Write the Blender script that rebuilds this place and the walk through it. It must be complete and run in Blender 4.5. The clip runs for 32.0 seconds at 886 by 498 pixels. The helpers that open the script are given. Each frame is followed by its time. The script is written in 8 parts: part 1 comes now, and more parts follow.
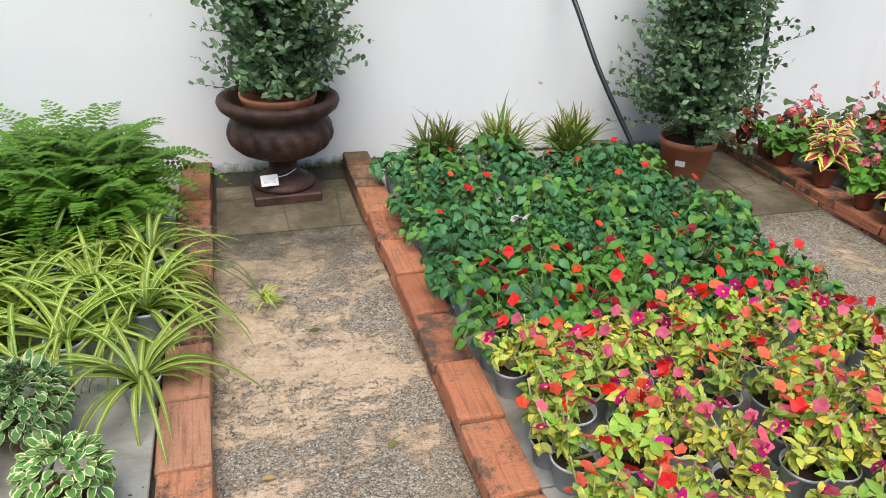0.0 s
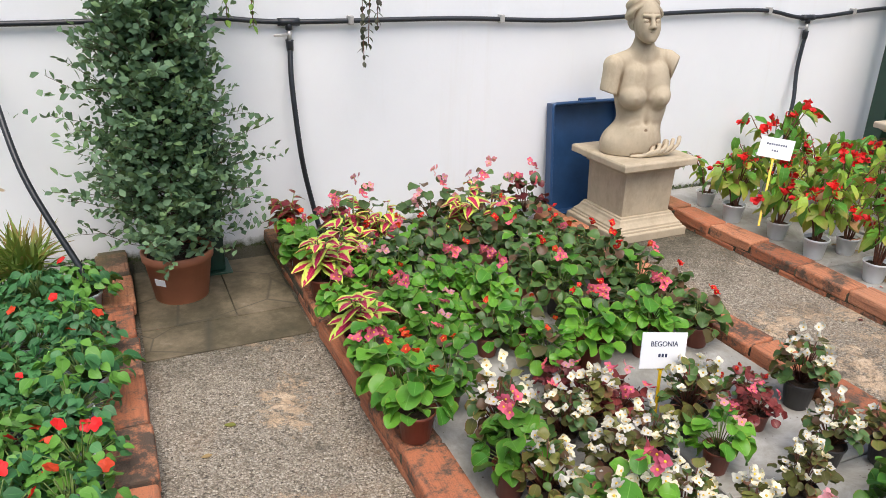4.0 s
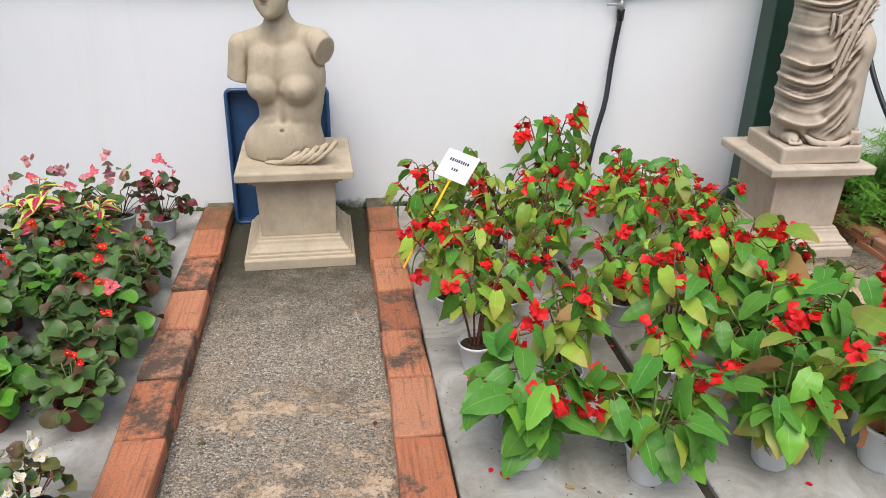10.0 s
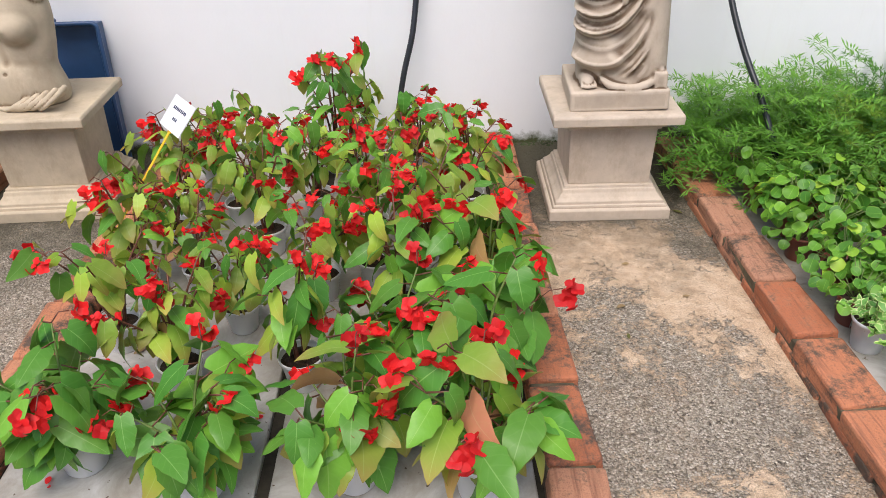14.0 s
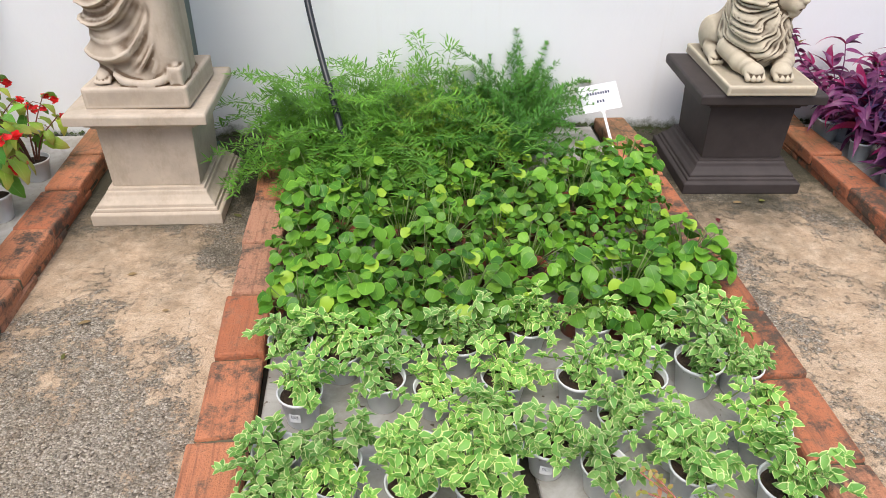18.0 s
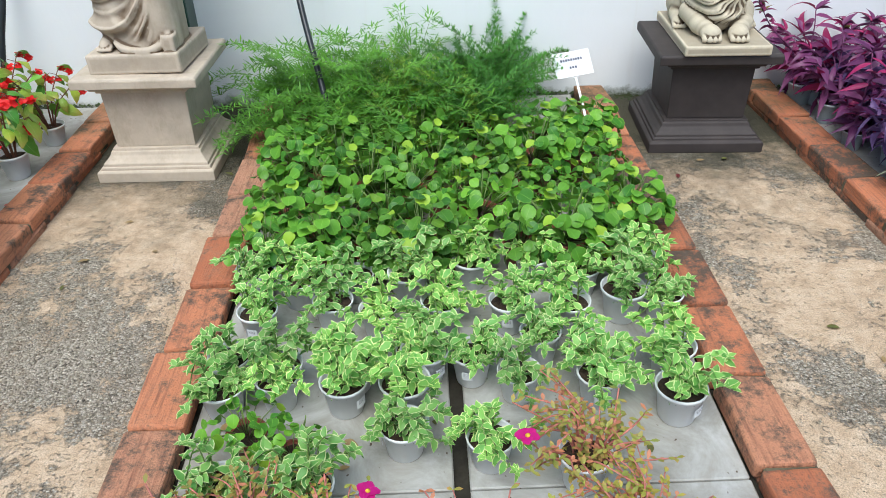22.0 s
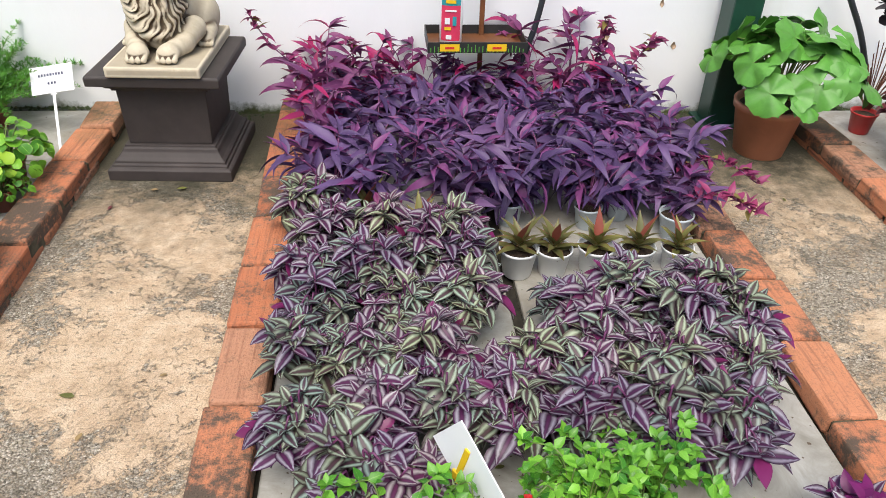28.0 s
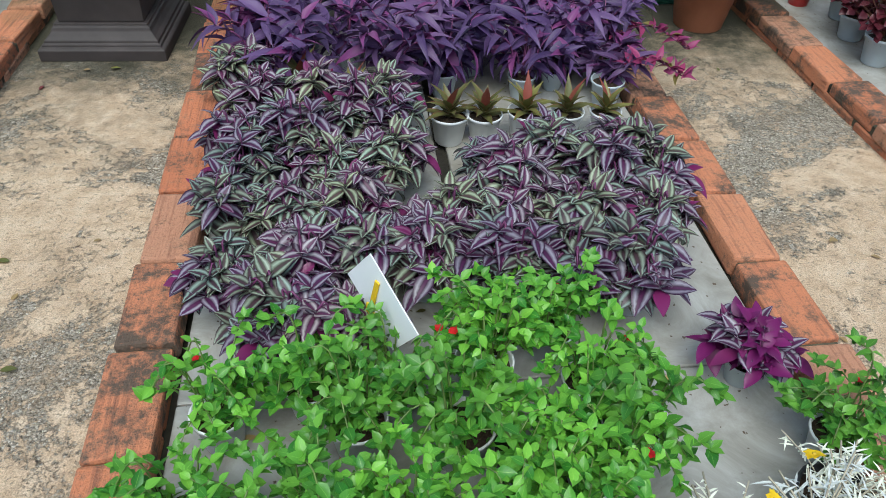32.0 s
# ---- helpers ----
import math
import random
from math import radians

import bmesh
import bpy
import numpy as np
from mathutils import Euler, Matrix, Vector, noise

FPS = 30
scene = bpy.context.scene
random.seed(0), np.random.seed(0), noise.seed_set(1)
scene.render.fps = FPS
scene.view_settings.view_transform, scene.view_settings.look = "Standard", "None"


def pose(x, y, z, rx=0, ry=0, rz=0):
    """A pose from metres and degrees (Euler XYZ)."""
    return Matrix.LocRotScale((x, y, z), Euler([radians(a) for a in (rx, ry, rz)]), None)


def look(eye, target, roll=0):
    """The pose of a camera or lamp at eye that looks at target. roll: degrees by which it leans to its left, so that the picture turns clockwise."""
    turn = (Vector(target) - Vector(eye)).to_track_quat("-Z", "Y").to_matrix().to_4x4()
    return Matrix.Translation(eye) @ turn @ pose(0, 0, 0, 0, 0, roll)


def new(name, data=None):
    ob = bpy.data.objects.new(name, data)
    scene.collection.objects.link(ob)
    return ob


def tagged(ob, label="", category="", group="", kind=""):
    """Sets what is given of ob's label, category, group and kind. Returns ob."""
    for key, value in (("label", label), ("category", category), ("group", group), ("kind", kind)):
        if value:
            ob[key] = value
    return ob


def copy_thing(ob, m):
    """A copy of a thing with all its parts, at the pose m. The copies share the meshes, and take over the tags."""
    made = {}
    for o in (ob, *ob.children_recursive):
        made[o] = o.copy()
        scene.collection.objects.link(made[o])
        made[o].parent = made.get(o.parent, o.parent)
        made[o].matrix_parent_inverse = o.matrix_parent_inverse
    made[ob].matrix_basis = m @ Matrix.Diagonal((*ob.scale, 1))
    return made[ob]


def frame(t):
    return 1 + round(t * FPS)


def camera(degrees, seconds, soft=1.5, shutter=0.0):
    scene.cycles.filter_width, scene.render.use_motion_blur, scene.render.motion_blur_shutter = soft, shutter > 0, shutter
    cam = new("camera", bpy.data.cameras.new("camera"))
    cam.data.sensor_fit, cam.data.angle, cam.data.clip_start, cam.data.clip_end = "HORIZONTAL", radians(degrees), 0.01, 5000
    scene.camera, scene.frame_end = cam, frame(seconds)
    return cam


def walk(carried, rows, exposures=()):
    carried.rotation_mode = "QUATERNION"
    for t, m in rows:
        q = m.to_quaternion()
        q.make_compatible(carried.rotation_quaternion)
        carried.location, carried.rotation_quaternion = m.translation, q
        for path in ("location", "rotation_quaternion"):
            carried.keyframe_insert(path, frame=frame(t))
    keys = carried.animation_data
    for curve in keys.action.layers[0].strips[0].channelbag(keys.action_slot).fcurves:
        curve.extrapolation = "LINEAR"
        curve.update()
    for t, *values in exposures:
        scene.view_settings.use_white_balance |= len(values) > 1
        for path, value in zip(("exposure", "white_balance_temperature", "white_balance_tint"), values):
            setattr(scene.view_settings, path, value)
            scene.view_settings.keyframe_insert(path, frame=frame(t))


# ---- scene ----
# The frame of reference: the white wall runs along x at y = 3.225, the beds lie across it, the walkway is at y = 0.
LENS = 61.55
cam = camera(LENS, 32.0, 0.85)
EXPO = 0.24
PATH = [
    (0, -0.000, -0.000, 1.306, 62.64, -1.70, -15.27),
    (0.5, 0.211, 0.030, 1.294, 61.75, -1.43, -16.27),
    (1, 0.438, 0.071, 1.292, 61.78, -1.30, -17.04),
    (1.5, 0.660, 0.104, 1.307, 62.20, -0.76, -18.95),
    (2, 0.892, 0.111, 1.291, 62.88, 0.41, -19.93),
    (2.5, 1.167, 0.084, 1.300, 63.85, -0.83, -19.18),
    (3, 1.412, 0.072, 1.308, 65.00, -0.83, -21.31),
    (3.5, 1.644, 0.092, 1.304, 66.33, -1.19, -23.14),
    (4, 1.870, 0.113, 1.320, 67.32, -1.36, -24.04),
    (4.5, 2.096, 0.092, 1.307, 67.72, -0.55, -22.13),
    (6.5, 2.887, 0.070, 1.299, 61.68, -4.70, -11.16),
    (7, 3.081, 0.070, 1.290, 62.56, -3.33, -9.71),
    (7.5, 3.304, 0.053, 1.302, 62.67, -2.59, -6.56),
    (8, 3.511, 0.064, 1.303, 63.00, -2.34, -6.47),
    (8.5, 3.730, 0.100, 1.292, 64.28, -2.15, -8.00),
    (9, 3.921, 0.136, 1.294, 64.37, -3.10, -9.27),
    (9.5, 4.116, 0.151, 1.291, 64.72, -2.02, -10.98),
    (10, 4.329, 0.129, 1.296, 64.75, -0.91, -8.19),
    (10.5, 4.514, 0.108, 1.312, 65.18, -0.56, -6.88),
    (11, 4.660, 0.148, 1.291, 65.80, -0.18, -6.45),
    (11.5, 4.805, 0.201, 1.266, 62.77, -1.97, -3.93),
    (12, 4.928, 0.280, 1.278, 59.42, -2.83, -3.49),
    (12.5, 5.052, 0.316, 1.281, 59.63, -0.50, -0.74),
    (13, 5.197, 0.322, 1.292, 57.85, 0.78, 2.46),
    (13.5, 5.374, 0.315, 1.308, 56.81, 1.79, 2.23),
    (14, 5.558, 0.347, 1.309, 58.06, 1.42, -1.69),
    (14.5, 5.776, 0.379, 1.292, 58.64, -1.48, -6.21),
    (15, 5.974, 0.424, 1.298, 58.15, -2.79, -12.12),
    (15.5, 6.160, 0.436, 1.306, 59.23, -1.49, -15.18),
    (17.5, 6.824, 0.466, 1.277, 57.29, -1.70, -7.04),
    (18, 6.915, 0.438, 1.286, 56.76, -0.69, -4.84),
    (18.5, 6.998, 0.362, 1.279, 56.27, -0.00, -1.47),
    (19, 7.059, 0.295, 1.255, 54.50, 0.09, 0.44),
    (19.5, 7.095, 0.246, 1.234, 52.52, 0.53, 1.05),
    (20, 7.104, 0.226, 1.209, 50.26, 0.84, 0.42),
    (20.5, 7.102, 0.221, 1.198, 48.53, 0.75, -0.69),
    (21, 7.099, 0.218, 1.212, 49.82, 0.78, -1.38),
    (21.5, 7.106, 0.211, 1.227, 52.15, 1.01, -1.66),
    (22, 7.154, 0.183, 1.250, 56.73, 1.23, -1.87),
    (22.5, 7.276, 0.194, 1.286, 62.42, 1.49, -3.46),
    (23, 7.469, 0.226, 1.296, 66.02, 0.45, -3.83),
    (23.5, 7.695, 0.261, 1.309, 68.62, -1.09, -7.92),
    (24, 7.880, 0.293, 1.296, 70.19, -0.26, -15.46),
    (24.5, 8.090, 0.290, 1.282, 69.28, -0.02, -15.05),
    (25, 8.302, 0.293, 1.283, 67.87, -0.76, -14.75),
    (25.5, 8.447, 0.314, 1.279, 67.08, -0.52, -15.92),
    (27.5, 8.857, 0.401, 1.258, 58.75, -1.08, -7.56),
    (28, 8.919, 0.356, 1.255, 56.23, -1.44, -4.42),
    (28.5, 8.968, 0.312, 1.236, 54.24, -1.32, -3.14),
    (29, 9.006, 0.271, 1.204, 51.83, -2.21, -3.89),
    (29.5, 9.020, 0.242, 1.181, 49.62, -2.93, -5.20),
    (30, 9.019, 0.230, 1.159, 47.25, -2.99, -6.15),
    (30.5, 9.013, 0.222, 1.144, 45.02, -2.83, -7.13),
    (31, 9.002, 0.221, 1.155, 45.00, -3.28, -7.34),
    (31.5, 9.007, 0.227, 1.158, 46.16, -3.23, -7.09),
    (32, 9.028, 0.229, 1.185, 49.55, -1.50, -6.75),
]
walk(cam, [(t, pose(x, y, z, rx, ry, rz)) for t, x, y, z, rx, ry, rz in PATH],
     exposures=[(0.0, EXPO - 0.02, 6600, 9), (4.0, EXPO + 0.02, 6700, 12), (8.0, EXPO - 0.10, 6500, 11), (11.0, EXPO - 0.12, 6600, 12), (14.0, EXPO - 0.02, 6650, 15), (19.0, EXPO - 0.02, 6600, 10), (20.5, EXPO + 0.02, 5950, 3), (22.0, EXPO - 0.02, 6050, 4), (23.0, EXPO - 0.12, 6250, 0), (24.0, EXPO - 0.20, 6450, -3), (25.0, EXPO - 0.06, 6550, 0), (27.8, EXPO + 0.16, 6750, 9), (29.0, EXPO + 0.26, 6500, 8), (30.0, EXPO + 0.10, 6200, 3), (31.0, EXPO - 0.05, 6080, 1), (32.0, EXPO - 0.16, 5950, 0)])

# ---- light: a bright hazy sky over an open-roofed nursery yard ----
world = bpy.data.worlds.new("sky")
scene.world = world
world.use_nodes = True
wn, wl = world.node_tree.nodes, world.node_tree.links
sky = wn.new("ShaderNodeTexSky")
sky.sky_type, sky.sun_disc = "NISHITA", False
sky.sun_elevation, sky.sun_rotation = radians(61), radians(194)
sky.air_density, sky.dust_density, sky.ozone_density = 1.0, 2.5, 1.0
wl.new(sky.outputs[0], wn["Background"].inputs[0])
wn["Background"].inputs[1].default_value = 0.15
sun = new("sun", bpy.data.lights.new("sun", "SUN"))
sun.data.energy, sun.data.angle, sun.data.color = 2.7, radians(45), (1.0, 0.965, 0.92)
sun.matrix_world = look((3.0, -2.4, 9.0), (4.2, 2.4, 0.0))

# ---- small builders ----
rnd = random.Random(7)


class Geo:
    """Collects vertices, faces, leaf coordinates and material slots for one mesh."""

    def __init__(self):
        self.v, self.f, self.uv, self.m, self.smooth = [], [], [], [], True

    def add(self, verts, faces, uvs=None, mat=0):
        n = len(self.v)
        self.v.extend(verts)
        self.uv.extend(uvs if uvs else [(0.5, 0.5)] * len(verts))
        for f in faces:
            self.f.append(tuple(i + n for i in f))
            self.m.append(mat)

    def mesh(self, name, *mats):
        me = bpy.data.meshes.new(name)
        me.from_pydata([tuple(v) for v in self.v], [], self.f)
        for m in mats:
            me.materials.append(m)
        layer = me.uv_layers.new(name="leaf")
        loops = np.zeros(len(me.loops), dtype=np.int32)
        me.loops.foreach_get("vertex_index", loops)
        layer.data.foreach_set("uv", np.array(self.uv, dtype=np.float32)[loops].ravel())
        me.polygons.foreach_set("material_index", np.array(self.m, dtype=np.int32))
        me.polygons.foreach_set("use_smooth", np.full(len(self.f), self.smooth))
        me.update()
        return me


def place(name, mesh, parent=None, m=None, label=""):
    """Link a mesh as an object under a parent."""
    ob = new(name, mesh)
    if parent is not None:
        ob.parent = parent
    if m is not None:
        ob.matrix_basis = m
    return tagged(ob, label)


def part(name, bm, material, parent=None, label="", smooth=False):
    """Link a bmesh as one mesh object under a thing or a part."""
    me = bpy.data.meshes.new(name)
    bm.to_mesh(me)
    bm.free()
    me.materials.append(material)
    if smooth:
        me.polygons.foreach_set("use_smooth", [True] * len(me.polygons))
    return place(name, me, parent, None, label)


def box(x0, y0, z0, x1, y1, z1, bevel=0.0, bm=None, seg=1):
    bm = bm or bmesh.new()
    g = bmesh.ops.create_cube(bm, size=1.0, matrix=Matrix.Translation(((x0 + x1) / 2, (y0 + y1) / 2, (z0 + z1) / 2)) @ Matrix.Diagonal((x1 - x0, y1 - y0, z1 - z0, 1)))
    if bevel:
        es = list({e for v in g["verts"] for e in v.link_edges})
        bmesh.ops.bevel(bm, geom=es, offset=bevel, segments=seg, affect="EDGES", profile=0.6)
    return bm


def loft(rings, close=True, cap=True, geo=None, mat=0):
    """A skin over rings of points that all have the same count."""
    geo = geo or Geo()
    n = len(rings[0])
    verts = [p for r in rings for p in r]
    faces = []
    for i in range(len(rings) - 1):
        for j in range(n if close else n - 1):
            k = (j + 1) % n
            faces.append((i * n + j, i * n + k, (i + 1) * n + k, (i + 1) * n + j))
    if cap and close:
        faces.append(tuple(reversed(range(n))))
        faces.append(tuple(range((len(rings) - 1) * n, len(rings) * n)))
    geo.add(verts, faces, None, mat)
    return geo


def lathe(profile, n=24, geo=None, centre=(0, 0), cap=True, wave=None):
    """A turned body from (radius, height) pairs; wave(angle, r, z) may change the radius."""
    rings = []
    for r, z in profile:
        ring = []
        for j in range(n):
            a = 2 * math.pi * j / n
            q = wave(a, r, z) if wave else r
            ring.append((centre[0] + q * math.cos(a), centre[1] + q * math.sin(a), z))
        rings.append(ring)
    return loft(rings, True, cap, geo)


def square_loft(profile, geo=None, c=(0, 0)):
    """Square mouldings from (half width, height) pairs."""
    return loft([[(c[0] + sx * w, c[1] + sy * w, z) for sx, sy in ((-1, -1), (1, -1), (1, 1), (-1, 1))] for w, z in profile], True, True, geo)


def tube(points, radius, n=8, geo=None, taper=1.0, mat=0):
    """A round bar along points."""
    pts = [Vector(p) for p in points]
    rings = []
    side = None
    for i, p in enumerate(pts):
        d = (pts[min(i + 1, len(pts) - 1)] - pts[max(i - 1, 0)])
        d = d.normalized() if d.length > 1e-9 else Vector((0, 0, 1))
        if side is None:
            side = d.orthogonal().normalized()
        side = (side - d * side.dot(d))
        side = side.normalized() if side.length > 1e-6 else d.orthogonal().normalized()
        up = d.cross(side)
        r = radius * (1 + (taper - 1) * i / max(1, len(pts) - 1))
        rings.append([tuple(p + side * (r * math.cos(2 * math.pi * j / n)) + up * (r * math.sin(2 * math.pi * j / n))) for j in range(n)])
    return loft(rings, True, True, geo, mat)


def curve_points(ctrl, n=16):
    """A smooth line through control points."""
    c = [Vector(p) for p in ctrl]
    c = [c[0] * 2 - c[1]] + c + [c[-1] * 2 - c[-2]]
    out = []
    for i in range(1, len(c) - 2):
        for k in range(n):
            t = k / n
            a, b, d, e = c[i - 1], c[i], c[i + 1], c[i + 2]
            out.append(0.5 * ((2 * b) + (d - a) * t + (2 * a - 5 * b + 4 * d - e) * t * t + (3 * b - a - 3 * d + e) * t ** 3))
    out.append(c[-2])
    return out


def geo_part(name, geo, mats, parent=None, label="", m=None):
    mats = mats if isinstance(mats, (list, tuple)) else [mats]
    return place(name, geo.mesh(name, *mats), parent, m, label)


def thing(name, label, category, m=None, group="", kind=""):
    ob = new(name)
    ob.empty_display_size = 0.05
    if m is not None:
        ob.matrix_basis = m
    return tagged(ob, label, category, group, kind)


# ---- materials ----
def material(name, build):
    mt = bpy.data.materials.new(name)
    mt.use_nodes = True
    nt = mt.node_tree
    build(nt, nt.nodes, nt.links, nt.nodes["Principled BSDF"])
    return mt


def ramp(n, l, fac, stops):
    r = n.new("ShaderNodeValToRGB")
    els = r.color_ramp.elements
    while len(els) < len(stops):
        els.new(0.5)
    for e, (p, c) in zip(els, stops):
        e.position, e.color = p, (*c, 1) if len(c) == 3 else c
    l.new(fac, r.inputs[0])
    return r.outputs[0]


def noise_tex(n, l, scale, detail=4.0, rough=0.6, vec=None, dist=0.0):
    t = n.new("ShaderNodeTexNoise")
    t.inputs["Scale"].default_value, t.inputs["Detail"].default_value = scale, detail
    t.inputs["Roughness"].default_value, t.inputs["Distortion"].default_value = rough, dist
    if vec is not None:
        l.new(vec, t.inputs["Vector"])
    return t.outputs["Fac"]


def coords(n, l, kind="Object", scale=(1, 1, 1)):
    t = n.new("ShaderNodeTexCoord")
    m = n.new("ShaderNodeMapping")
    m.inputs["Scale"].default_value = scale
    l.new(t.outputs[kind], m.inputs["Vector"])
    return m.outputs[0]


def world_coords(n, l, scale=(1, 1, 1)):
    g = n.new("ShaderNodeNewGeometry")
    m = n.new("ShaderNodeMapping")
    m.inputs["Scale"].default_value = scale
    l.new(g.outputs["Position"], m.inputs["Vector"])
    return m.outputs[0]


def mix(n, l, fac, a, b, mode="MIX"):
    x = n.new("ShaderNodeMix")
    x.data_type, x.blend_type = "RGBA", mode
    for sock, val in ((x.inputs[0], fac), (x.inputs[6], a), (x.inputs[7], b)):
        if isinstance(val, (int, float)):
            sock.default_value = val
        elif isinstance(val, tuple):
            sock.default_value = (*val, 1) if len(val) == 3 else val
        else:
            l.new(val, sock)
    return x.outputs[2]


def maths(n, l, op, a, b=0.0, clamp=False):
    x = n.new("ShaderNodeMath")
    x.operation, x.use_clamp = op, clamp
    for sock, val in ((x.inputs[0], a), (x.inputs[1], b)):
        if isinstance(val, (int, float)):
            sock.default_value = val
        else:
            l.new(val, sock)
    return x.outputs[0]


def bump(n, l, bsdf, height, strength=0.3, distance=0.005):
    b = n.new("ShaderNodeBump")
    b.inputs["Strength"].default_value, b.inputs["Distance"].default_value = strength, distance
    l.new(height, b.inputs["Height"])
    l.new(b.outputs[0], bsdf.inputs["Normal"])


def plain(name, colour, rough=0.5, metal=0.0, var=0.12, scale=30.0, bumps=0.0, spec=0.5):
    """A painted, moulded or fired surface with slight mottling."""
    def build(nt, n, l, b):
        v = coords(n, l)
        f = noise_tex(n, l, scale, 5, 0.65, v)
        g = noise_tex(n, l, scale * 0.15, 3, 0.6, v)
        f2 = maths(n, l, "MULTIPLY", maths(n, l, "ADD", f, g), 0.5)
        lo = tuple(c * (1 - 2.0 * var) for c in colour)
        hi = tuple(min(1, c * (1 + 1.2 * var)) for c in colour)
        l.new(ramp(n, l, f2, [(0.32, lo), (0.68, hi)]), b.inputs["Base Color"])
        b.inputs["Roughness"].default_value, b.inputs["Metallic"].default_value = rough, metal
        b.inputs["Specular IOR Level"].default_value = spec
        if bumps:
            bump(n, l, b, f, bumps, 0.003)
    return material(name, build)


def leaf_material(name, base, dark=None, edge=None, edge_at=0.7, rib=None, rib_w=0.08, stripes=None, centre=None, centre_at=0.45,
                  rough=0.42, glow=0.16, tip=None, var=0.35, under=None, under_at=0.80):
    """A leaf: colour across and along the blade, veins, a margin, and change from leaf to leaf."""
    def build(nt, n, l, b):
        uv = n.new("ShaderNodeUVMap")
        uv.uv_map = "leaf"
        sep = n.new("ShaderNodeSeparateXYZ")
        l.new(uv.outputs[0], sep.inputs[0])
        u, v = sep.outputs[0], sep.outputs[1]
        d = maths(n, l, "MULTIPLY", maths(n, l, "ABSOLUTE", maths(n, l, "SUBTRACT", u, 0.5)), 2.0)
        geo = n.new("ShaderNodeNewGeometry")
        isl = geo.outputs["Random Per Island"]
        info = n.new("ShaderNodeObjectInfo")
        ran = maths(n, l, "FRACT", maths(n, l, "ADD", maths(n, l, "MULTIPLY", isl, 7.31), info.outputs["Random"]))
        wob = noise_tex(n, l, 90, 3, 0.6, coords(n, l))
        dk = dark or tuple(c * 0.45 for c in base)
        col = mix(n, l, maths(n, l, "MULTIPLY", ran, var * 2, True), base, dk)
        col = mix(n, l, maths(n, l, "MULTIPLY", wob, 0.35), col, dk)
        if tip:
            col = mix(n, l, maths(n, l, "MULTIPLY", maths(n, l, "POWER", v, 2.0), maths(n, l, "MULTIPLY", isl, 1.1, True)), col, tip)
        if centre:
            k = maths(n, l, "SUBTRACT", maths(n, l, "ADD", centre_at, maths(n, l, "MULTIPLY", wob, 0.5)), maths(n, l, "ADD", d, 0.25))
            col = mix(n, l, maths(n, l, "MULTIPLY", k, 9.0, True), col, centre)
        if stripes:
            band = maths(n, l, "SUBTRACT", 1.0, maths(n, l, "MULTIPLY", maths(n, l, "ABSOLUTE", maths(n, l, "SUBTRACT", d, 0.55)), 3.0), True)
            tone = mix(n, l, ran, stripes, tuple(0.72 * a + 0.28 * c for a, c in zip(stripes, base)))
            col = mix(n, l, maths(n, l, "MULTIPLY", band, 1.1, True), col, tone)
        if edge:
            k = maths(n, l, "SUBTRACT", maths(n, l, "ADD", d, maths(n, l, "MULTIPLY", wob, 0.35)), edge_at + 0.17)
            col = mix(n, l, maths(n, l, "MULTIPLY", k, 8.0, True), col, edge)
        if rib:
            k = maths(n, l, "SUBTRACT", 1.0, maths(n, l, "DIVIDE", d, rib_w), True)
            col = mix(n, l, maths(n, l, "MULTIPLY", k, 0.8), col, rib)
            w = n.new("ShaderNodeTexWave")
            w.wave_type, w.bands_direction = "BANDS", "Y"
            w.inputs["Scale"].default_value = 1.7
            sh = n.new("ShaderNodeCombineXYZ")
            l.new(maths(n, l, "SUBTRACT", v, maths(n, l, "MULTIPLY", d, 0.28)), sh.inputs[1])
            l.new(sh.outputs[0], w.inputs["Vector"])
            vein = maths(n, l, "MULTIPLY", maths(n, l, "SUBTRACT", w.outputs["Fac"], 0.9), 4.0, True)
            col = mix(n, l, maths(n, l, "MULTIPLY", vein, 0.22), col, rib)
            bump(n, l, b, maths(n, l, "ADD", maths(n, l, "MULTIPLY", vein, -0.25), maths(n, l, "MULTIPLY", wob, 0.6)), 0.18, 0.002)
        else:
            bump(n, l, b, wob, 0.25, 0.002)
        plant = ramp(n, l, info.outputs["Random"], [(0.0, (0.74, 0.72, 0.78)), (0.5, (1.0, 1.0, 1.0)), (1.0, (1.22, 1.16, 1.0))])
        col = mix(n, l, 1.0, col, plant, "MULTIPLY")
        if under:
            ranu = maths(n, l, "MULTIPLY", maths(n, l, "SUBTRACT", isl, under_at), 40.0, True)
            col = mix(n, l, ranu, col, under)
        l.new(col, b.inputs["Base Color"])
        b.inputs["Roughness"].default_value = rough
        b.inputs["Specular IOR Level"].default_value = 0.32
        tr = n.new("ShaderNodeBsdfTranslucent")
        l.new(mix(n, l, 0.25, col, (0.5, 0.6, 0.1), "MIX") if base[1] > base[0] else col, tr.inputs[0])
        mx = n.new("ShaderNodeMixShader")
        mx.inputs[0].default_value = glow
        l.new(b.outputs[0], mx.inputs[1])
        l.new(tr.outputs[0], mx.inputs[2])
        l.new(mx.outputs[0], n["Material Output"].inputs[0])
    return material(name, build)


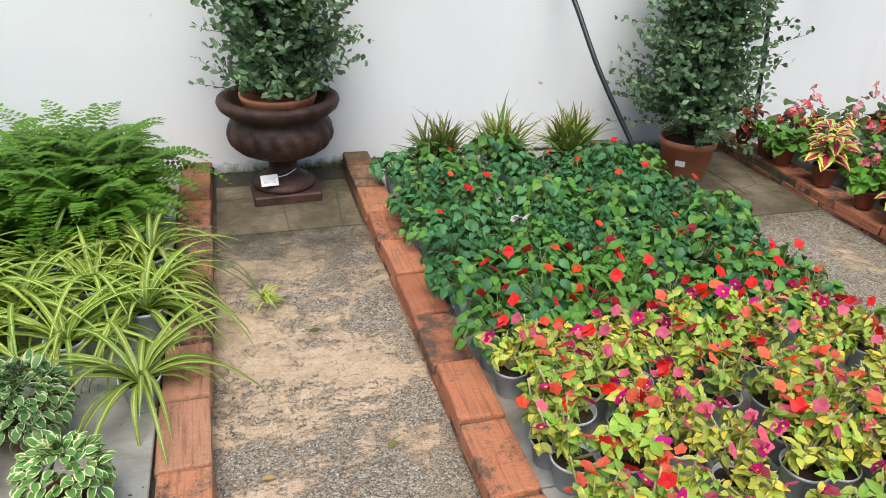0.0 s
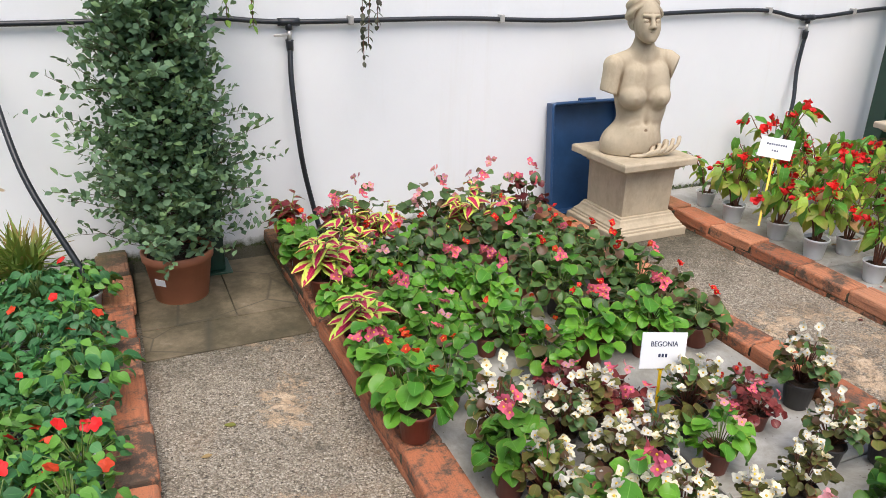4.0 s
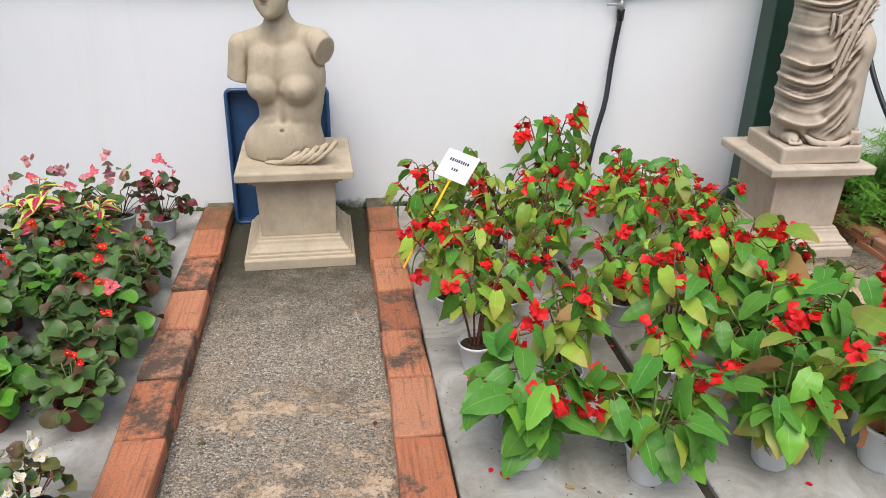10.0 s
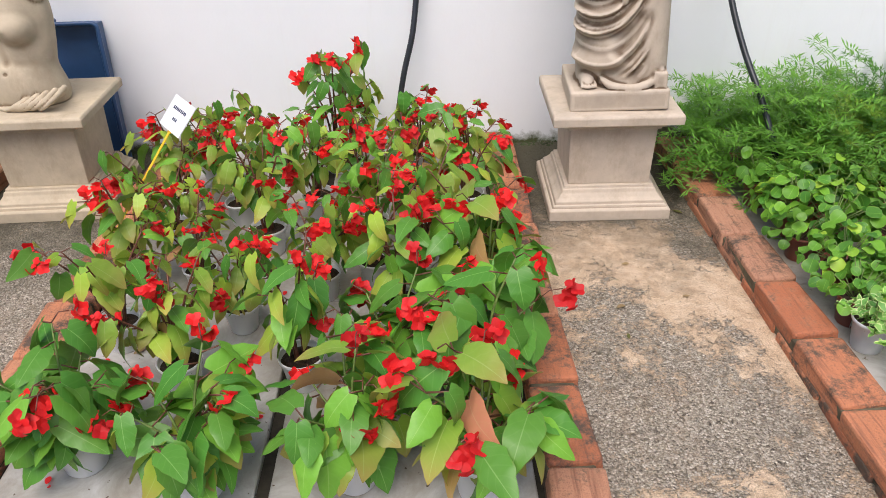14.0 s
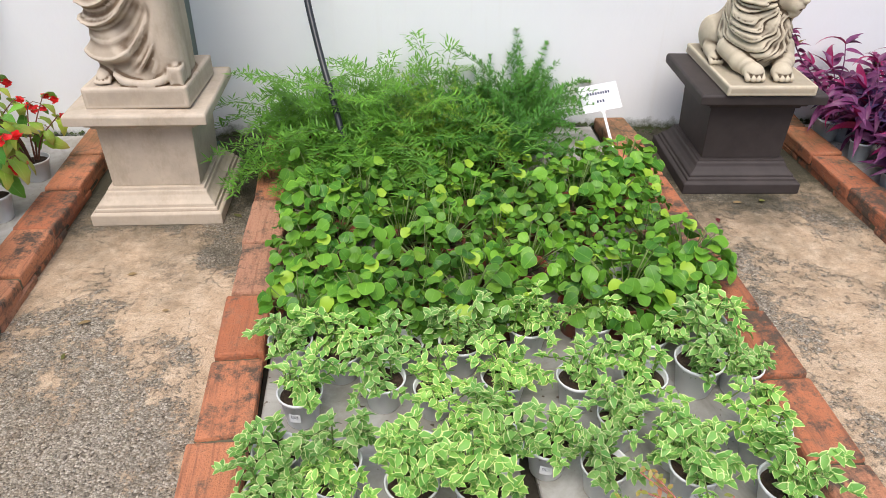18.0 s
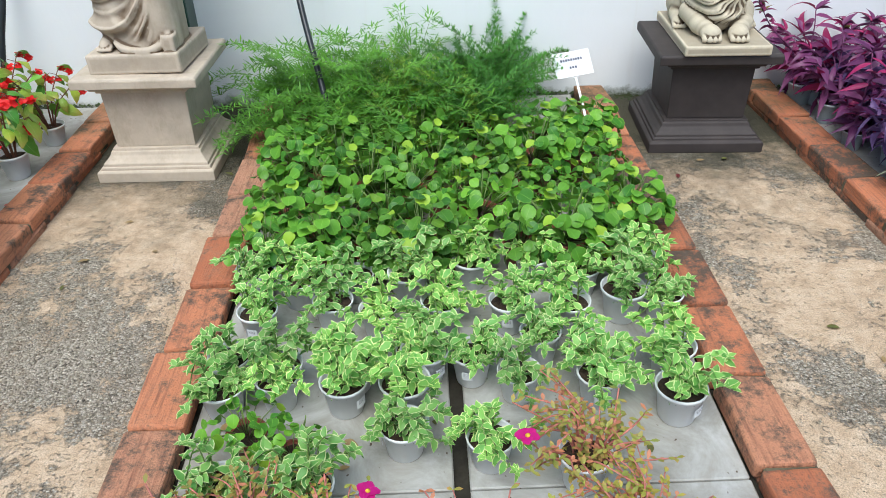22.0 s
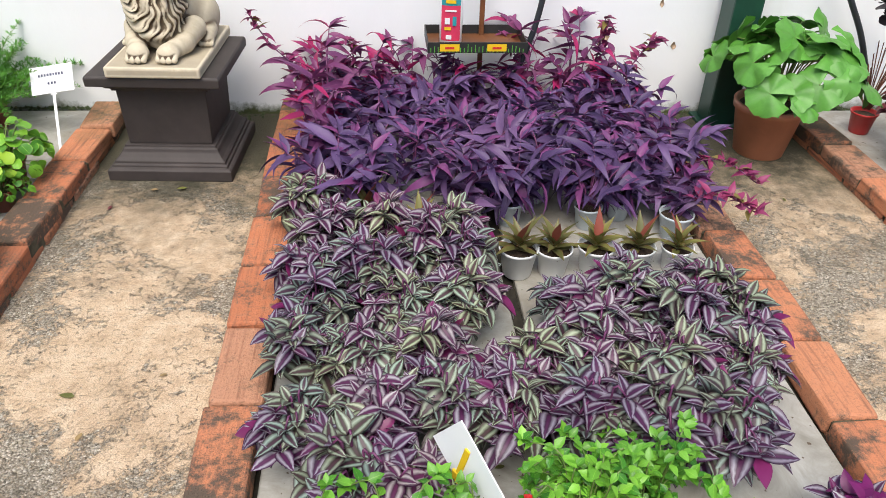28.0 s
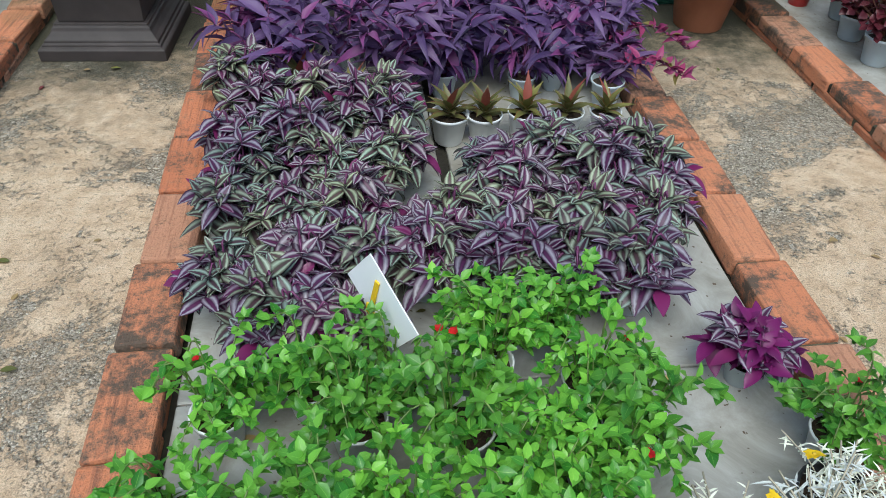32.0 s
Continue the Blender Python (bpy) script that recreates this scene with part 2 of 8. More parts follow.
def wall_paint(nt, n, l, b):
    p = world_coords(n, l)
    big = noise_tex(n, l, 1.1, 4, 0.6, p)
    col = ramp(n, l, big, [(0.3, (0.78, 0.80, 0.815)), (0.7, (0.85, 0.87, 0.88))])
    streak = noise_tex(n, l, 1.0, 5, 0.7, world_coords(n, l, (7, 7, 0.35)))
    col = mix(n, l, maths(n, l, "MULTIPLY", maths(n, l, "SUBTRACT", streak, 0.58), 1.4, True), col, (0.70, 0.67, 0.60))
    sep = n.new("ShaderNodeSeparateXYZ")
    l.new(p, sep.inputs[0])
    grime = maths(n, l, "SUBTRACT", maths(n, l, "ADD", 0.045, maths(n, l, "MULTIPLY", noise_tex(n, l, 9, 6, 0.75, p), 0.16)), maths(n, l, "ADD", sep.outputs[2], 0.075))
    col = mix(n, l, maths(n, l, "MULTIPLY", grime, 22, True), col, (0.07, 0.085, 0.03))
    chip = noise_tex(n, l, 5.5, 3, 0.5, world_coords(n, l, (1, 1, 1.3)))
    col = mix(n, l, maths(n, l, "MULTIPLY", maths(n, l, "SUBTRACT", chip, 0.765), 60, True), col, (0.55, 0.42, 0.28))
    l.new(col, b.inputs["Base Color"])
    b.inputs["Roughness"].default_value = 0.75
    bump(n, l, b, noise_tex(n, l, 26, 6, 0.7, p), 0.25, 0.004)


def concrete(nt, n, l, b):
    """Worn path: pale sandy skin that has gone in places, down to mixed gravel, with pits, rusty sand and damp."""
    p = world_coords(n, l)

    def stones(scale):
        vor = n.new("ShaderNodeTexVoronoi")
        vor.inputs["Scale"].default_value = scale
        l.new(p, vor.inputs["Vector"])
        grey = n.new("ShaderNodeSeparateColor")
        l.new(vor.outputs["Color"], grey.inputs[0])
        col = ramp(n, l, grey.outputs[0], [(0.0, (0.09, 0.075, 0.06)), (0.25, (0.30, 0.26, 0.205)), (0.65, (0.50, 0.445, 0.365)), (1.0, (0.78, 0.73, 0.64))])
        gap = ramp(n, l, vor.outputs["Distance"], [(0.25, (1, 1, 1)), (0.8, (0.50, 0.46, 0.40))])
        return mix(n, l, 0.9, col, gap, "MULTIPLY"), vor.outputs["Distance"]
    coarse, dist = stones(165)
    small, _ = stones(310)
    gravel = mix(n, l, maths(n, l, "MULTIPLY", maths(n, l, "SUBTRACT", noise_tex(n, l, 30, 4, 0.7, p), 0.38), 3.2, True), coarse, small)
    mottle = noise_tex(n, l, 9, 8, 0.8, p)
    gravel = mix(n, l, maths(n, l, "MULTIPLY", maths(n, l, "SUBTRACT", mottle, 0.54), 3.2, True), gravel, (0.12, 0.11, 0.09))
    skin = ramp(n, l, noise_tex(n, l, 17, 8, 0.78, p), [(0.28, (0.34, 0.24, 0.155)), (0.46, (0.54, 0.40, 0.27)), (0.60, (0.64, 0.50, 0.36)), (0.78, (0.76, 0.64, 0.50))])
    sep = n.new("ShaderNodeSeparateXYZ")
    l.new(p, sep.inputs[0])
    where = noise_tex(n, l, 1.6, 10, 0.72, p, 0.35)
    fine = noise_tex(n, l, 75, 4, 0.8, p)
    mid = noise_tex(n, l, 19, 6, 0.8, p)
    edge = maths(n, l, "ADD", where, maths(n, l, "MULTIPLY", maths(n, l, "SUBTRACT", fine, 0.5), 0.30))
    edge = maths(n, l, "ADD", edge, maths(n, l, "MULTIPLY", maths(n, l, "SUBTRACT", mid, 0.5), 0.30))
    edge = maths(n, l, "ADD", edge, maths(n, l, "MULTIPLY", maths(n, l, "SUBTRACT", sep.outputs[0], 4.4), 0.014))
    bare = ramp(n, l, maths(n, l, "MULTIPLY", sep.outputs[0], 0.1), [(0.09, (0, 0, 0)), (0.18, (0.5, 0.5, 0.5)), (0.30, (0.5, 0.5, 0.5)), (0.37, (0.75, 0.75, 0.75)), (0.46, (0.75, 0.75, 0.75)), (0.50, (0, 0, 0)), (0.78, (0, 0, 0)), (0.82, (0.3, 0.3, 0.3))])
    edge = maths(n, l, "SUBTRACT", edge, maths(n, l, "MULTIPLY", bare, 0.075))
    kept = ramp(n, l, maths(n, l, "MULTIPLY", sep.outputs[0], 0.1), [(0.05, (1, 1, 1)), (0.10, (0, 0, 0))])
    edge = maths(n, l, "ADD", edge, maths(n, l, "MULTIPLY", kept, 0.085))
    fac = maths(n, l, "MULTIPLY", maths(n, l, "SUBTRACT", edge, 0.490), 24, True)
    pits = maths(n, l, "MULTIPLY", maths(n, l, "SUBTRACT", noise_tex(n, l, 110, 3, 0.7, p), 0.60), 22, True)
    fac = maths(n, l, "MULTIPLY", fac, maths(n, l, "SUBTRACT", 1.0, maths(n, l, "MULTIPLY", pits, 0.8)))
    col = mix(n, l, fac, gravel, skin)
    rust = noise_tex(n, l, 2.8, 6, 0.66, world_coords(n, l, (1.3, 0.8, 1)))
    col = mix(n, l, maths(n, l, "MULTIPLY", maths(n, l, "SUBTRACT", rust, 0.54), 2.2, True), col, (0.40, 0.27, 0.165))
    soot = noise_tex(n, l, 4.1, 10, 0.84, p)
    col = mix(n, l, maths(n, l, "MULTIPLY", maths(n, l, "SUBTRACT", soot, 0.545), 7, True), col, (0.12, 0.105, 0.08))
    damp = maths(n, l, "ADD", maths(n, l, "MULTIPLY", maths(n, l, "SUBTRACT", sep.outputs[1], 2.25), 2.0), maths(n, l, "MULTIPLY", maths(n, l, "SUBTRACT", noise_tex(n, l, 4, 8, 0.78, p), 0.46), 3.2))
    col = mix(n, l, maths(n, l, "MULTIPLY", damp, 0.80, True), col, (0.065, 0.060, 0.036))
    grain = ramp(n, l, noise_tex(n, l, 260, 3, 0.8, p), [(0.3, (0.40, 0.39, 0.37)), (0.5, (0.90, 0.89, 0.87)), (0.68, (1.2, 1.18, 1.15))])
    col = mix(n, l, 1.0, col, grain, "MULTIPLY")
    l.new(col, b.inputs["Base Color"])
    b.inputs["Roughness"].default_value = 0.85
    h = maths(n, l, "ADD", maths(n, l, "MULTIPLY", maths(n, l, "SUBTRACT", 1.0, dist), maths(n, l, "SUBTRACT", 1.0, fac)), maths(n, l, "ADD", fac, maths(n, l, "MULTIPLY", mottle, 0.6)))
    bump(n, l, b, h, 0.9, 0.006)


def brick_clay(nt, n, l, b):
    o = coords(n, l)
    info = n.new("ShaderNodeObjectInfo")
    shift = n.new("ShaderNodeVectorMath")
    shift.operation = "ADD"
    l.new(o, shift.inputs[0])
    k = n.new("ShaderNodeCombineXYZ")
    for i in range(3):
        l.new(maths(n, l, "MULTIPLY", info.outputs["Random"], 37.0 + 11 * i), k.inputs[i])
    l.new(k.outputs[0], shift.inputs[1])
    v = shift.outputs[0]
    clay = ramp(n, l, info.outputs["Random"], [(0.0, (0.40, 0.13, 0.060)), (0.35, (0.54, 0.19, 0.090)), (0.7, (0.58, 0.235, 0.12)), (1.0, (0.46, 0.235, 0.145))])
    mp = n.new("ShaderNodeMapping")
    mp.inputs["Scale"].default_value = (95, 5, 80)
    l.new(v, mp.inputs["Vector"])
    comb = noise_tex(n, l, 1.0, 3, 0.6, mp.outputs[0])
    col = mix(n, l, maths(n, l, "MULTIPLY", maths(n, l, "SUBTRACT", comb, 0.50), 4.0, True), clay, (0.24, 0.095, 0.055))
    mott = noise_tex(n, l, 22, 6, 0.72, v)
    col = mix(n, l, maths(n, l, "MULTIPLY", maths(n, l, "SUBTRACT", mott, 0.5), 1.5, True), col, (0.60, 0.34, 0.21))
    soot = noise_tex(n, l, 11, 9, 0.82, v)
    amount = maths(n, l, "ADD", 0.405, maths(n, l, "MULTIPLY", maths(n, l, "FRACT", maths(n, l, "MULTIPLY", info.outputs["Random"], 13.7)), 0.16))
    col = mix(n, l, maths(n, l, "MULTIPLY", maths(n, l, "SUBTRACT", soot, amount), 9, True), col, (0.10, 0.07, 0.05))
    w = world_coords(n, l)
    sep = n.new("ShaderNodeSeparateXYZ")
    l.new(w, sep.inputs[0])
    moss = maths(n, l, "ADD", maths(n, l, "MULTIPLY", maths(n, l, "SUBTRACT", sep.outputs[1], 2.75), 1.8), maths(n, l, "MULTIPLY", maths(n, l, "SUBTRACT", noise_tex(n, l, 8, 5, 0.7, w), 0.5), 3.0))
    col = mix(n, l, maths(n, l, "MULTIPLY", moss, 0.62, True), col, (0.10, 0.085, 0.03))
    l.new(col, b.inputs["Base Color"])
    b.inputs["Roughness"].default_value = 0.82
    pits = noise_tex(n, l, 150, 3, 0.8, v)
    col = mix(n, l, maths(n, l, "MULTIPLY", maths(n, l, "SUBTRACT", pits, 0.52), 3.0, True), col, (0.16, 0.09, 0.06))
    l.new(col, b.inputs["Base Color"])
    bump(n, l, b, maths(n, l, "ADD", maths(n, l, "MULTIPLY", comb, 1.0), maths(n, l, "ADD", mott, pits)), 0.85, 0.005)


def slab_stone(nt, n, l, b):
    p = world_coords(n, l)
    f = noise_tex(n, l, 6, 7, 0.7, p, 0.8)
    col = ramp(n, l, f, [(0.28, (0.22, 0.21, 0.175)), (0.5, (0.36, 0.35, 0.32)), (0.75, (0.55, 0.56, 0.55))])
    dirt = noise_tex(n, l, 2.2, 6, 0.7, p)
    col = mix(n, l, maths(n, l, "MULTIPLY", maths(n, l, "SUBTRACT", dirt, 0.5), 3.2, True), col, (0.24, 0.20, 0.14))
    speck = noise_tex(n, l, 60, 2, 0.5, p)
    col = mix(n, l, maths(n, l, "MULTIPLY", maths(n, l, "SUBTRACT", speck, 0.70), 30, True), col, (0.10, 0.07, 0.045))
    l.new(col, b.inputs["Base Color"])
    b.inputs["Roughness"].default_value = 0.5
    bump(n, l, b, f, 0.15, 0.003)


def cast_stone(base, crease_tone, crease_mix=0.5, lo=0.470, hi=0.503):
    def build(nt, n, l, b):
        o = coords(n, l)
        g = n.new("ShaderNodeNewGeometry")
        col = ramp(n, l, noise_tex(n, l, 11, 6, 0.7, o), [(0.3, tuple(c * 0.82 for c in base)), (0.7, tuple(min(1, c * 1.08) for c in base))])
        # Concave creases, found from mesh curvature, are mixed towards the darker second colour.
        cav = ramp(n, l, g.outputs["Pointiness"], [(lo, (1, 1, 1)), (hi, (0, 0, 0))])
        col = mix(n, l, maths(n, l, "MULTIPLY", cav, crease_mix), col, crease_tone)
        st = noise_tex(n, l, 1, 7, 0.72, coords(n, l, "Object", (11, 11, 5)))
        col = mix(n, l, maths(n, l, "MULTIPLY", maths(n, l, "SUBTRACT", st, 0.50), 2.6, True), col, tuple(c * k for c, k in zip(base, (0.60, 0.55, 0.48))))
        l.new(col, b.inputs["Base Color"])
        b.inputs["Roughness"].default_value = 0.8
        bump(n, l, b, noise_tex(n, l, 120, 4, 0.7, o), 0.2, 0.002)
    return build


def soil_mix(nt, n, l, b):
    o = coords(n, l)
    f = noise_tex(n, l, 150, 5, 0.8, o)
    l.new(ramp(n, l, f, [(0.3, (0.02, 0.013, 0.008)), (0.6, (0.075, 0.045, 0.025)), (0.8, (0.17, 0.11, 0.06))]), b.inputs["Base Color"])
    b.inputs["Roughness"].default_value = 0.95
    bump(n, l, b, f, 1.0, 0.01)


M_WALL = material("white limewash", wall_paint)
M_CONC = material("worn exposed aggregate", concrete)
M_BRICK = material("red clay brick", brick_clay)
M_MORTAR = plain("dark mossy mortar", (0.12, 0.105, 0.065), 0.95, 0, 0.5, 22, 0.8)
# Near-black, so the gaps between the slabs come out dark.
M_GAP = plain("near-black bed base", (0.035, 0.03, 0.02), 0.95, 0, 0.4, 40, 0.6)
M_SLAB = material("pale stone slab", slab_stone)
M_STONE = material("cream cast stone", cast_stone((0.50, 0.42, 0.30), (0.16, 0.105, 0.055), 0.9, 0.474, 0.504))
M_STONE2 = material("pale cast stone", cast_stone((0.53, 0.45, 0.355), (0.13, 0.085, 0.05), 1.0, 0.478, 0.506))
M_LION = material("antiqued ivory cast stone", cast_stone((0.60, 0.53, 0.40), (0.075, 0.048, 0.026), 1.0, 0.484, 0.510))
M_DARKSTONE = plain("dark brown painted stone", (0.042, 0.033, 0.031), 0.66, 0, 0.2, 14, 0.2)
M_SOIL = material("potting soil", soil_mix)
M_RUST = plain("rusty cast iron", (0.075, 0.038, 0.030), 0.6, 0.25, 0.45, 26, 0.5)
M_TERRA = plain("terracotta plastic", (0.44, 0.17, 0.09), 0.55, 0, 0.14, 8, 0.1)
M_BROWNPOT = plain("red-brown plastic", (0.23, 0.065, 0.04), 0.4, 0, 0.15, 12)
M_WHITEPOT = plain("white plastic", (0.74, 0.76, 0.77), 0.4, 0, 0.05, 12)
M_GREYPOT = plain("pale grey-blue plastic", (0.50, 0.56, 0.59), 0.4, 0, 0.07, 12)
M_BLACKPOT = plain("black plastic", (0.03, 0.03, 0.032), 0.4, 0, 0.2, 12)
M_REDPOT = plain("red plastic", (0.5, 0.03, 0.03), 0.35, 0, 0.1, 12)
M_PIPE = plain("black polyethylene", (0.022, 0.026, 0.032), 0.38, 0, 0.2, 40)
M_CLIP = plain("galvanised clip", (0.55, 0.54, 0.52), 0.4, 0.5, 0.15, 40)
M_POST = plain("dark green steel paint", (0.012, 0.055, 0.036), 0.35, 0, 0.2, 12, 0.08)
M_GREEN = plain("lime green window paint", (0.27, 0.72, 0.045), 0.35, 0, 0.1, 9, 0.08)
M_BLUE = plain("blue plastic", (0.025, 0.075, 0.18), 0.35, 0, 0.2, 8)
M_CARD = plain("white card", (0.80, 0.82, 0.84), 0.5, 0, 0.03, 8)
M_INK = plain("dark blue ink", (0.03, 0.04, 0.09), 0.6, 0, 0.1, 30)
M_YELLOW = plain("yellow plastic", (0.80, 0.52, 0.02), 0.4, 0, 0.06, 10)
M_WHITEPLASTIC = plain("glossy white plastic", (0.80, 0.81, 0.82), 0.28, 0, 0.03, 10)
M_BROWNSTEEL = plain("brown lacquered steel", (0.17, 0.065, 0.025), 0.4, 0, 0.25, 14)
M_BLACKBOARD = plain("black printed board", (0.025, 0.026, 0.026), 0.45, 0, 0.2, 20)
M_PINKLABEL = plain("pink-red label", (0.70, 0.05, 0.12), 0.35, 0, 0.1, 16)
M_TEAL = plain("teal label", (0.03, 0.32, 0.36), 0.35, 0, 0.1, 16)
M_CHALK = plain("pale chalk", (0.55, 0.55, 0.52), 0.8, 0, 0.15, 60)
M_RED = plain("bright red print", (0.65, 0.03, 0.03), 0.5, 0, 0.1, 60)
M_BLUECHALK = plain("blue chalk", (0.06, 0.20, 0.36), 0.8, 0, 0.2, 60)
M_GREENINK = plain("green print", (0.10, 0.40, 0.05), 0.6, 0, 0.1, 60)
M_STEM = plain("green stem", (0.16, 0.24, 0.06), 0.5, 0, 0.25, 60)
M_PALESTEM = plain("pale fleshy stem", (0.42, 0.40, 0.20), 0.5, 0, 0.2, 60)
M_REDSTEM = plain("reddish brown stem", (0.16, 0.06, 0.035), 0.5, 0, 0.3, 60)
M_BARK = plain("brown bark", (0.09, 0.055, 0.035), 0.85, 0, 0.35, 50, 0.6)


# ---- large structure ----
WALL_Y, KERB_Z, SLAB_Z, BED_FRONT = 3.225, 0.073, 0.030, 0.60
# outer edges of each bed across the yard
BEDS = [(-1.56, -0.14), (0.455, 1.858), (2.445, 3.872), (4.442, 5.897), (6.482, 7.918), (8.522, 10.005), (10.56, 12.0)]
KERB_W, PITCH = 0.124, 0.2595

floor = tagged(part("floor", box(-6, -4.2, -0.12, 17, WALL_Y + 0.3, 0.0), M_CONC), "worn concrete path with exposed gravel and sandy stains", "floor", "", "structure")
WALL_TURN = Matrix.Translation((9.8, WALL_Y + 0.008, 0)) @ Matrix.Rotation(-0.0145, 4, "Z") @ Matrix.Translation((-9.8, -WALL_Y, 0))


def wall_y(x):
    """The wall's face, which stands a little askew to the beds."""
    return WALL_Y + 0.008 + 0.0145 * (9.8 - x)


wall_north = tagged(part("wall_north", box(-6, WALL_Y, -0.12, 17, WALL_Y + 0.16, 1.097), M_WALL), "white limewashed low garden wall with stains", "wall", "", "structure")
wall_north.matrix_basis = WALL_TURN
tagged(part("wall_south", box(-6, -4.36, -0.12, 17, -4.2, 2.2), M_WALL), "plain white wall behind the walkway", "wall", "", "structure")
tagged(part("wall_west", box(-6.16, -4.36, -0.12, -6, WALL_Y + 0.16, 2.2), M_WALL), "plain white end wall", "wall", "", "structure")
tagged(part("wall_east", box(17, -4.36, -0.12, 17.16, WALL_Y + 0.16, 2.2), M_WALL), "plain white end wall", "wall", "", "structure")


def kerb_mesh(i):
    """One hand-made brick, slightly out of true."""
    r = random.Random(40 + i)
    bm = box(-KERB_W / 2, -0.1245, -0.052, KERB_W / 2, 0.1245, 0.0)
    for v in bm.verts:
        v.co += Vector((r.uniform(-0.005, 0.004), r.uniform(-0.005, 0.002), r.uniform(-0.005, 0.002)))
    bmesh.ops.bevel(bm, geom=list(bm.edges), offset=0.006 + 0.003 * r.random(), segments=2, affect="EDGES", profile=0.5)
    me = bpy.data.meshes.new("brick")
    bm.to_mesh(me)
    bm.free()
    me.materials.append(M_BRICK)
    return me


BRICK = [kerb_mesh(i) for i in range(7)]


def kerb(k, x0, phase):
    """A row of bricks on a mortar bed, from the walkway to the wall."""
    x = x0 + KERB_W / 2
    base = tagged(part("kerb_%d" % k, box(x0 + 0.007, BED_FRONT, 0.0, x0 + KERB_W - 0.007, wall_y(x0) - 0.004, 0.056, 0.004), M_MORTAR),
                  "row of weathered red bricks edging a planting bed", "kerb", "brick kerbs", "structure")
    r = random.Random(100 + k)
    y = phase
    while y - 0.126 > BED_FRONT - 0.2:
        y -= PITCH
    while y < wall_y(x0) - 0.02:
        if y - 0.126 > BED_FRONT - 0.02:
            length = min(1.0, (wall_y(x0) - 0.006 - (y - 0.126)) / 0.252)
            if length > 0.25:
                ob = place("brick", BRICK[r.randrange(7)], base)
                yy = y if length == 1.0 else y - 0.126 + 0.126 * length
                ob.matrix_basis = pose(x + r.uniform(-0.006, 0.006), yy, KERB_Z + r.uniform(-0.005, 0.003), r.uniform(-0.9, 0.9), r.uniform(-1.8, 1.8), r.uniform(-1.8, 1.8) + (180 if r.random() < 0.5 else 0)) @ Matrix.Diagonal((1, length, 1, 1))
                low = place("brick", BRICK[r.randrange(7)], base)
                low.matrix_basis = pose(x + r.uniform(-0.003, 0.003), yy + 0.09 if yy + 0.22 < wall_y(x0) else yy, 0.026 + r.uniform(-0.002, 0.002), 0, 0, r.uniform(-1, 1)) @ Matrix.Diagonal((0.955, length, 0.9, 1))
        y += PITCH
    return base


PHASES = [(1.50, 1.50), (1.638 + 0.13, 1.86), (1.61 + 0.13, 1.695 + 0.13), (1.61 + 0.13, 1.967 + 0.13), (1.326 + 0.13, 1.68 + 0.13), (1.54 + 0.13, 1.686 + 0.13), (1.6, 1.6)]
k = 0
for (a, b), (pa, pb) in zip(BEDS, PHASES):
    k += 1
    kerb(k, a, pa)
    k += 1
    kerb(k, b - KERB_W, pb)

for i, (a, b) in enumerate(BEDS):
    x0, x1 = a + KERB_W + 0.012, b - KERB_W - 0.014
    mid = (x0 + x1) / 2
    bed = tagged(part("bed_base_%d" % (i + 1), box(a + KERB_W - 0.008, BED_FRONT, 0.001, b - KERB_W + 0.008, wall_y(b) - 0.002, 0.012), M_GAP), "near-black bed base under stone slabs", "bed base", "", "structure")
    for u0, u1 in ((x0, mid - 0.016), (mid + 0.016, x1)):
        for v0, v1 in ((BED_FRONT, 1.16), (1.164, 2.13), (2.134, wall_y(b) - 0.03)):
            part("slab", box(u0, v0, 0.010, u1, v1, SLAB_Z, 0.003), M_SLAB, bed)

# painted window band on top of the wall
win = tagged(part("window_1", box(-6, WALL_Y + 0.02, 1.097, 17, WALL_Y + 0.10, 1.158, 0.004), M_GREEN), "lime green painted steel glazing band above the wall", "window", "", "structure")
win.matrix_basis = WALL_TURN
part("window_frame", box(-6, WALL_Y + 0.02, 2.10, 17, WALL_Y + 0.10, 2.16, 0.004), M_GREEN, win)
glass = bpy.data.materials.new("window glass")
glass.use_nodes = True
gb = glass.node_tree.nodes["Principled BSDF"]
gb.inputs["Transmission Weight"].default_value, gb.inputs["Roughness"].default_value, gb.inputs["IOR"].default_value = 1.0, 0.06, 1.3
gb.inputs["Base Color"].default_value = (0.92, 0.96, 0.93, 1)
for i in range(23):
    x = -5.78 + i
    part("window_frame", box(x - 0.02, WALL_Y + 0.016, 1.158, x + 0.02, WALL_Y + 0.104, 2.10, 0.004), M_GREEN, win)
    if i < 22:
        pane = part("pane", box(x + 0.02, WALL_Y + 0.055, 1.158, x + 0.98, WALL_Y + 0.061, 2.10), glass, win)
        pane.visible_shadow = False
# steel posts that carry the roof beam
beam = tagged(part("roof_beam", box(-6, 3.06, 2.44, 17, 3.18, 2.56, 0.006), M_POST), "dark green painted steel roof beam", "beam", "", "structure")
for x in (-1.98, 2.17, 6.197, 10.30, 14.4):
    p = thing("steel_post", "dark green painted square steel post against the wall", "post", pose(x, 3.135, 0), "roof posts")
    part("shaft", box(-0.058, -0.058, 0.012, 0.058, 0.058, 2.44, 0.008, None, 2), M_POST, p)
    part("foot_plate", box(-0.082, -0.082, 0.0, 0.082, 0.082, 0.012, 0.002), M_POST, p)
# planted ground beyond the glass
M_LAWN = plain("far planted ground", (0.10, 0.13, 0.05), 0.9, 0, 0.5, 2.0, 0.5)
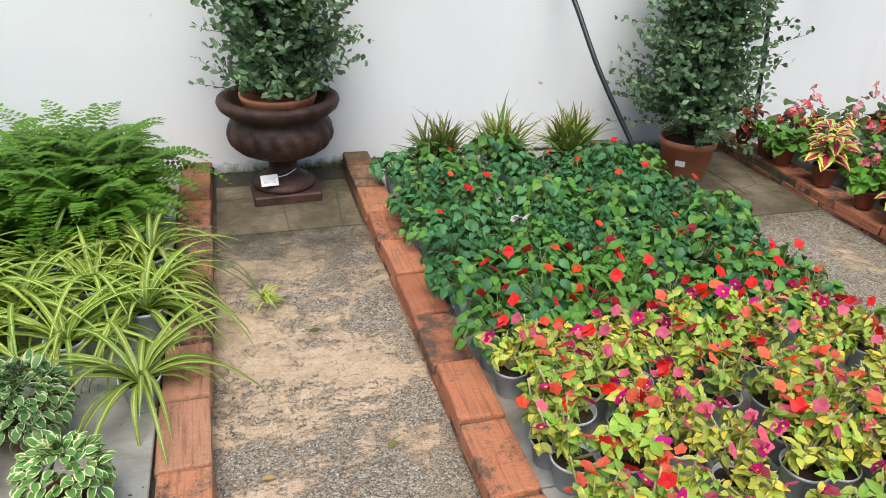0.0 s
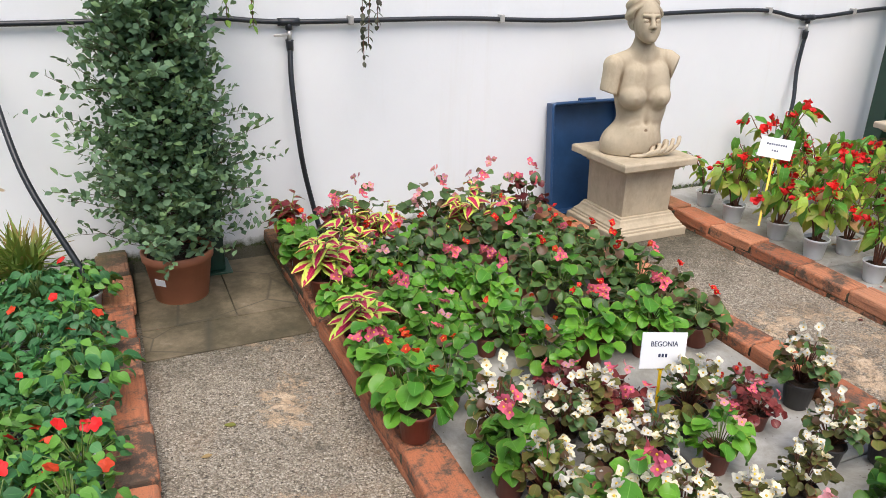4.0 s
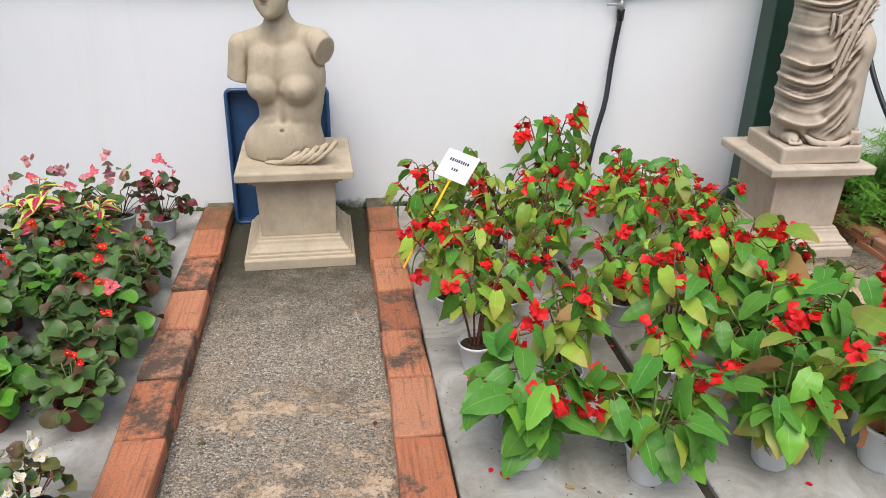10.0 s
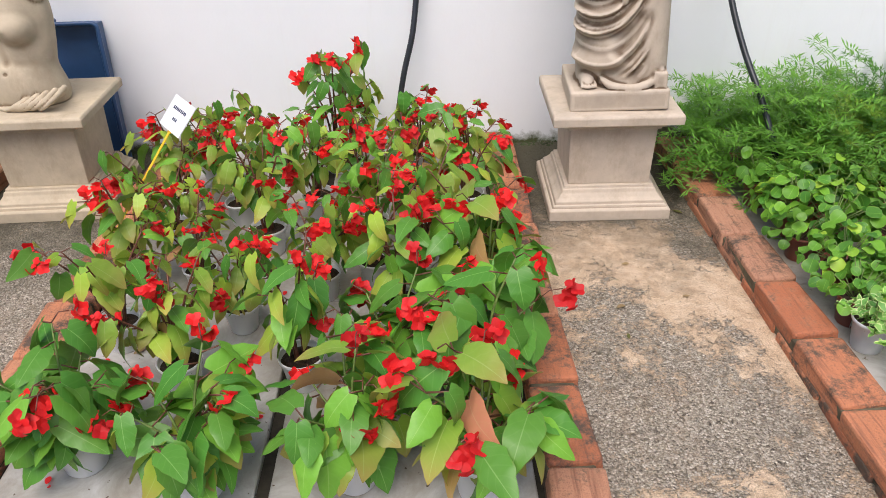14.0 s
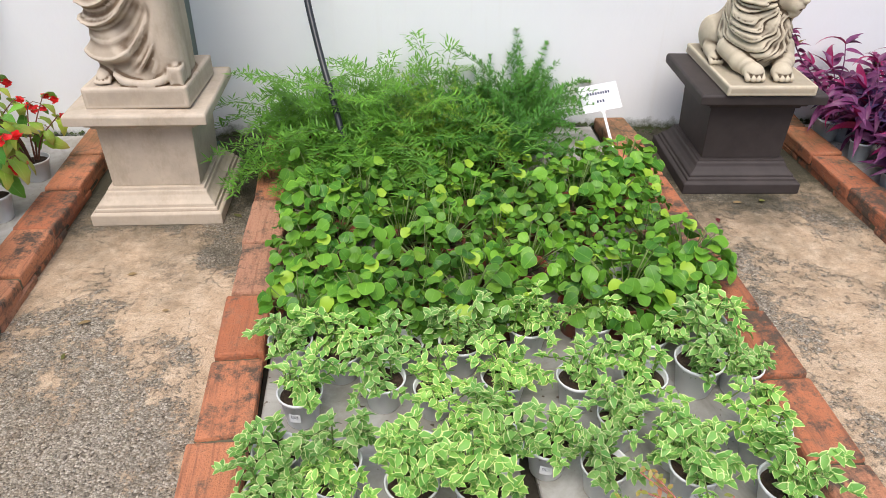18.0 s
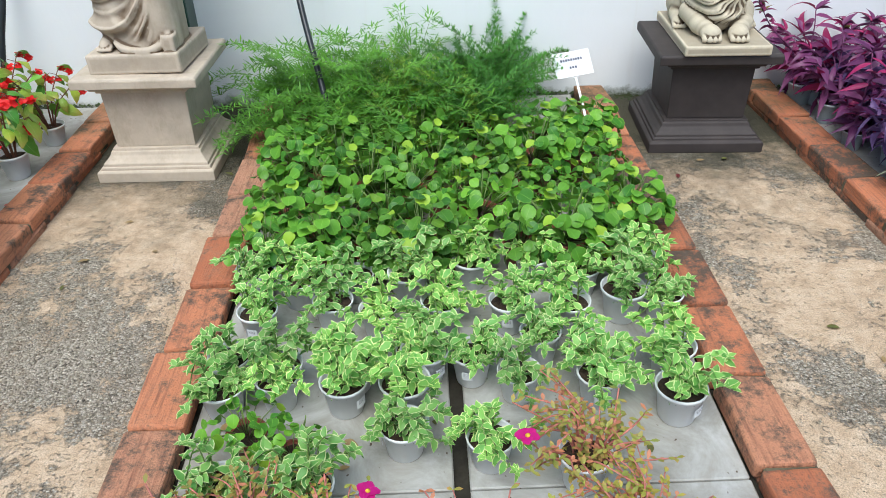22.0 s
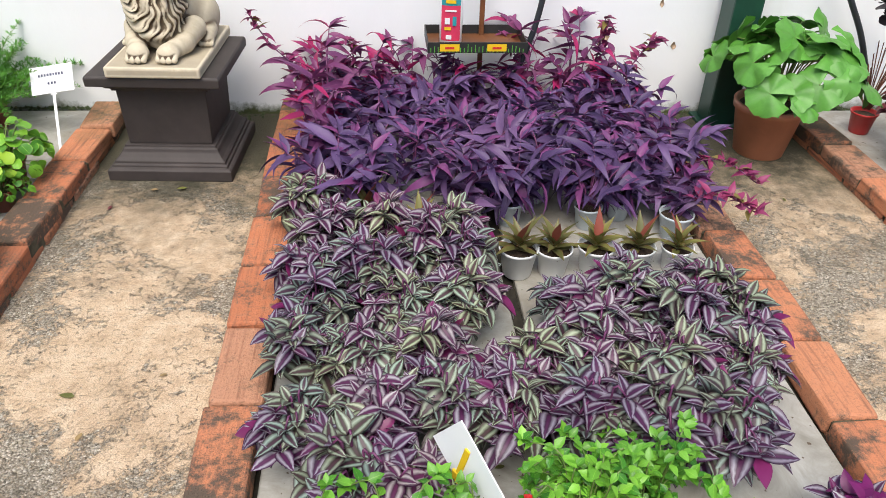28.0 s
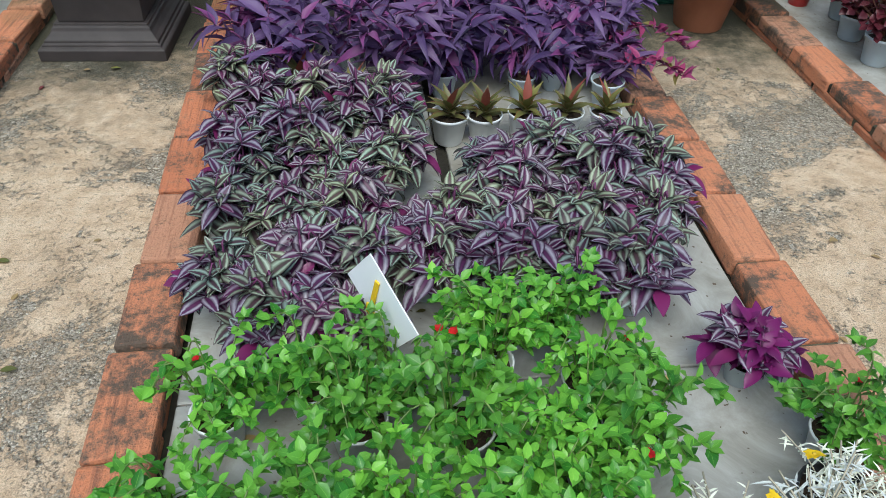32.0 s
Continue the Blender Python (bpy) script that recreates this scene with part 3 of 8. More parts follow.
tagged(part("ground", box(-40, WALL_Y + 0.31, -0.14, 50, 60, -0.02), M_LAWN), "green planted ground beyond the glazing", "ground", "", "structure")


# ---- leaves, flowers and pots ----
SHAPES = {
    "ovate": lambda s: math.sin(math.pi * min(1, s ** 0.72)) ** 0.85 * (1.0 if s < 0.97 else 0.6),
    "round": lambda s: math.sqrt(max(0.0, 1 - (2 * s - 1) ** 2)) ** 0.8,
    "wing": lambda s: math.sin(math.pi * s ** 0.66) ** 0.82 * (1 - 0.12 * s),
    "lance": lambda s: math.sin(math.pi * s ** 0.6) ** 1.1,
    "strap": lambda s: min(1.0, 0.55 + 3 * s) * (1 - s ** 3) ** 0.9,
    "spoon": lambda s: math.sin(math.pi * s ** 1.35) ** 0.8,
    "needle": lambda s: 1 - s * 0.9,
}


def leaf(geo, m, length, width, shape="ovate", seg=4, fold=0.25, droop=0.25, cup=0.0, mat=0, ruffle=0.0, rng=rnd, u=(0, 0.5, 1)):
    """One blade that grows along the pose's y, folded at its rib and bent down along its length."""
    f = SHAPES[shape]
    verts, uvs, faces = [], [], []
    turn, beat = rng.uniform(0, 6.28) if ruffle else 0.0, 5.5
    for i in range(seg + 1):
        s = i / seg
        w = 0.5 * width * f(s if 0 < i < seg else (0.02 if i == 0 else 0.985))
        bend = droop * s
        y, z = length * s * (1 - 0.18 * bend * bend), -length * 0.5 * droop * s * s
        r = ruffle * w * math.sin(turn + beat * s)
        lift = fold * w + cup * w * s
        for k, sx in enumerate((-1, 0, 1)):
            verts.append(m @ Vector((sx * w, y, z + (lift + (r if sx < 0 else -r) if sx else 0))))
            uvs.append((u[k], s))
    for i in range(seg):
        a = 3 * i
        faces += [(a, a + 1, a + 4, a + 3), (a + 1, a + 2, a + 5, a + 4)]
    geo.add(verts, faces, uvs, mat)


def aim(p, az, el, roll=0.0):
    """A pose at p whose y points to azimuth az and elevation el (radians)."""
    return Matrix.Translation(p) @ Matrix.Rotation(az - math.pi / 2, 4, "Z") @ Matrix.Rotation(el, 4, "X") @ Matrix.Rotation(roll, 4, "Y")


def dome(geo, stems, rng, n, radius, height, z0, length, width, shape="ovate", spread=1.0, fill=0.45, el=(-0.5, 0.6), seg=4, fold=0.3, droop=0.4, stem=0.0014, mats=1, cup=0.0, ruffle=0.0, flat=0.0, lean=0.35):
    """Leaves over a rounded cushion, each on its own thin stalk."""
    for i in range(n):
        a = rng.uniform(0, 2 * math.pi)
        t = math.sqrt(rng.random())
        r = radius * t * spread
        top = z0 + height * (1 - (0.75 * t * t)) * rng.uniform(1 - fill, 1.0)
        p = Vector((r * math.cos(a), r * math.sin(a), top))
        ln = length * rng.uniform(0.7, 1.15)
        az = a + rng.gauss(0, 0.7)
        e = rng.uniform(*el) * (1 - flat) - lean * t
        leaf(geo, aim(p, az, e, rng.gauss(0, 0.35)), ln, width * ln / length * rng.uniform(0.9, 1.1), shape, seg, fold, droop * rng.uniform(0.3, 1.6), cup, rng.randrange(mats), ruffle, rng)
        if stems is not None and i % 2 == 0:
            tube([(0.15 * p.x, 0.15 * p.y, z0 - 0.005), (0.55 * p.x, 0.55 * p.y, z0 + 0.55 * (top - z0)), tuple(p)], stem, 3, stems)


PETALS = {}


def bloom(name, mat, petals=5, size=0.016, centre=None, cup=0.3, blossoms=1, spread=0.0, shape="round", seed=1, hang=0.0):
    """A flower head, or a truss of them, as one shared mesh."""
    if name not in PETALS:
        rng = random.Random(seed)
        g = Geo()
        for b in range(blossoms):
            c = Vector((rng.uniform(-1, 1), rng.uniform(-1, 1), rng.uniform(-1, 0.6) - hang)) * spread if blossoms > 1 else Vector((0, 0, 0))
            tilt = Matrix.Translation(c) @ Euler((rng.gauss(0, 0.6) if blossoms > 1 else 0, rng.gauss(0, 0.6) if blossoms > 1 else 0, rng.random() * 6)).to_matrix().to_4x4()
            for k in range(petals):
                leaf(g, tilt @ aim((0, 0, 0), 2 * math.pi * k / petals + rng.gauss(0, 0.1), cup + rng.gauss(0, 0.12)), size * rng.uniform(0.85, 1.1), size * 0.95, shape, 3, 0.15, 0.3, 0, 0, 0.2, rng)
            if centre:
                g2 = lathe([(0.0005, 0.0), (size * 0.2, size * 0.02), (size * 0.22, size * 0.12), (0.0008, size * 0.22)], 7)
                g.add([tilt @ Vector(v) for v in g2.v], g2.f, None, 1)
        PETALS[name] = g.mesh("flower", mat, *([centre] if centre else []))
    return PETALS[name]


def petal_material(name, colour, var=0.2, rough=0.5):
    return leaf_material(name, colour, tuple(c * 0.7 for c in colour), None, 0.7, None, 0.1, None, None, 0.4, rough, 0.3, None, var)


POTS = {}


def pot_mesh(kind, mat, top=0.052, bottom=0.037, height=0.088, rim=0.010):
    if kind not in POTS:
        g = lathe([(bottom * 0.92, 0.0), (bottom, 0.004), (top - 0.004, height - rim), (top, height - rim + 0.0015), (top + 0.0012, height - 0.001), (top - 0.0015, height), (top - 0.004, height - 0.004), (top - 0.0055, height - 0.018), (0.002, height - 0.019)], 22)
        s = lathe([(top - 0.005, height - 0.017), (top * 0.7, height - 0.013), (top * 0.3, height - 0.011), (0.002, height - 0.012)], 16, None, (0, 0), False)
        POTS[kind] = (g.mesh("pot", mat), s.mesh("soil", M_SOIL), height - 0.014)
    return POTS[kind]


def tag_mesh():
    if "tag" not in POTS:
        g = Geo()
        pts = [(math.cos(a) * 0.0475, math.sin(a) * 0.0475) for a in np.linspace(-0.28, 0.28, 5)]
        g.add([(x, y, z) for z in (0.035, 0.058) for x, y in pts], [(i, i + 1, i + 6, i + 5) for i in range(4)])
        bars = Geo()
        for i in range(7):
            a = -0.16 + i * 0.05
            w = 0.008 if i % 3 else 0.014
            bars.add([(math.cos(q) * 0.0481, math.sin(q) * 0.0481, z) for z in (0.046, 0.055) for q in (a, a + w)], [(0, 1, 3, 2)])
        POTS["tag"] = (g.mesh("pot_label", M_CARD), bars.mesh("barcode", M_INK))
    return POTS["tag"]


def potted(name, label, category, kind, mat, scale=1.0, group="", tag=False):
    """An empty at the base with pot and soil; returns it and the soil's height."""
    th = thing(name, label, category, None, group)
    pot, soil, z = pot_mesh(kind, mat)
    sc = Matrix.Diagonal((scale, scale, scale, 1))
    p = place("pot", pot, th, sc)
    place("soil", soil, th, sc)
    if tag:
        t, bars = tag_mesh()
        tl = place("pot_label", t, p, pose(0, 0, 0, 0, 0, -70))
        place("barcode", bars, tl)
    return th, z * scale


def flowers_on(th, rng, mesh_list, n, radius, z0, height, tilt=0.5, lo=0.0):
    for i in range(n):
        a, t = rng.uniform(0, 6.283), math.sqrt(rng.uniform(lo, 1))
        z = z0 + height * (1 - 0.7 * t * t)
        place("flower", rng.choice(mesh_list), th, Matrix.Translation((radius * t * math.cos(a), radius * t * math.sin(a), z)) @ Euler((rng.gauss(0.4, tilt), rng.gauss(0, tilt), rng.uniform(0, 6))).to_matrix().to_4x4())


def scatter(variants, spots, rng, lift=SLAB_Z, grow=(0.88, 1.12), group=""):
    """Put copies of the variants at the spots; each variant's first use is the original."""
    used = set()
    for x, y, *pick in spots:
        v = variants[pick[0]] if pick else rng.choice(variants)
        s = rng.uniform(*grow)
        m = pose(x, y, lift, 0, 0, rng.uniform(0, 360)) @ Matrix.Diagonal((s, s, s * rng.uniform(0.93, 1.07), 1))
        if id(v) in used:
            copy_thing(v, m)
        else:
            used.add(id(v))
            v.matrix_basis = m
    for v in variants:
        if id(v) not in used:
            for o in (*v.children_recursive, v):
                bpy.data.objects.remove(o)


def grid(x0, x1, y0, y1, nx, ny, rng, jitter=0.02, stagger=True, skip=0.0):
    out = []
    for j in range(ny):
        for i in range(nx):
            if rng.random() < skip:
                continue
            off = (0.25 if j % 2 else -0.25) * (x1 - x0) / max(1, nx - 1) if stagger else 0
            out.append((min(x1, max(x0, x0 + (x1 - x0) * i / max(1, nx - 1) + off + rng.gauss(0, jitter))), y0 + (y1 - y0) * j / max(1, ny - 1) + rng.gauss(0, jitter)))
    return out


# leaf and petal colours
L_IMP = leaf_material("busy lizzie leaf", (0.085, 0.27, 0.095), (0.032, 0.125, 0.045), rib=(0.12, 0.27, 0.10), rough=0.45, var=0.5)
L_IMP2 = leaf_material("mid green busy lizzie leaf", (0.155, 0.36, 0.06), (0.07, 0.22, 0.035), rib=(0.17, 0.33, 0.10), rough=0.45)
L_IMPY = leaf_material("yellowing busy lizzie leaf", (0.60, 0.66, 0.13), (0.32, 0.46, 0.06), rib=(0.64, 0.68, 0.19), under=(0.80, 0.70, 0.10), tip=(0.66, 0.50, 0.10), glow=0.25)
L_BEG = leaf_material("bright green begonia leaf", (0.144, 0.370, 0.038), (0.055, 0.21, 0.028), edge=(0.28, 0.34, 0.07), edge_at=0.90, rib=(0.20, 0.42, 0.10), rib_w=0.05, rough=0.36, glow=0.2, var=0.5)
L_BEGD = leaf_material("dark bronze-green begonia leaf", (0.10, 0.215, 0.060), (0.045, 0.090, 0.032), edge=(0.24, 0.13, 0.05), edge_at=0.90, rib=(0.11, 0.16, 0.07), rib_w=0.05, rough=0.36, under=(0.12, 0.07, 0.04), var=0.5)
L_BRONZE = leaf_material("olive bronze begonia leaf", (0.20, 0.225, 0.060), (0.085, 0.085, 0.028), edge=(0.24, 0.10, 0.045), edge_at=0.88, rib=(0.26, 0.22, 0.10), rib_w=0.05, rough=0.38, under=(0.26, 0.11, 0.06), var=0.5)
L_WINE = leaf_material("wine red begonia leaf", (0.22, 0.045, 0.045), (0.10, 0.02, 0.024), rib=(0.3, 0.08, 0.07), rough=0.32)
L_DRAGON = leaf_material("angel-wing begonia leaf", (0.19, 0.46, 0.055), (0.055, 0.22, 0.032), rib=(0.28, 0.50, 0.14), rib_w=0.05, rough=0.36, edge=(0.22, 0.30, 0.07), edge_at=0.95, glow=0.22, var=0.5)
L_DRAGONY = leaf_material("lime begonia leaf flushed with red", (0.36, 0.54, 0.07), (0.15, 0.36, 0.04), rib=(0.42, 0.54, 0.16), rib_w=0.05, rough=0.40, tip=(0.52, 0.26, 0.11), glow=0.28, edge=(0.40, 0.22, 0.08), edge_at=0.95)
L_DRAGONR = leaf_material("fading pink begonia leaf", (0.58, 0.20, 0.16), (0.42, 0.36, 0.09), rib=(0.55, 0.33, 0.2), rib_w=0.05, rough=0.36)
L_COLEUS = leaf_material("coleus leaf", (0.58, 0.68, 0.14), (0.40, 0.56, 0.09), glow=0.1, centre=(0.40, 0.012, 0.08), centre_at=0.52, edge=(0.34, 0.50, 0.06), edge_at=0.93, rib=(0.6, 0.12, 0.15), rib_w=0.06, rough=0.5)
L_COLEUSD = leaf_material("dark red coleus leaf", (0.22, 0.30, 0.045), (0.2, 0.18, 0.03), centre=(0.20, 0.012, 0.03), centre_at=0.80, rough=0.5)
L_FERN = leaf_material("sword fern leaf", (0.20, 0.43, 0.040), (0.075, 0.22, 0.024), rough=0.5, glow=0.32)
L_SPIDER = leaf_material("spider plant leaf", (0.36, 0.48, 0.075), (0.17, 0.34, 0.04), centre=(0.66, 0.68, 0.24), centre_at=0.30, rough=0.4, glow=0.3, var=0.4)
L_PEP = leaf_material("variegated stonecrop leaf", (0.15, 0.34, 0.085), (0.09, 0.23, 0.065), edge=(0.66, 0.72, 0.42), edge_at=0.66, rough=0.4)
L_GRASS = leaf_material("sedge blade", (0.17, 0.30, 0.06), (0.075, 0.155, 0.035), tip=(0.30, 0.12, 0.05), rough=0.45)
L_SHRUB = leaf_material("grey-green shrub leaf", (0.19, 0.315, 0.175), (0.060, 0.125, 0.070), rib=(0.17, 0.26, 0.16), rib_w=0.05, rough=0.45, under=(0.17, 0.28, 0.12), var=0.5)
L_ASP = leaf_material("asparagus fern needle", (0.22, 0.50, 0.060), (0.040, 0.17, 0.028), rough=0.5, glow=0.30)
L_ASPD = leaf_material("dark asparagus fern needle", (0.11, 0.34, 0.045), (0.035, 0.16, 0.03), rough=0.5, glow=0.28)
L_ASPY = leaf_material("yellow-green asparagus fern needle", (0.36, 0.52, 0.07), (0.16, 0.36, 0.04), rough=0.5, glow=0.32)
L_PLEC = leaf_material("swedish ivy leaf", (0.20, 0.46, 0.045), (0.050, 0.19, 0.024), rib=(0.26, 0.50, 0.08), rib_w=0.05, rough=0.42, edge=(0.30, 0.52, 0.075), edge_at=0.90, under=(0.34, 0.54, 0.05), under_at=0.90, var=0.55, glow=0.22)
L_APTV = leaf_material("cream-edged baby sun rose leaf", (0.30, 0.58, 0.13), (0.14, 0.38, 0.08), edge=(0.74, 0.86, 0.38), edge_at=0.72, rough=0.42, glow=0.25, var=0.5)
L_APT = leaf_material("baby sun rose leaf", (0.24, 0.56, 0.070), (0.035, 0.18, 0.022), rib=(0.34, 0.62, 0.11), rib_w=0.05, rough=0.28, glow=0.24, var=0.5)
L_PORT = leaf_material("purslane leaf", (0.33, 0.36, 0.07), (0.20, 0.24, 0.05), tip=(0.55, 0.2, 0.1), rough=0.4, under=(0.5, 0.2, 0.11))
L_PURPLE = leaf_material("purple heart leaf", (0.155, 0.088, 0.225), (0.058, 0.032, 0.100), rib=(0.17, 0.09, 0.22), rib_w=0.05, rough=0.46, glow=0.16, under=(0.19, 0.05, 0.17), var=0.5)
L_PURPLER = leaf_material("reddish purple heart leaf", (0.24, 0.05, 0.15), (0.13, 0.04, 0.13), rib=(0.26, 0.08, 0.18), rough=0.4, glow=0.16, under=(0.34, 0.02, 0.11))
L_RHOEO = leaf_material("boat lily leaf", (0.21, 0.20, 0.06), (0.12, 0.13, 0.045), edge=(0.30, 0.10, 0.06), edge_at=0.86, rough=0.40, under=(0.26, 0.07, 0.05))
L_ZEB = leaf_material("silver-striped wandering dude leaf", (0.085, 0.022, 0.075), (0.040, 0.020, 0.042), stripes=(0.37, 0.36, 0.41), rib=(0.10, 0.02, 0.08), rib_w=0.24, rough=0.34, glow=0.12, var=0.4, under=(0.17, 0.020, 0.10), under_at=0.90)
L_ZEBG = leaf_material("green and silver striped leaf", (0.065, 0.060, 0.050), (0.050, 0.024, 0.045), stripes=(0.31, 0.43, 0.36), rib=(0.075, 0.028, 0.055), rib_w=0.22, rough=0.34, glow=0.12, var=0.4, under=(0.17, 0.020, 0.08), under_at=0.93)
L_ZEBO = leaf_material("olive striped leaf", (0.085, 0.085, 0.055), (0.06, 0.035, 0.045), stripes=(0.36, 0.45, 0.33), rib=(0.09, 0.04, 0.06), rib_w=0.20, rough=0.34, glow=0.14, var=0.4)
L_MAGLEAF = leaf_material("magenta purple leaf", (0.20, 0.015, 0.13), (0.09, 0.01, 0.07), rough=0.36, glow=0.18)
L_SILVER = leaf_material("silver felted leaf", (0.80, 0.83, 0.79), (0.55, 0.60, 0.56), rough=0.8, glow=0.12, var=0.25)
L_LIG = leaf_material("leopard plant leaf", (0.135, 0.34, 0.05), (0.08, 0.24, 0.035), rib=(0.25, 0.46, 0.13), rib_w=0.04, rough=0.32)
L_BURG = leaf_material("burgundy leaf", (0.12, 0.02, 0.028), (0.05, 0.012, 0.02), rough=0.35, glow=0.1)
L_BLACKLEAF = leaf_material("near-black leaf", (0.025, 0.016, 0.022), (0.012, 0.01, 0.012), rough=0.35, glow=0.05)
L_VINE = leaf_material("dusky trailing leaf", (0.075, 0.085, 0.055), (0.035, 0.03, 0.03), rough=0.45)
L_STRAW = leaf_material("dry straw leaf", (0.45, 0.33, 0.15), (0.30, 0.2, 0.09), rough=0.8)
P_RED, P_SCARLET = petal_material("red petal", (0.88, 0.028, 0.030)), petal_material("scarlet petal", (0.85, 0.09, 0.03))
P_PINK, P_ROSE = petal_material("pink petal", (0.86, 0.17, 0.27)), petal_material("pale rose petal", (0.86, 0.40, 0.45))
P_MAGENTA, P_CORAL = petal_material("magenta petal", (0.74, 0.015, 0.27)), petal_material("coral petal", (0.90, 0.17, 0.09))
P_WHITE, P_YELLOW = petal_material("white petal", (0.90, 0.88, 0.76), 0.06), petal_material("yellow petal", (0.82, 0.60, 0.02), 0.1)
P_LILAC, P_CRIMSON = petal_material("lilac petal", (0.50, 0.16, 0.62)), petal_material("crimson petal", (0.38, 0.01, 0.03))
M_POLLEN = plain("yellow stamens", (0.75, 0.50, 0.04), 0.7, 0, 0.2, 80)


def fine_part(*a):
    """A part of many pieces too small to pick apart."""
    return tagged(geo_part(*a), "", "", "", "stuff")


# ---- one builder for each kind of plant; each returns a thing standing at the origin ----
def impatiens(seed, leafmats, blooms, nf, pot, leaves=70, radius=0.095, height=0.085, size=0.042, label="", tag=False, bare=False):
    rng = random.Random(seed)
    th, z = potted("potted_impatiens", label, "potted plant", *pot, group="impatiens", tag=tag)
    g, st = Geo(), Geo()
    if bare:
        for k in range(15):
            a, r = rng.uniform(0, 6.28), rng.uniform(0.02, 0.10)
            tip = (r * math.cos(a), r * math.sin(a), z + rng.uniform(0.07, 0.15))
            tube(curve_points([(0, 0, z), (0.5 * tip[0] + 0.01, 0.5 * tip[1], z + 0.05), tip], 4), 0.0042, 5, st, 0.6)
            for q in range(rng.randint(7, 11)):
                leaf(g, aim((tip[0] * rng.uniform(0.75, 1.05), tip[1] * rng.uniform(0.75, 1.05), tip[2] - 0.05 * rng.random()), rng.uniform(0, 6.28), rng.uniform(-1.0, 0.6), rng.gauss(0, 0.5)), size * rng.uniform(0.5, 1.0), size * rng.uniform(0.36, 0.52), "ovate", 4, 0.3, rng.uniform(0, 0.9), 0, rng.randrange(len(leafmats)), 0, rng)
        flowers_on(th, rng, blooms, nf, 0.085, z + 0.07, 0.09, 0.6)
    else:
        dome(g, st, rng, int(leaves * 1.2), radius, height * 1.15, z + 0.01, size * 0.90, size * 0.66, "ovate", 1.0, 0.65, (-0.5, 0.6), 4, 0.22, 0.6, 0.0015, len(leafmats), 0, 0.12, 0, 0.75)
        flowers_on(th, rng, blooms, nf, radius * 0.9, z + 0.035, height, 0.5)
    fine_part("stem_growth", st, M_PALESTEM if bare else M_STEM, th)
    fine_part("foliage", g, leafmats, th)
    return th


def begonia(seed, leafmats, blooms, nf, pot, label, leaves=62, radius=0.092, height=0.120, size=0.047, stemmat=None, tag=False):
    rng = random.Random(seed)
    th, z = potted("potted_begonia", label, "potted plant", *pot, group="bedding begonias", tag=tag)
    g, st = Geo(), Geo()
    dome(g, st, rng, leaves, radius, height * 1.2, z + 0.012, size, size * 0.96, "round", 1.0, 0.65, (-0.5, 1.0), 6, 0.20, 0.25, 0.0019, len(leafmats), 0.42, 0.26, 0, 0.85)
    fine_part("stem_growth", st, stemmat or M_STEM, th)
    fine_part("foliage", g, leafmats, th)
    flowers_on(th, rng, blooms, nf, radius * 0.9, z + 0.055, height * 1.2, 0.5)
    return th


def big_leaf_mesh(i, mats, length=0.115, width=0.072, shape="ovate", seg=6, droop=0.8):
    rng = random.Random(500 + i)
    g = Geo()
    leaf(g, Matrix.Identity(4), length, width, shape, seg, 0.22, droop, 0.12, 0, 0.22, rng)
    return g.mesh("leaf", mats)


def wing_leaf_mesh(i, mat, length, width, droop):
    """A lopsided wing leaf with a shallowly lobed, waving margin and a quilted blade."""
    rng = random.Random(500 + i)
    g, rows, cols = Geo(), 13, (-1, -0.55, 0, 0.55, 1)
    big, ph, curl, twist = rng.uniform(1.05, 1.3), rng.uniform(0, 6.28), rng.uniform(0.05, 0.5), rng.gauss(0, 0.25)
    verts, uvs, faces = [], [], []
    for r in range(rows):
        s = r / (rows - 1)
        base = math.sin(math.pi * min(1.0, 0.06 + 0.94 * s) ** 0.74) ** 0.8 * (1 - 0.10 * s)
        drop = droop * s
        for c in cols:
            k = abs(c)
            w = 0.5 * width * max(0.02, base) * (big if c < 0 else 2.0 - big)
            if k == 1:
                w *= 1 + 0.07 * math.sin(19 * s + ph + (2 if c > 0 else 0)) + 0.03 * (r % 2)
            y = length * s * (1 - 0.16 * drop * drop) - (0.10 * length * k * (1 - s) ** 2)
            z = -0.5 * length * drop * s + 0.30 * w * k - curl * w * k * k + 0.10 * w * k * math.sin(9 * s + ph + c) - (0.0022 * math.sin(26 * (s - 0.22 * k)) * min(1, 2 * k) if k < 1 else 0) + twist * c * w * s
            verts.append((c * w, y, z))
            uvs.append((0.5 + 0.5 * c, s))
    n = len(cols)
    for r in range(rows - 1):
        for c in range(n - 1):
            faces.append((r * n + c, r * n + c + 1, (r + 1) * n + c + 1, (r + 1) * n + c))
    g.add(verts, faces, uvs)
    return g.mesh("leaf", mat)


DRAGON_TALL = [wing_leaf_mesh(40 + i, m, 0.098, 0.050 + 0.004 * (i % 3), 0.3 + 0.3 * (i % 4)) for i, m in enumerate([L_DRAGON] * 4 + [L_DRAGONY] * 7 + [L_DRAGONR] * 2)]
DRAGON = [wing_leaf_mesh(i, m, 0.118, 0.066 + 0.006 * (i % 3), 0.35 + 0.25 * (i % 4)) for i, m in enumerate([L_DRAGON] * 5 + [L_DRAGONY] * 6 + [L_DRAGONR] * 2)]


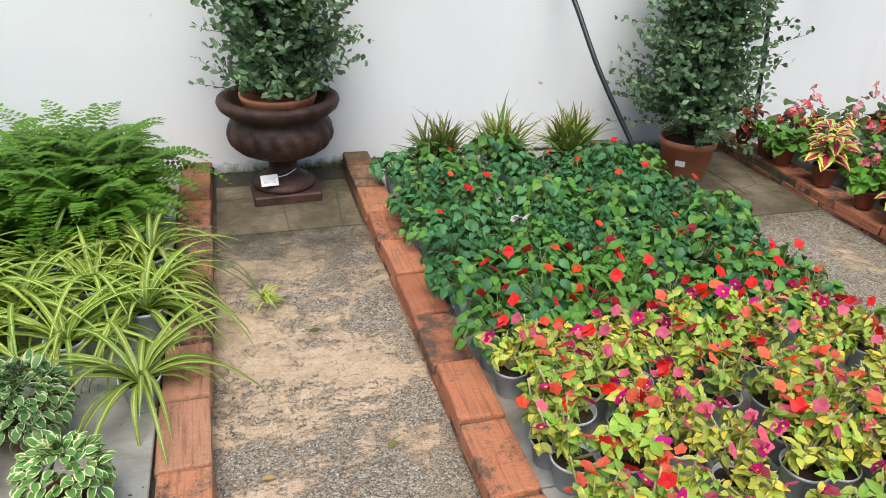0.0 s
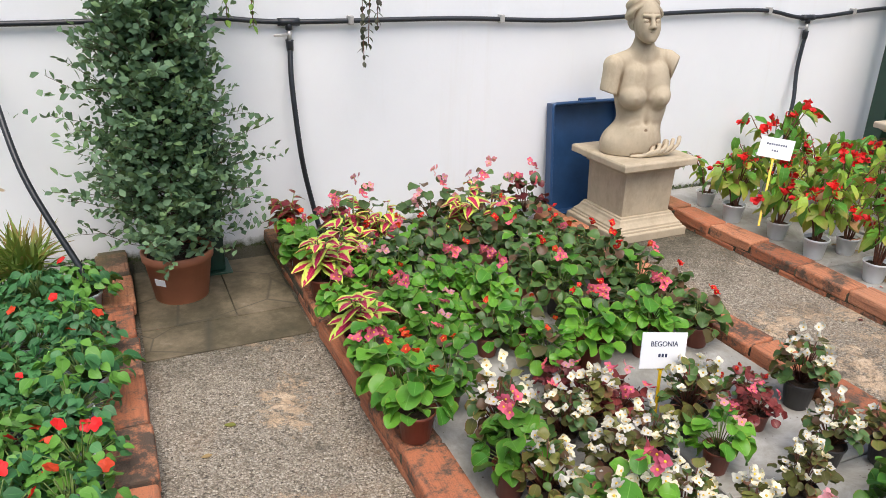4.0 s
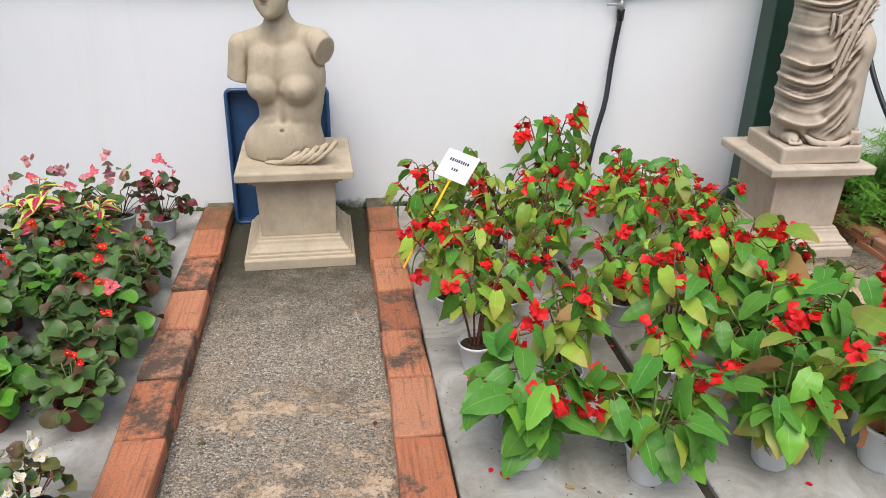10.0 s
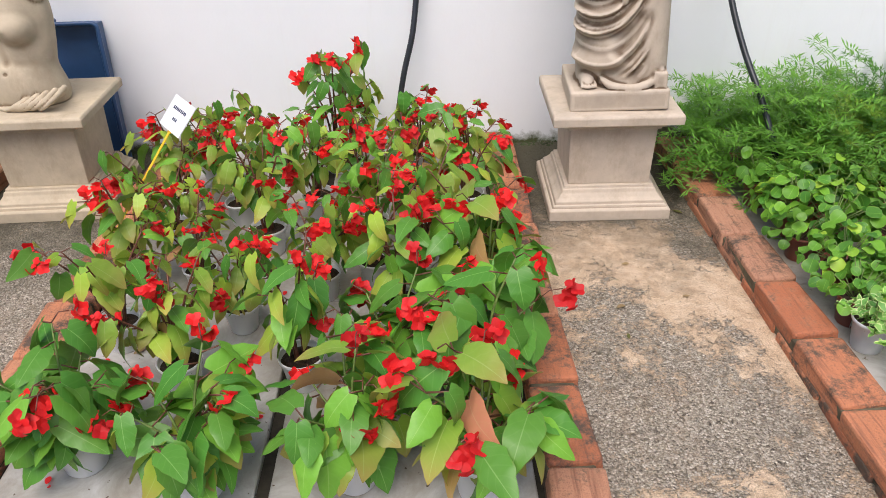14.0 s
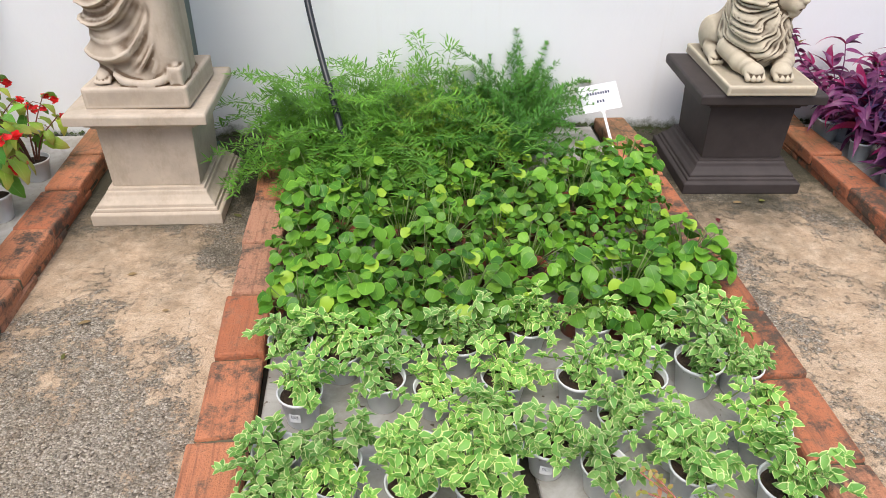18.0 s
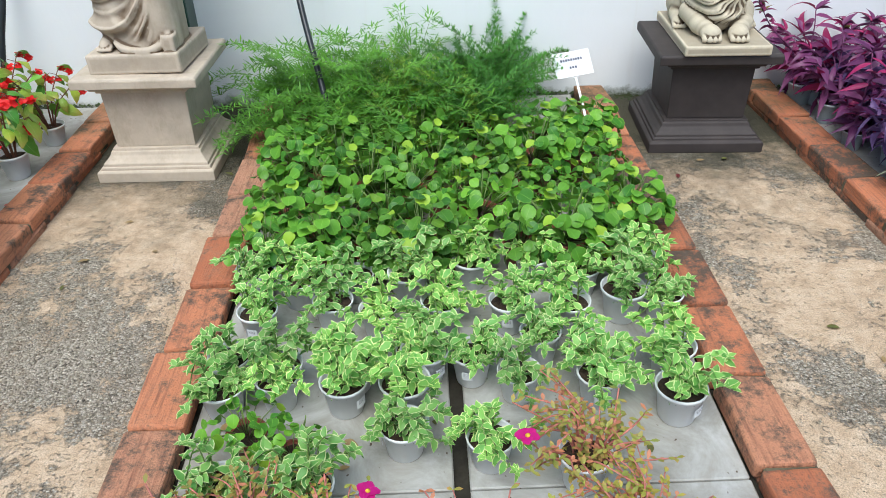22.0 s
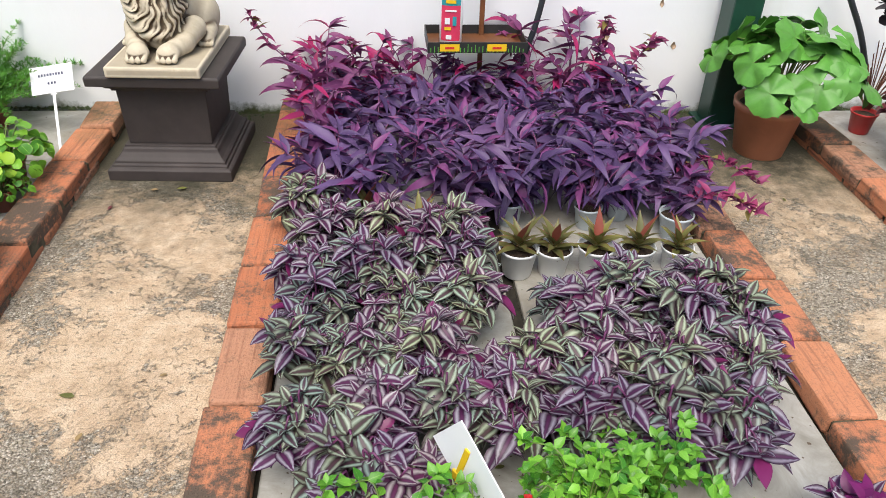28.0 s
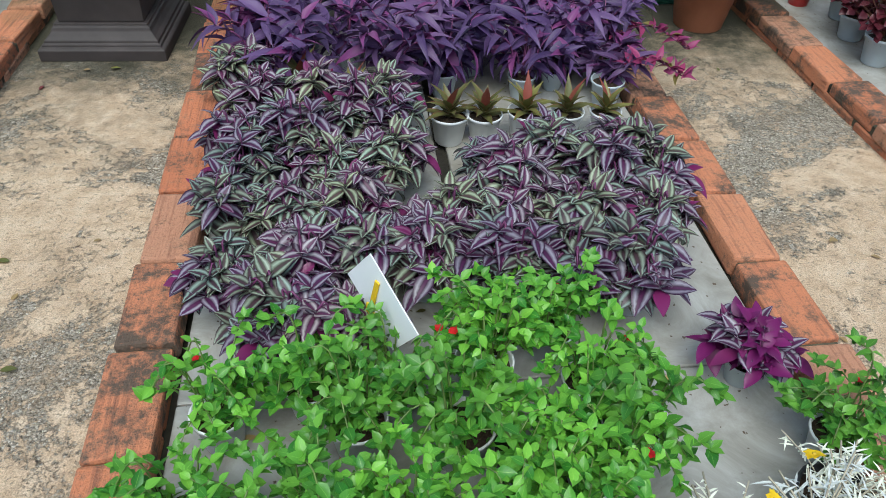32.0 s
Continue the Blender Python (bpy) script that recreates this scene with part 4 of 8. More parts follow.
def dragon_begonia(seed, tall, label, leafset, nf):
    """Cane begonia: bare reddish canes, hanging wing leaves and drooping red trusses."""
    rng = random.Random(seed)
    th, z = potted("potted_cane_begonia", label, "potted plant", "white", M_WHITEPOT, 1.12, "cane begonias")
    stalks = Geo()
    red = bloom("red truss", P_RED, 4, 0.018, None, 0.5, 6, 0.026, "round", 3, 0.6)
    for k in range(7 if tall else 8):
        a = k * 6.283 / 6 + rng.gauss(0, 0.4)
        out = rng.uniform(0.05, 0.15) if tall else rng.uniform(0.04, 0.12)
        h = rng.uniform(0.16, 0.36) if tall else rng.uniform(0.10, 0.23)
        pts = curve_points([(0.012 * math.cos(a), 0.012 * math.sin(a), z - 0.01), (out * 0.4 * math.cos(a), out * 0.4 * math.sin(a), z + h * 0.55), (out * math.cos(a), out * math.sin(a), z + h)], 6)
        st = tube(pts, 0.0046 if tall else 0.004, 6, None, 0.45)
        first = int(len(pts) * (0.42 if tall else 0.25))
        for q in range(6 if tall else 8):
            p = pts[min(len(pts) - 1, first + int((len(pts) - first) * q / (5.0 if tall else 7.0)))]
            az = a + (1.0 if q % 2 else -1.0) + rng.gauss(0, 0.7)
            stalk = p + Vector((math.cos(az), math.sin(az), 0.35)) * rng.uniform(0.012, 0.04)
            tube([tuple(p), tuple(stalk)], 0.0017, 4, stalks)
            s = rng.uniform(0.6, 1.08) if tall else rng.uniform(0.62, 1.0)
            place("leaf", (DRAGON_TALL if tall else DRAGON)[rng.choice(leafset)], th, aim(stalk, az, rng.uniform(-1.25, 0.05) if tall else rng.uniform(-1.2, 0.25), rng.gauss(0, 0.5)) @ Matrix.Diagonal((s, s, s, 1)))
        if k < nf:
            p = pts[-1]
            az = a + rng.gauss(0, 0.8)
            tip = p + Vector((math.cos(az) * rng.uniform(0.02, 0.06), math.sin(az) * rng.uniform(0.02, 0.06), rng.uniform(-0.02, 0.035)))
            tube([tuple(p), tuple((p + tip) / 2 + Vector((0, 0, 0.012))), tuple(tip)], 0.0013, 4, stalks)
            place("flower", red, th, Matrix.Translation(tip) @ Euler((rng.gauss(0, 0.5), rng.gauss(0, 0.5), rng.uniform(0, 6))).to_matrix().to_4x4())
        geo_part("cane", st, M_REDSTEM if tall else M_STEM, th)
    fine_part("stalk_growth", stalks, M_REDSTEM, th)
    return th


def coleus(seed, mat, label, pot=("brown", M_BROWNPOT), h=0.20):
    rng = random.Random(seed)
    th, z = potted("potted_coleus", label, "potted plant", *pot, group="coleus")
    me = [big_leaf_mesh(20 + seed * 3 + i, mat, 0.092, 0.050, "ovate", 6, 0.6) for i in range(2)]
    st = Geo()
    for k in range(5):
        a = k * 1.257 + rng.gauss(0, 0.3)
        out, hh = rng.uniform(0.02, 0.06), h * rng.uniform(0.6, 1.0)
        tip = Vector((out * math.cos(a), out * math.sin(a), z + hh))
        tube([(0, 0, z - 0.01), tuple(tip * 0.5 + Vector((0, 0, z * 0.5))), tuple(tip)], 0.003, 5, st, 0.7)
        for q in range(6):
            w = 0.35 + 0.65 * q / 5
            p = Vector((tip.x * w, tip.y * w, z + hh * w))
            s = 1.2 - 0.5 * (q / 5) ** 2
            place("leaf", rng.choice(me), th, aim(p, q * 1.571 + a + rng.gauss(0, 0.2), rng.uniform(-0.35, 0.25) + 0.3 * q / 5, rng.gauss(0, 0.15)) @ Matrix.Diagonal((s, s, s, 1)))
    fine_part("stem_growth", st, M_STEM, th)
    return th


def sword_fern(seed, n=72, length=0.46):
    rng = random.Random(seed)
    th, z = potted("sword_fern", "lush green sword fern with arching fronds in a bed", "fern", "brown", M_BROWNPOT, 1.35, "sword ferns")
    g, st = Geo(), Geo()
    for k in range(n):
        a, ln = rng.uniform(0, 6.283), length * rng.uniform(0.6, 1.1)
        e = rng.uniform(0.5, 1.45)
        pts = []
        for i in range(22):
            s = i / 21
            bend = e - 1.5 * s * s * rng.uniform(0.85, 1.0)
            prev = pts[-1] if pts else Vector((0.02 * math.cos(a), 0.02 * math.sin(a), z))
            d = Vector((math.cos(a) * math.cos(bend), math.sin(a) * math.cos(bend), math.sin(bend)))
            pts.append(prev + d * (ln / 21) if pts else prev)
        tube(pts[::3] + [pts[-1]], 0.0016, 3, st, 0.4)
        for i in range(3, 22):
            s = i / 21
            w = 0.040 * math.sin(math.pi * min(1.0, 0.18 + 0.82 * s)) ** 0.7 + 0.004
            for side in (-1, 1):
                leaf(g, aim(pts[i], a + side * 1.35, 0.25 + 0.2 * rng.random(), 0), w * 1.05, 0.023, "lance", 2, 0.1, 0.3, 0, 0, 0, rng)
    fine_part("stalk_growth", st, M_STEM, th)
    fine_part("frond_mass", g, L_FERN, th)
    return th


def spider_plant(seed, n=46, length=0.30, runners=0):
    rng = random.Random(seed)
    th, z = potted("spider_plant", "yellow-green striped spider plant with arching strap leaves", "spider plant", "grey", M_GREYPOT, 1.0, "spider plants")
    g, st = Geo(), Geo()

    def tuft(c, k, ln, wid):
        for _ in range(k):
            a, e, q = rng.uniform(0, 6.283), rng.uniform(0.3, 1.35), ln * rng.uniform(0.6, 1.15)
            leaf(g, aim(c + Vector((0.008 * math.cos(a), 0.008 * math.sin(a), 0)), a, e, rng.gauss(0, 0.2)), q, wid, "strap", 8, 0.5, rng.uniform(1.1, 2.1), 0, 0, 0, rng)
    tuft(Vector((0, 0, z)), n, length, 0.016)
    for r in range(runners):
        a = 0.15 * r - 0.1
        tip = Vector((0.33 * math.cos(a), 0.33 * math.sin(a), z - 0.02 - 0.05 * r))
        tube(curve_points([(0, 0, z), (0.12 * math.cos(a), 0.12 * math.sin(a), z + 0.10), (0.25 * math.cos(a), 0.25 * math.sin(a), z + 0.05), tuple(tip)], 6), 0.0015, 4, st)
        tuft(tip, 12, 0.075, 0.008)
    fine_part("foliage", g, L_SPIDER, th)
    if runners:
        geo_part("runner", st, M_STEM, th)
    return th


def stonecrop_ball(seed):
    rng = random.Random(seed)
    th, z = potted("variegated_plant", "round cream-edged variegated plant in a brown pot", "potted plant", "brown", M_BROWNPOT, 0.95, "variegated cushions")
    g, st = Geo(), Geo()
    for i in range(300):
        c = 2 * rng.random() ** 0.8 - 0.75
        c = max(-0.75, min(1, c))
        a, s = rng.uniform(0, 6.283), math.sqrt(max(0, 1 - c * c))
        d = Vector((s * math.cos(a), s * math.sin(a), c))
        p = Vector((0, 0, z + 0.055)) + d * 0.078 * rng.uniform(0.75, 1.0)
        leaf(g, aim(p, a + rng.gauss(0, 0.6), math.asin(c) - 0.5 + rng.gauss(0, 0.35), rng.gauss(0, 0.3)), 0.026 * rng.uniform(0.8, 1.15), 0.019, "round", 4, 0.3, 0.4, 0.2, 0, 0.15, rng)
    tube([(0, 0, z - 0.01), (0, 0, z + 0.06)], 0.006, 6, st)
    fine_part("foliage", g, L_PEP, th)
    geo_part("stem", st, M_STEM, th)
    return th


def sedge(seed):
    rng = random.Random(seed)
    th, z = potted("sedge_tuft", "green sedge tuft with reddish blade tips", "ornamental grass", "black", M_BLACKPOT, 1.2, "sedge tufts")
    g = Geo()
    for k in range(190):
        a, e = rng.uniform(0, 6.283), rng.uniform(0.45, 1.5)
        leaf(g, aim(Vector((0.03 * rng.gauss(0, 1), 0.03 * rng.gauss(0, 1), z - 0.01)), a, e, rng.gauss(0, 0.4)), rng.uniform(0.10, 0.20) + 0.15 * max(0, e - 0.7) * rng.random(), 0.015, "strap", 6, 0.4, rng.uniform(0.2, 1.2), 0, 0, 0, rng)
    fine_part("blade_tuft", g, L_GRASS, th)
    return th


def tall_shrub(seed, h=1.05, r=0.26):
    """A clipped column of small grey-green leaves on twigs."""
    rng = random.Random(seed)
    g, st = Geo(), Geo()
    tube([(0, 0, -0.03), (0.01, 0, h * 0.5), (0, 0.01, h)], 0.012, 7, st, 0.3)
    for k in range(900):
        s = rng.random() ** 0.9
        z = 0.02 + h * s
        a = rng.uniform(0, 6.283)
        reach = r * (1.0 - 0.55 * s ** 1.6) * (0.78 + 0.16 * math.sin(3 * a + 9 * s) + 0.12 * math.sin(5 * a - 17 * s)) * rng.uniform(0.5, 1.1) * (1.35 if k % 11 == 0 else 1.0)
        tip = Vector((reach * math.cos(a), reach * math.sin(a), z + rng.uniform(0.0, 0.13)))
        mid = Vector((0.5 * tip.x, 0.5 * tip.y, z + 0.015))
        pts = [Vector((0, 0, z - 0.03)), mid, tip]
        if k % 2 == 0:
            tube(pts, 0.0020, 3, st, 0.4)
        for q in range(13):
            w = 0.34 + 0.70 * q / 12
            p = (mid * (1 - (w - 0.5) * 2) + tip * (w - 0.5) * 2) if w > 0.5 else (pts[0] * (1 - 2 * w) + mid * 2 * w)
            leaf(g, aim(p, a + (1.0 if q % 2 else -1.0) + rng.gauss(0, 0.5), rng.uniform(-0.5, 1.3), rng.gauss(0, 0.9)), 0.034 * rng.uniform(0.7, 1.25), 0.023, "spoon", 3, 0.25, 0.2, 0, 0, 0, rng)
    return g, st


def asparagus_fern(seed, plume=False, mat=None):
    """Arching wiry stems: open two-ranked sprays of flat needles, or soft dense plumes."""
    rng = random.Random(seed)
    th, z = potted("asparagus_fern", "feathery dark green plumed asparagus fern" if plume else "arching bright green asparagus fern", "asparagus fern", "brown", M_BROWNPOT, 1.1, "asparagus ferns")
    g, st = Geo(), Geo()
    for k in range(46 if plume else 25):
        a, ln, e = rng.uniform(0, 6.283), rng.uniform(0.16, 0.33) if plume else rng.uniform(0.16, 0.44), rng.uniform(0.3, 1.45)
        p = Vector((0.02 * math.cos(a), 0.02 * math.sin(a), z))
        pts = [p]
        for i in range(13):
            b = e - (0.9 if plume else 1.5) * (i / 13) ** 1.6
            p = p + Vector((math.cos(a) * math.cos(b), math.sin(a) * math.cos(b), math.sin(b))) * (ln / 13)
            pts.append(p)
        tube(pts[::3] + [pts[-1]], 0.0013, 3, st, 0.5)
        for i in range(2, 14):
            if plume:
                for q in range(13):
                    leaf(g, aim(pts[i], a + rng.uniform(-2.0, 2.0), rng.uniform(-0.2, 1.1), 0), 0.042 * (1.2 - i / 16) * rng.uniform(0.5, 1.1), 0.0040, "lance", 2, 0.0, 0.2, 0, 0, 0, rng)
                continue
            for side in (-1, 1):
                az, up = a + side * rng.uniform(0.7, 1.2), rng.uniform(-0.15, 0.35)
                d = Vector((math.cos(az) * math.cos(up), math.sin(az) * math.cos(up), math.sin(up)))
                reach = 0.055 * (1.25 - i / 16) * rng.uniform(0.6, 1.1)
                for q in range(5):
                    leaf(g, aim(pts[i] + d * (reach * (q + 0.5) / 5), az + (0.75 if q % 2 else -0.75) + rng.gauss(0, 0.25), up + rng.gauss(0.1, 0.3), 0), rng.uniform(0.026, 0.048), 0.0072, "lance", 2, 0.0, 0.15, 0, 0, 0, rng)
    fine_part("stalk_growth", st, M_STEM, th)
    fine_part("foliage", g, mat or L_ASP, th)
    return th


def swedish_ivy(seed, leaves=92, big=1.0):
    rng = random.Random(seed)
    th, z = potted("swedish_ivy", "green swedish ivy with round scalloped leaves in a pot", "potted plant", "brown", M_BROWNPOT, 1.0, "swedish ivy pots")
    g, st = Geo(), Geo()
    dome(g, st, rng, leaves, 0.105, 0.130, z + 0.005, 0.034 * big, 0.034 * big, "round", 1.0, 0.75, (-0.7, 0.7), 6, 0.16, 0.35, 0.0016, 1, 0.2, 0.22, 0, 0.8)
    fine_part("stem_growth", st, M_STEM, th)
    fine_part("foliage", g, L_PLEC, th)
    return th


def creeper(seed, mat, name, label, category, group, pot, sprigs=13, size=0.026, reach=0.12, up=0.06, flowers=(), nf=0, width=0.62, tag=False, stem=None):
    """A trailing small-leaved plant: leafy sprigs that spill over the pot's rim."""
    rng = random.Random(seed)
    th, z = potted(name, label, category, *pot, group=group, tag=tag)
    g, st = Geo(), Geo()
    tips = []
    for k in range(sprigs):
        a, out, h = rng.uniform(0, 6.283), reach * rng.uniform(0.35, 1.1), up * rng.uniform(0.2, 1.3)
        pts = curve_points([(0.02 * math.cos(a), 0.02 * math.sin(a), z), (out * 0.5 * math.cos(a), out * 0.5 * math.sin(a), z + h), (out * math.cos(a + 0.3), out * math.sin(a + 0.3), z + h * rng.uniform(0.1, 1.1))], 4)
        tube(pts, 0.0019, 4, st, 0.7)
        for i, p in enumerate(pts):
            for side in (-1, 1):
                s = size * rng.uniform(0.7, 1.15)
                leaf(g, aim(p, a + side * (1.2 if i % 2 else 0.3) + (0 if i % 2 else (1.57 * (side + 1))) + rng.gauss(0, 0.3), rng.uniform(-0.6, 1.0), rng.gauss(0, 0.5)), s, s * width, "ovate", 3, 0.35, 0.5, 0, 0, 0, rng)
        for q in range(5):
            s = size * rng.uniform(0.6, 1.0)
            leaf(g, aim(pts[-1], q * 1.257, rng.uniform(0.2, 0.8), 0), s, s * width, "ovate", 3, 0.3, 0.3, 0, 0, 0, rng)
        tips.append(pts[-1])
    for i in range(nf):
        p = rng.choice(tips)
        place("flower", rng.choice(flowers), th, Matrix.Translation(p + Vector((0, 0, 0.012))) @ Euler((rng.gauss(0.2, 0.3), rng.gauss(0, 0.3), rng.uniform(0, 6))).to_matrix().to_4x4())
    fine_part("stem_growth", st, stem or M_STEM, th)
    fine_part("foliage", g, mat, th)
    return th


def purslane(seed, flowers, nf, dry=0.4):
    rng = random.Random(seed)
    th, z = potted("potted_purslane", "leggy moss rose with reddish stems and few leaves", "potted plant", "white", M_WHITEPOT, 0.92, "moss roses")
    g, st = Geo(), Geo()
    tips = []
    for k in range(46):
        a, out = rng.uniform(0, 6.283), rng.uniform(0.03, 0.17)
        pts = curve_points([(0.02 * math.cos(a), 0.02 * math.sin(a), z), (out * 0.5 * math.cos(a), out * 0.5 * math.sin(a), z + rng.uniform(-0.005, 0.06)), (out * math.cos(a + 0.4), out * math.sin(a + 0.4), z + rng.uniform(-0.02, 0.09))], 5)
        tube(pts, 0.0024, 4, st, 0.6)
        for p in pts[4:]:
            for q in range(2):
                leaf(g, aim(p, rng.uniform(0, 6.28), rng.uniform(-0.3, 0.9), 0), rng.uniform(0.010, 0.02), 0.008, "spoon", 3, 0.2, 0.2, 0, 0, 0, rng)
        tips.append(pts[-1])
    for i in range(nf):
        place("flower", rng.choice(flowers), th, Matrix.Translation(tips[i] + Vector((0, 0, 0.01))) @ Euler((rng.gauss(0.3, 0.3), rng.gauss(0, 0.3), 0)).to_matrix().to_4x4())
    fine_part("stem_growth", st, M_PURSTEM, th)
    fine_part("foliage", g, L_PORT, th)
    return th


M_PURSTEM = plain("reddish purslane stem", (0.52, 0.18, 0.14), 0.5, 0, 0.25, 60)
M_PURPSTEM = plain("purple stem", (0.16, 0.04, 0.12), 0.5, 0, 0.25, 60)


def purple_heart(seed, tall=1.0, mat=None):
    rng = random.Random(seed)
    th, z = potted("purple_heart", "deep purple trailing plant with pointed leaves", "potted plant", "grey", M_GREYPOT, 1.0, "purple heart pots")
    g, st = Geo(), Geo()
    lil = bloom("lilac", P_LILAC, 3, 0.011, M_POLLEN, 0.3, 1, 0, "round", 8)
    for k in range(9):
        a, out, h = rng.uniform(0, 6.283), rng.uniform(0.03, 0.15), tall * rng.uniform(0.07, 0.24)
        pts = curve_points([(0.02 * math.cos(a), 0.02 * math.sin(a), z), (out * 0.45 * math.cos(a), out * 0.45 * math.sin(a), z + h * 0.7), (out * math.cos(a + 0.2), out * math.sin(a + 0.2), z + h)], 4)
        tube(pts, 0.0034, 5, st, 0.7)
        for i, p in enumerate(pts[1:]):
            s = rng.uniform(0.085, 0.165)
            leaf(g, aim(p, a + (1.3 if i % 2 else -1.3) + rng.gauss(0, 0.6), rng.uniform(-0.45, 0.9), rng.gauss(0, 0.5)), s, rng.uniform(0.024, 0.036), "lance", 6, 0.45, rng.uniform(0.3, 1.5), 0, 0, 0, rng)
        for q in range(3):
            leaf(g, aim(pts[-1], a + rng.uniform(-1.5, 1.5), rng.uniform(0.0, 0.9), rng.gauss(0, 0.5)), 0.085, 0.028, "lance", 5, 0.6, 0.5, 0, 0, 0, rng)
        if k < 1:
            place("flower", lil, th, Matrix.Translation(pts[-1] + Vector((0, 0, 0.012))))
    fine_part("stem_growth", st, M_PURPSTEM, th)
    fine_part("foliage", g, mat or L_PURPLE, th)
    return th


def boat_lily(seed):
    rng = random.Random(seed)
    th, z = potted("boat_lily", "small boat lily rosette in a torn white pot", "potted plant", "white", M_WHITEPOT, 1.0, "boat lily pots")
    g = Geo()
    for k in range(16):
        a = k * 2.4
        leaf(g, aim(Vector((0, 0, z + 0.002 * k)), a, 0.25 + 0.065 * k, 0), 0.095 * rng.uniform(0.8, 1.1), 0.026, "lance", 5, 0.4, rng.uniform(0.1, 0.7), 0, 0, 0, rng)
    fine_part("foliage", g, L_RHOEO, th)
    return th


def zebrina(seed, mat=None):
    rng = random.Random(seed)
    th, z = potted("wandering_dude", "silver and purple striped trailing plant in a pot", "potted plant", "grey", M_GREYPOT, 0.72, "striped trailing plants")
    g, st = Geo(), Geo()
    for k in range(18):
        a, out = k * 2.4 + rng.gauss(0, 0.2), 0.010 + 0.064 * math.sqrt((k + 0.5) / 18)
        h = 0.118 * math.sqrt(max(0.0, 1.0 - (out / 0.082) ** 2)) * rng.uniform(0.6, 1.15)
        pts = curve_points([(0.02 * math.cos(a), 0.02 * math.sin(a), z), (out * 0.5 * math.cos(a), out * 0.5 * math.sin(a), z + h + 0.015), (out * math.cos(a), out * math.sin(a), z + h - 0.12 * max(0, out - 0.07))], 3)
        tube(pts, 0.0026, 4, st, 0.8)
        tone = rng.choice((0, 0, 1, 1, 2)) if not mat else rng.randrange(2)
        for q in range(7):
            w = q / 6
            s = rng.uniform(0.052, 0.078) * (0.6 + 0.4 * w)
            leaf(g, aim(pts[-1] - Vector((0, 0, 0.012 * w)), a + q * 2.4 + rng.gauss(0, 0.2), 0.85 - 1.25 * w + rng.gauss(0, 0.15), rng.gauss(0, 0.25)), s, s * 0.52, "ovate", 6, 0.34, rng.uniform(0.2, 0.9), 0, tone, 0, rng)
        for i, p in enumerate(pts[1:3]):
            s = rng.uniform(0.042, 0.062)
            leaf(g, aim(p, a + (1.1 if i % 2 else -1.1) + rng.gauss(0, 0.6), rng.uniform(-0.6, 0.75), rng.gauss(0, 0.45)), s, s * 0.50, "ovate", 5, 0.4, rng.uniform(0.2, 1.0), 0, tone, 0, rng)
    fine_part("stem_growth", st, M_PURPSTEM, th)
    fine_part("foliage", g, mat or [L_ZEB, L_ZEBG, L_ZEBO], th)
    return th


def silver_bush(seed, nf=1):
    rng = random.Random(seed)
    th, z = potted("silver_daisy", "silver-leaved daisy plant in a dark pot", "potted plant", "black", M_BLACKPOT, 1.15, "silver daisies")
    g, st = Geo(), Geo()
    daisy = bloom("daisy", P_YELLOW, 12, 0.016, M_POLLEN, 0.15, 1, 0, "lance", 9)
    for k in range(26):
        a, out, h = rng.uniform(0, 6.283), rng.uniform(0.02, 0.125), rng.uniform(0.03, 0.10)
        tip = Vector((out * math.cos(a), out * math.sin(a), z + h))
        tube([(0.01 * math.cos(a), 0.01 * math.sin(a), z), tuple(tip * 0.55 + Vector((0, 0, z * 0.45 + 0.01))), tuple(tip)], 0.0016, 4, st)
        for q in range(11):
            w = 0.45 + 0.55 * q / 12
            p = Vector((tip.x * w, tip.y * w, z + h * w))
            leaf(g, aim(p, rng.uniform(0, 6.28), rng.uniform(-0.1, 1.1), 0), rng.uniform(0.018, 0.034), 0.0040, "strap", 3, 0.3, 0.5, 0, 0, 0, rng)
    for i in range(nf):
        place("flower", daisy, th, Matrix.Translation((0.07 * math.cos(2.4 * i), 0.07 * math.sin(2.4 * i), z + 0.115)) @ Euler((0.5, 0.2, 0)).to_matrix().to_4x4())
    fine_part("stem_growth", st, M_STRAWSTEM, th)
    fine_part("foliage", g, L_SILVER, th)
    return th


M_STRAWSTEM = plain("pale straw stem", (0.45, 0.40, 0.30), 0.8, 0, 0.2, 60)


# ---- planting, bed by bed ----
R = random.Random(21)
WHITE, GREY, BROWN, BLACK = ("white", M_WHITEPOT), ("grey", M_GREYPOT), ("brown", M_BROWNPOT), ("black", M_BLACKPOT)
B_RED, B_SCAR = bloom("b_red", P_RED, 5, 0.019), bloom("b_scarlet", P_SCARLET, 5, 0.019)
B_CRIM, B_MAG = bloom("b_crimson", P_CRIMSON, 5, 0.017), bloom("b_magenta", P_MAGENTA, 5, 0.020, M_POLLEN)
B_PNK = bloom("b_pink", P_PINK, 5, 0.019)
B_COR, B_WHITE = bloom("b_coral", P_CORAL, 5, 0.019), bloom("b_white", P_WHITE, 5, 0.020)
T_PINK, T_ROSE = bloom("t_pink", P_PINK, 4, 0.016, M_POLLEN, 0.4, 3, 0.016, "round", 5), bloom("t_rose", P_ROSE, 4, 0.016, M_POLLEN, 0.4, 3, 0.015, "round", 6)
T_RED, T_SCAR = bloom("t_red", P_RED, 4, 0.012, M_POLLEN, 0.4, 3, 0.013, "round", 7), bloom("t_scarlet", P_SCARLET, 4, 0.012, M_POLLEN, 0.4, 3, 0.013, "round", 8)
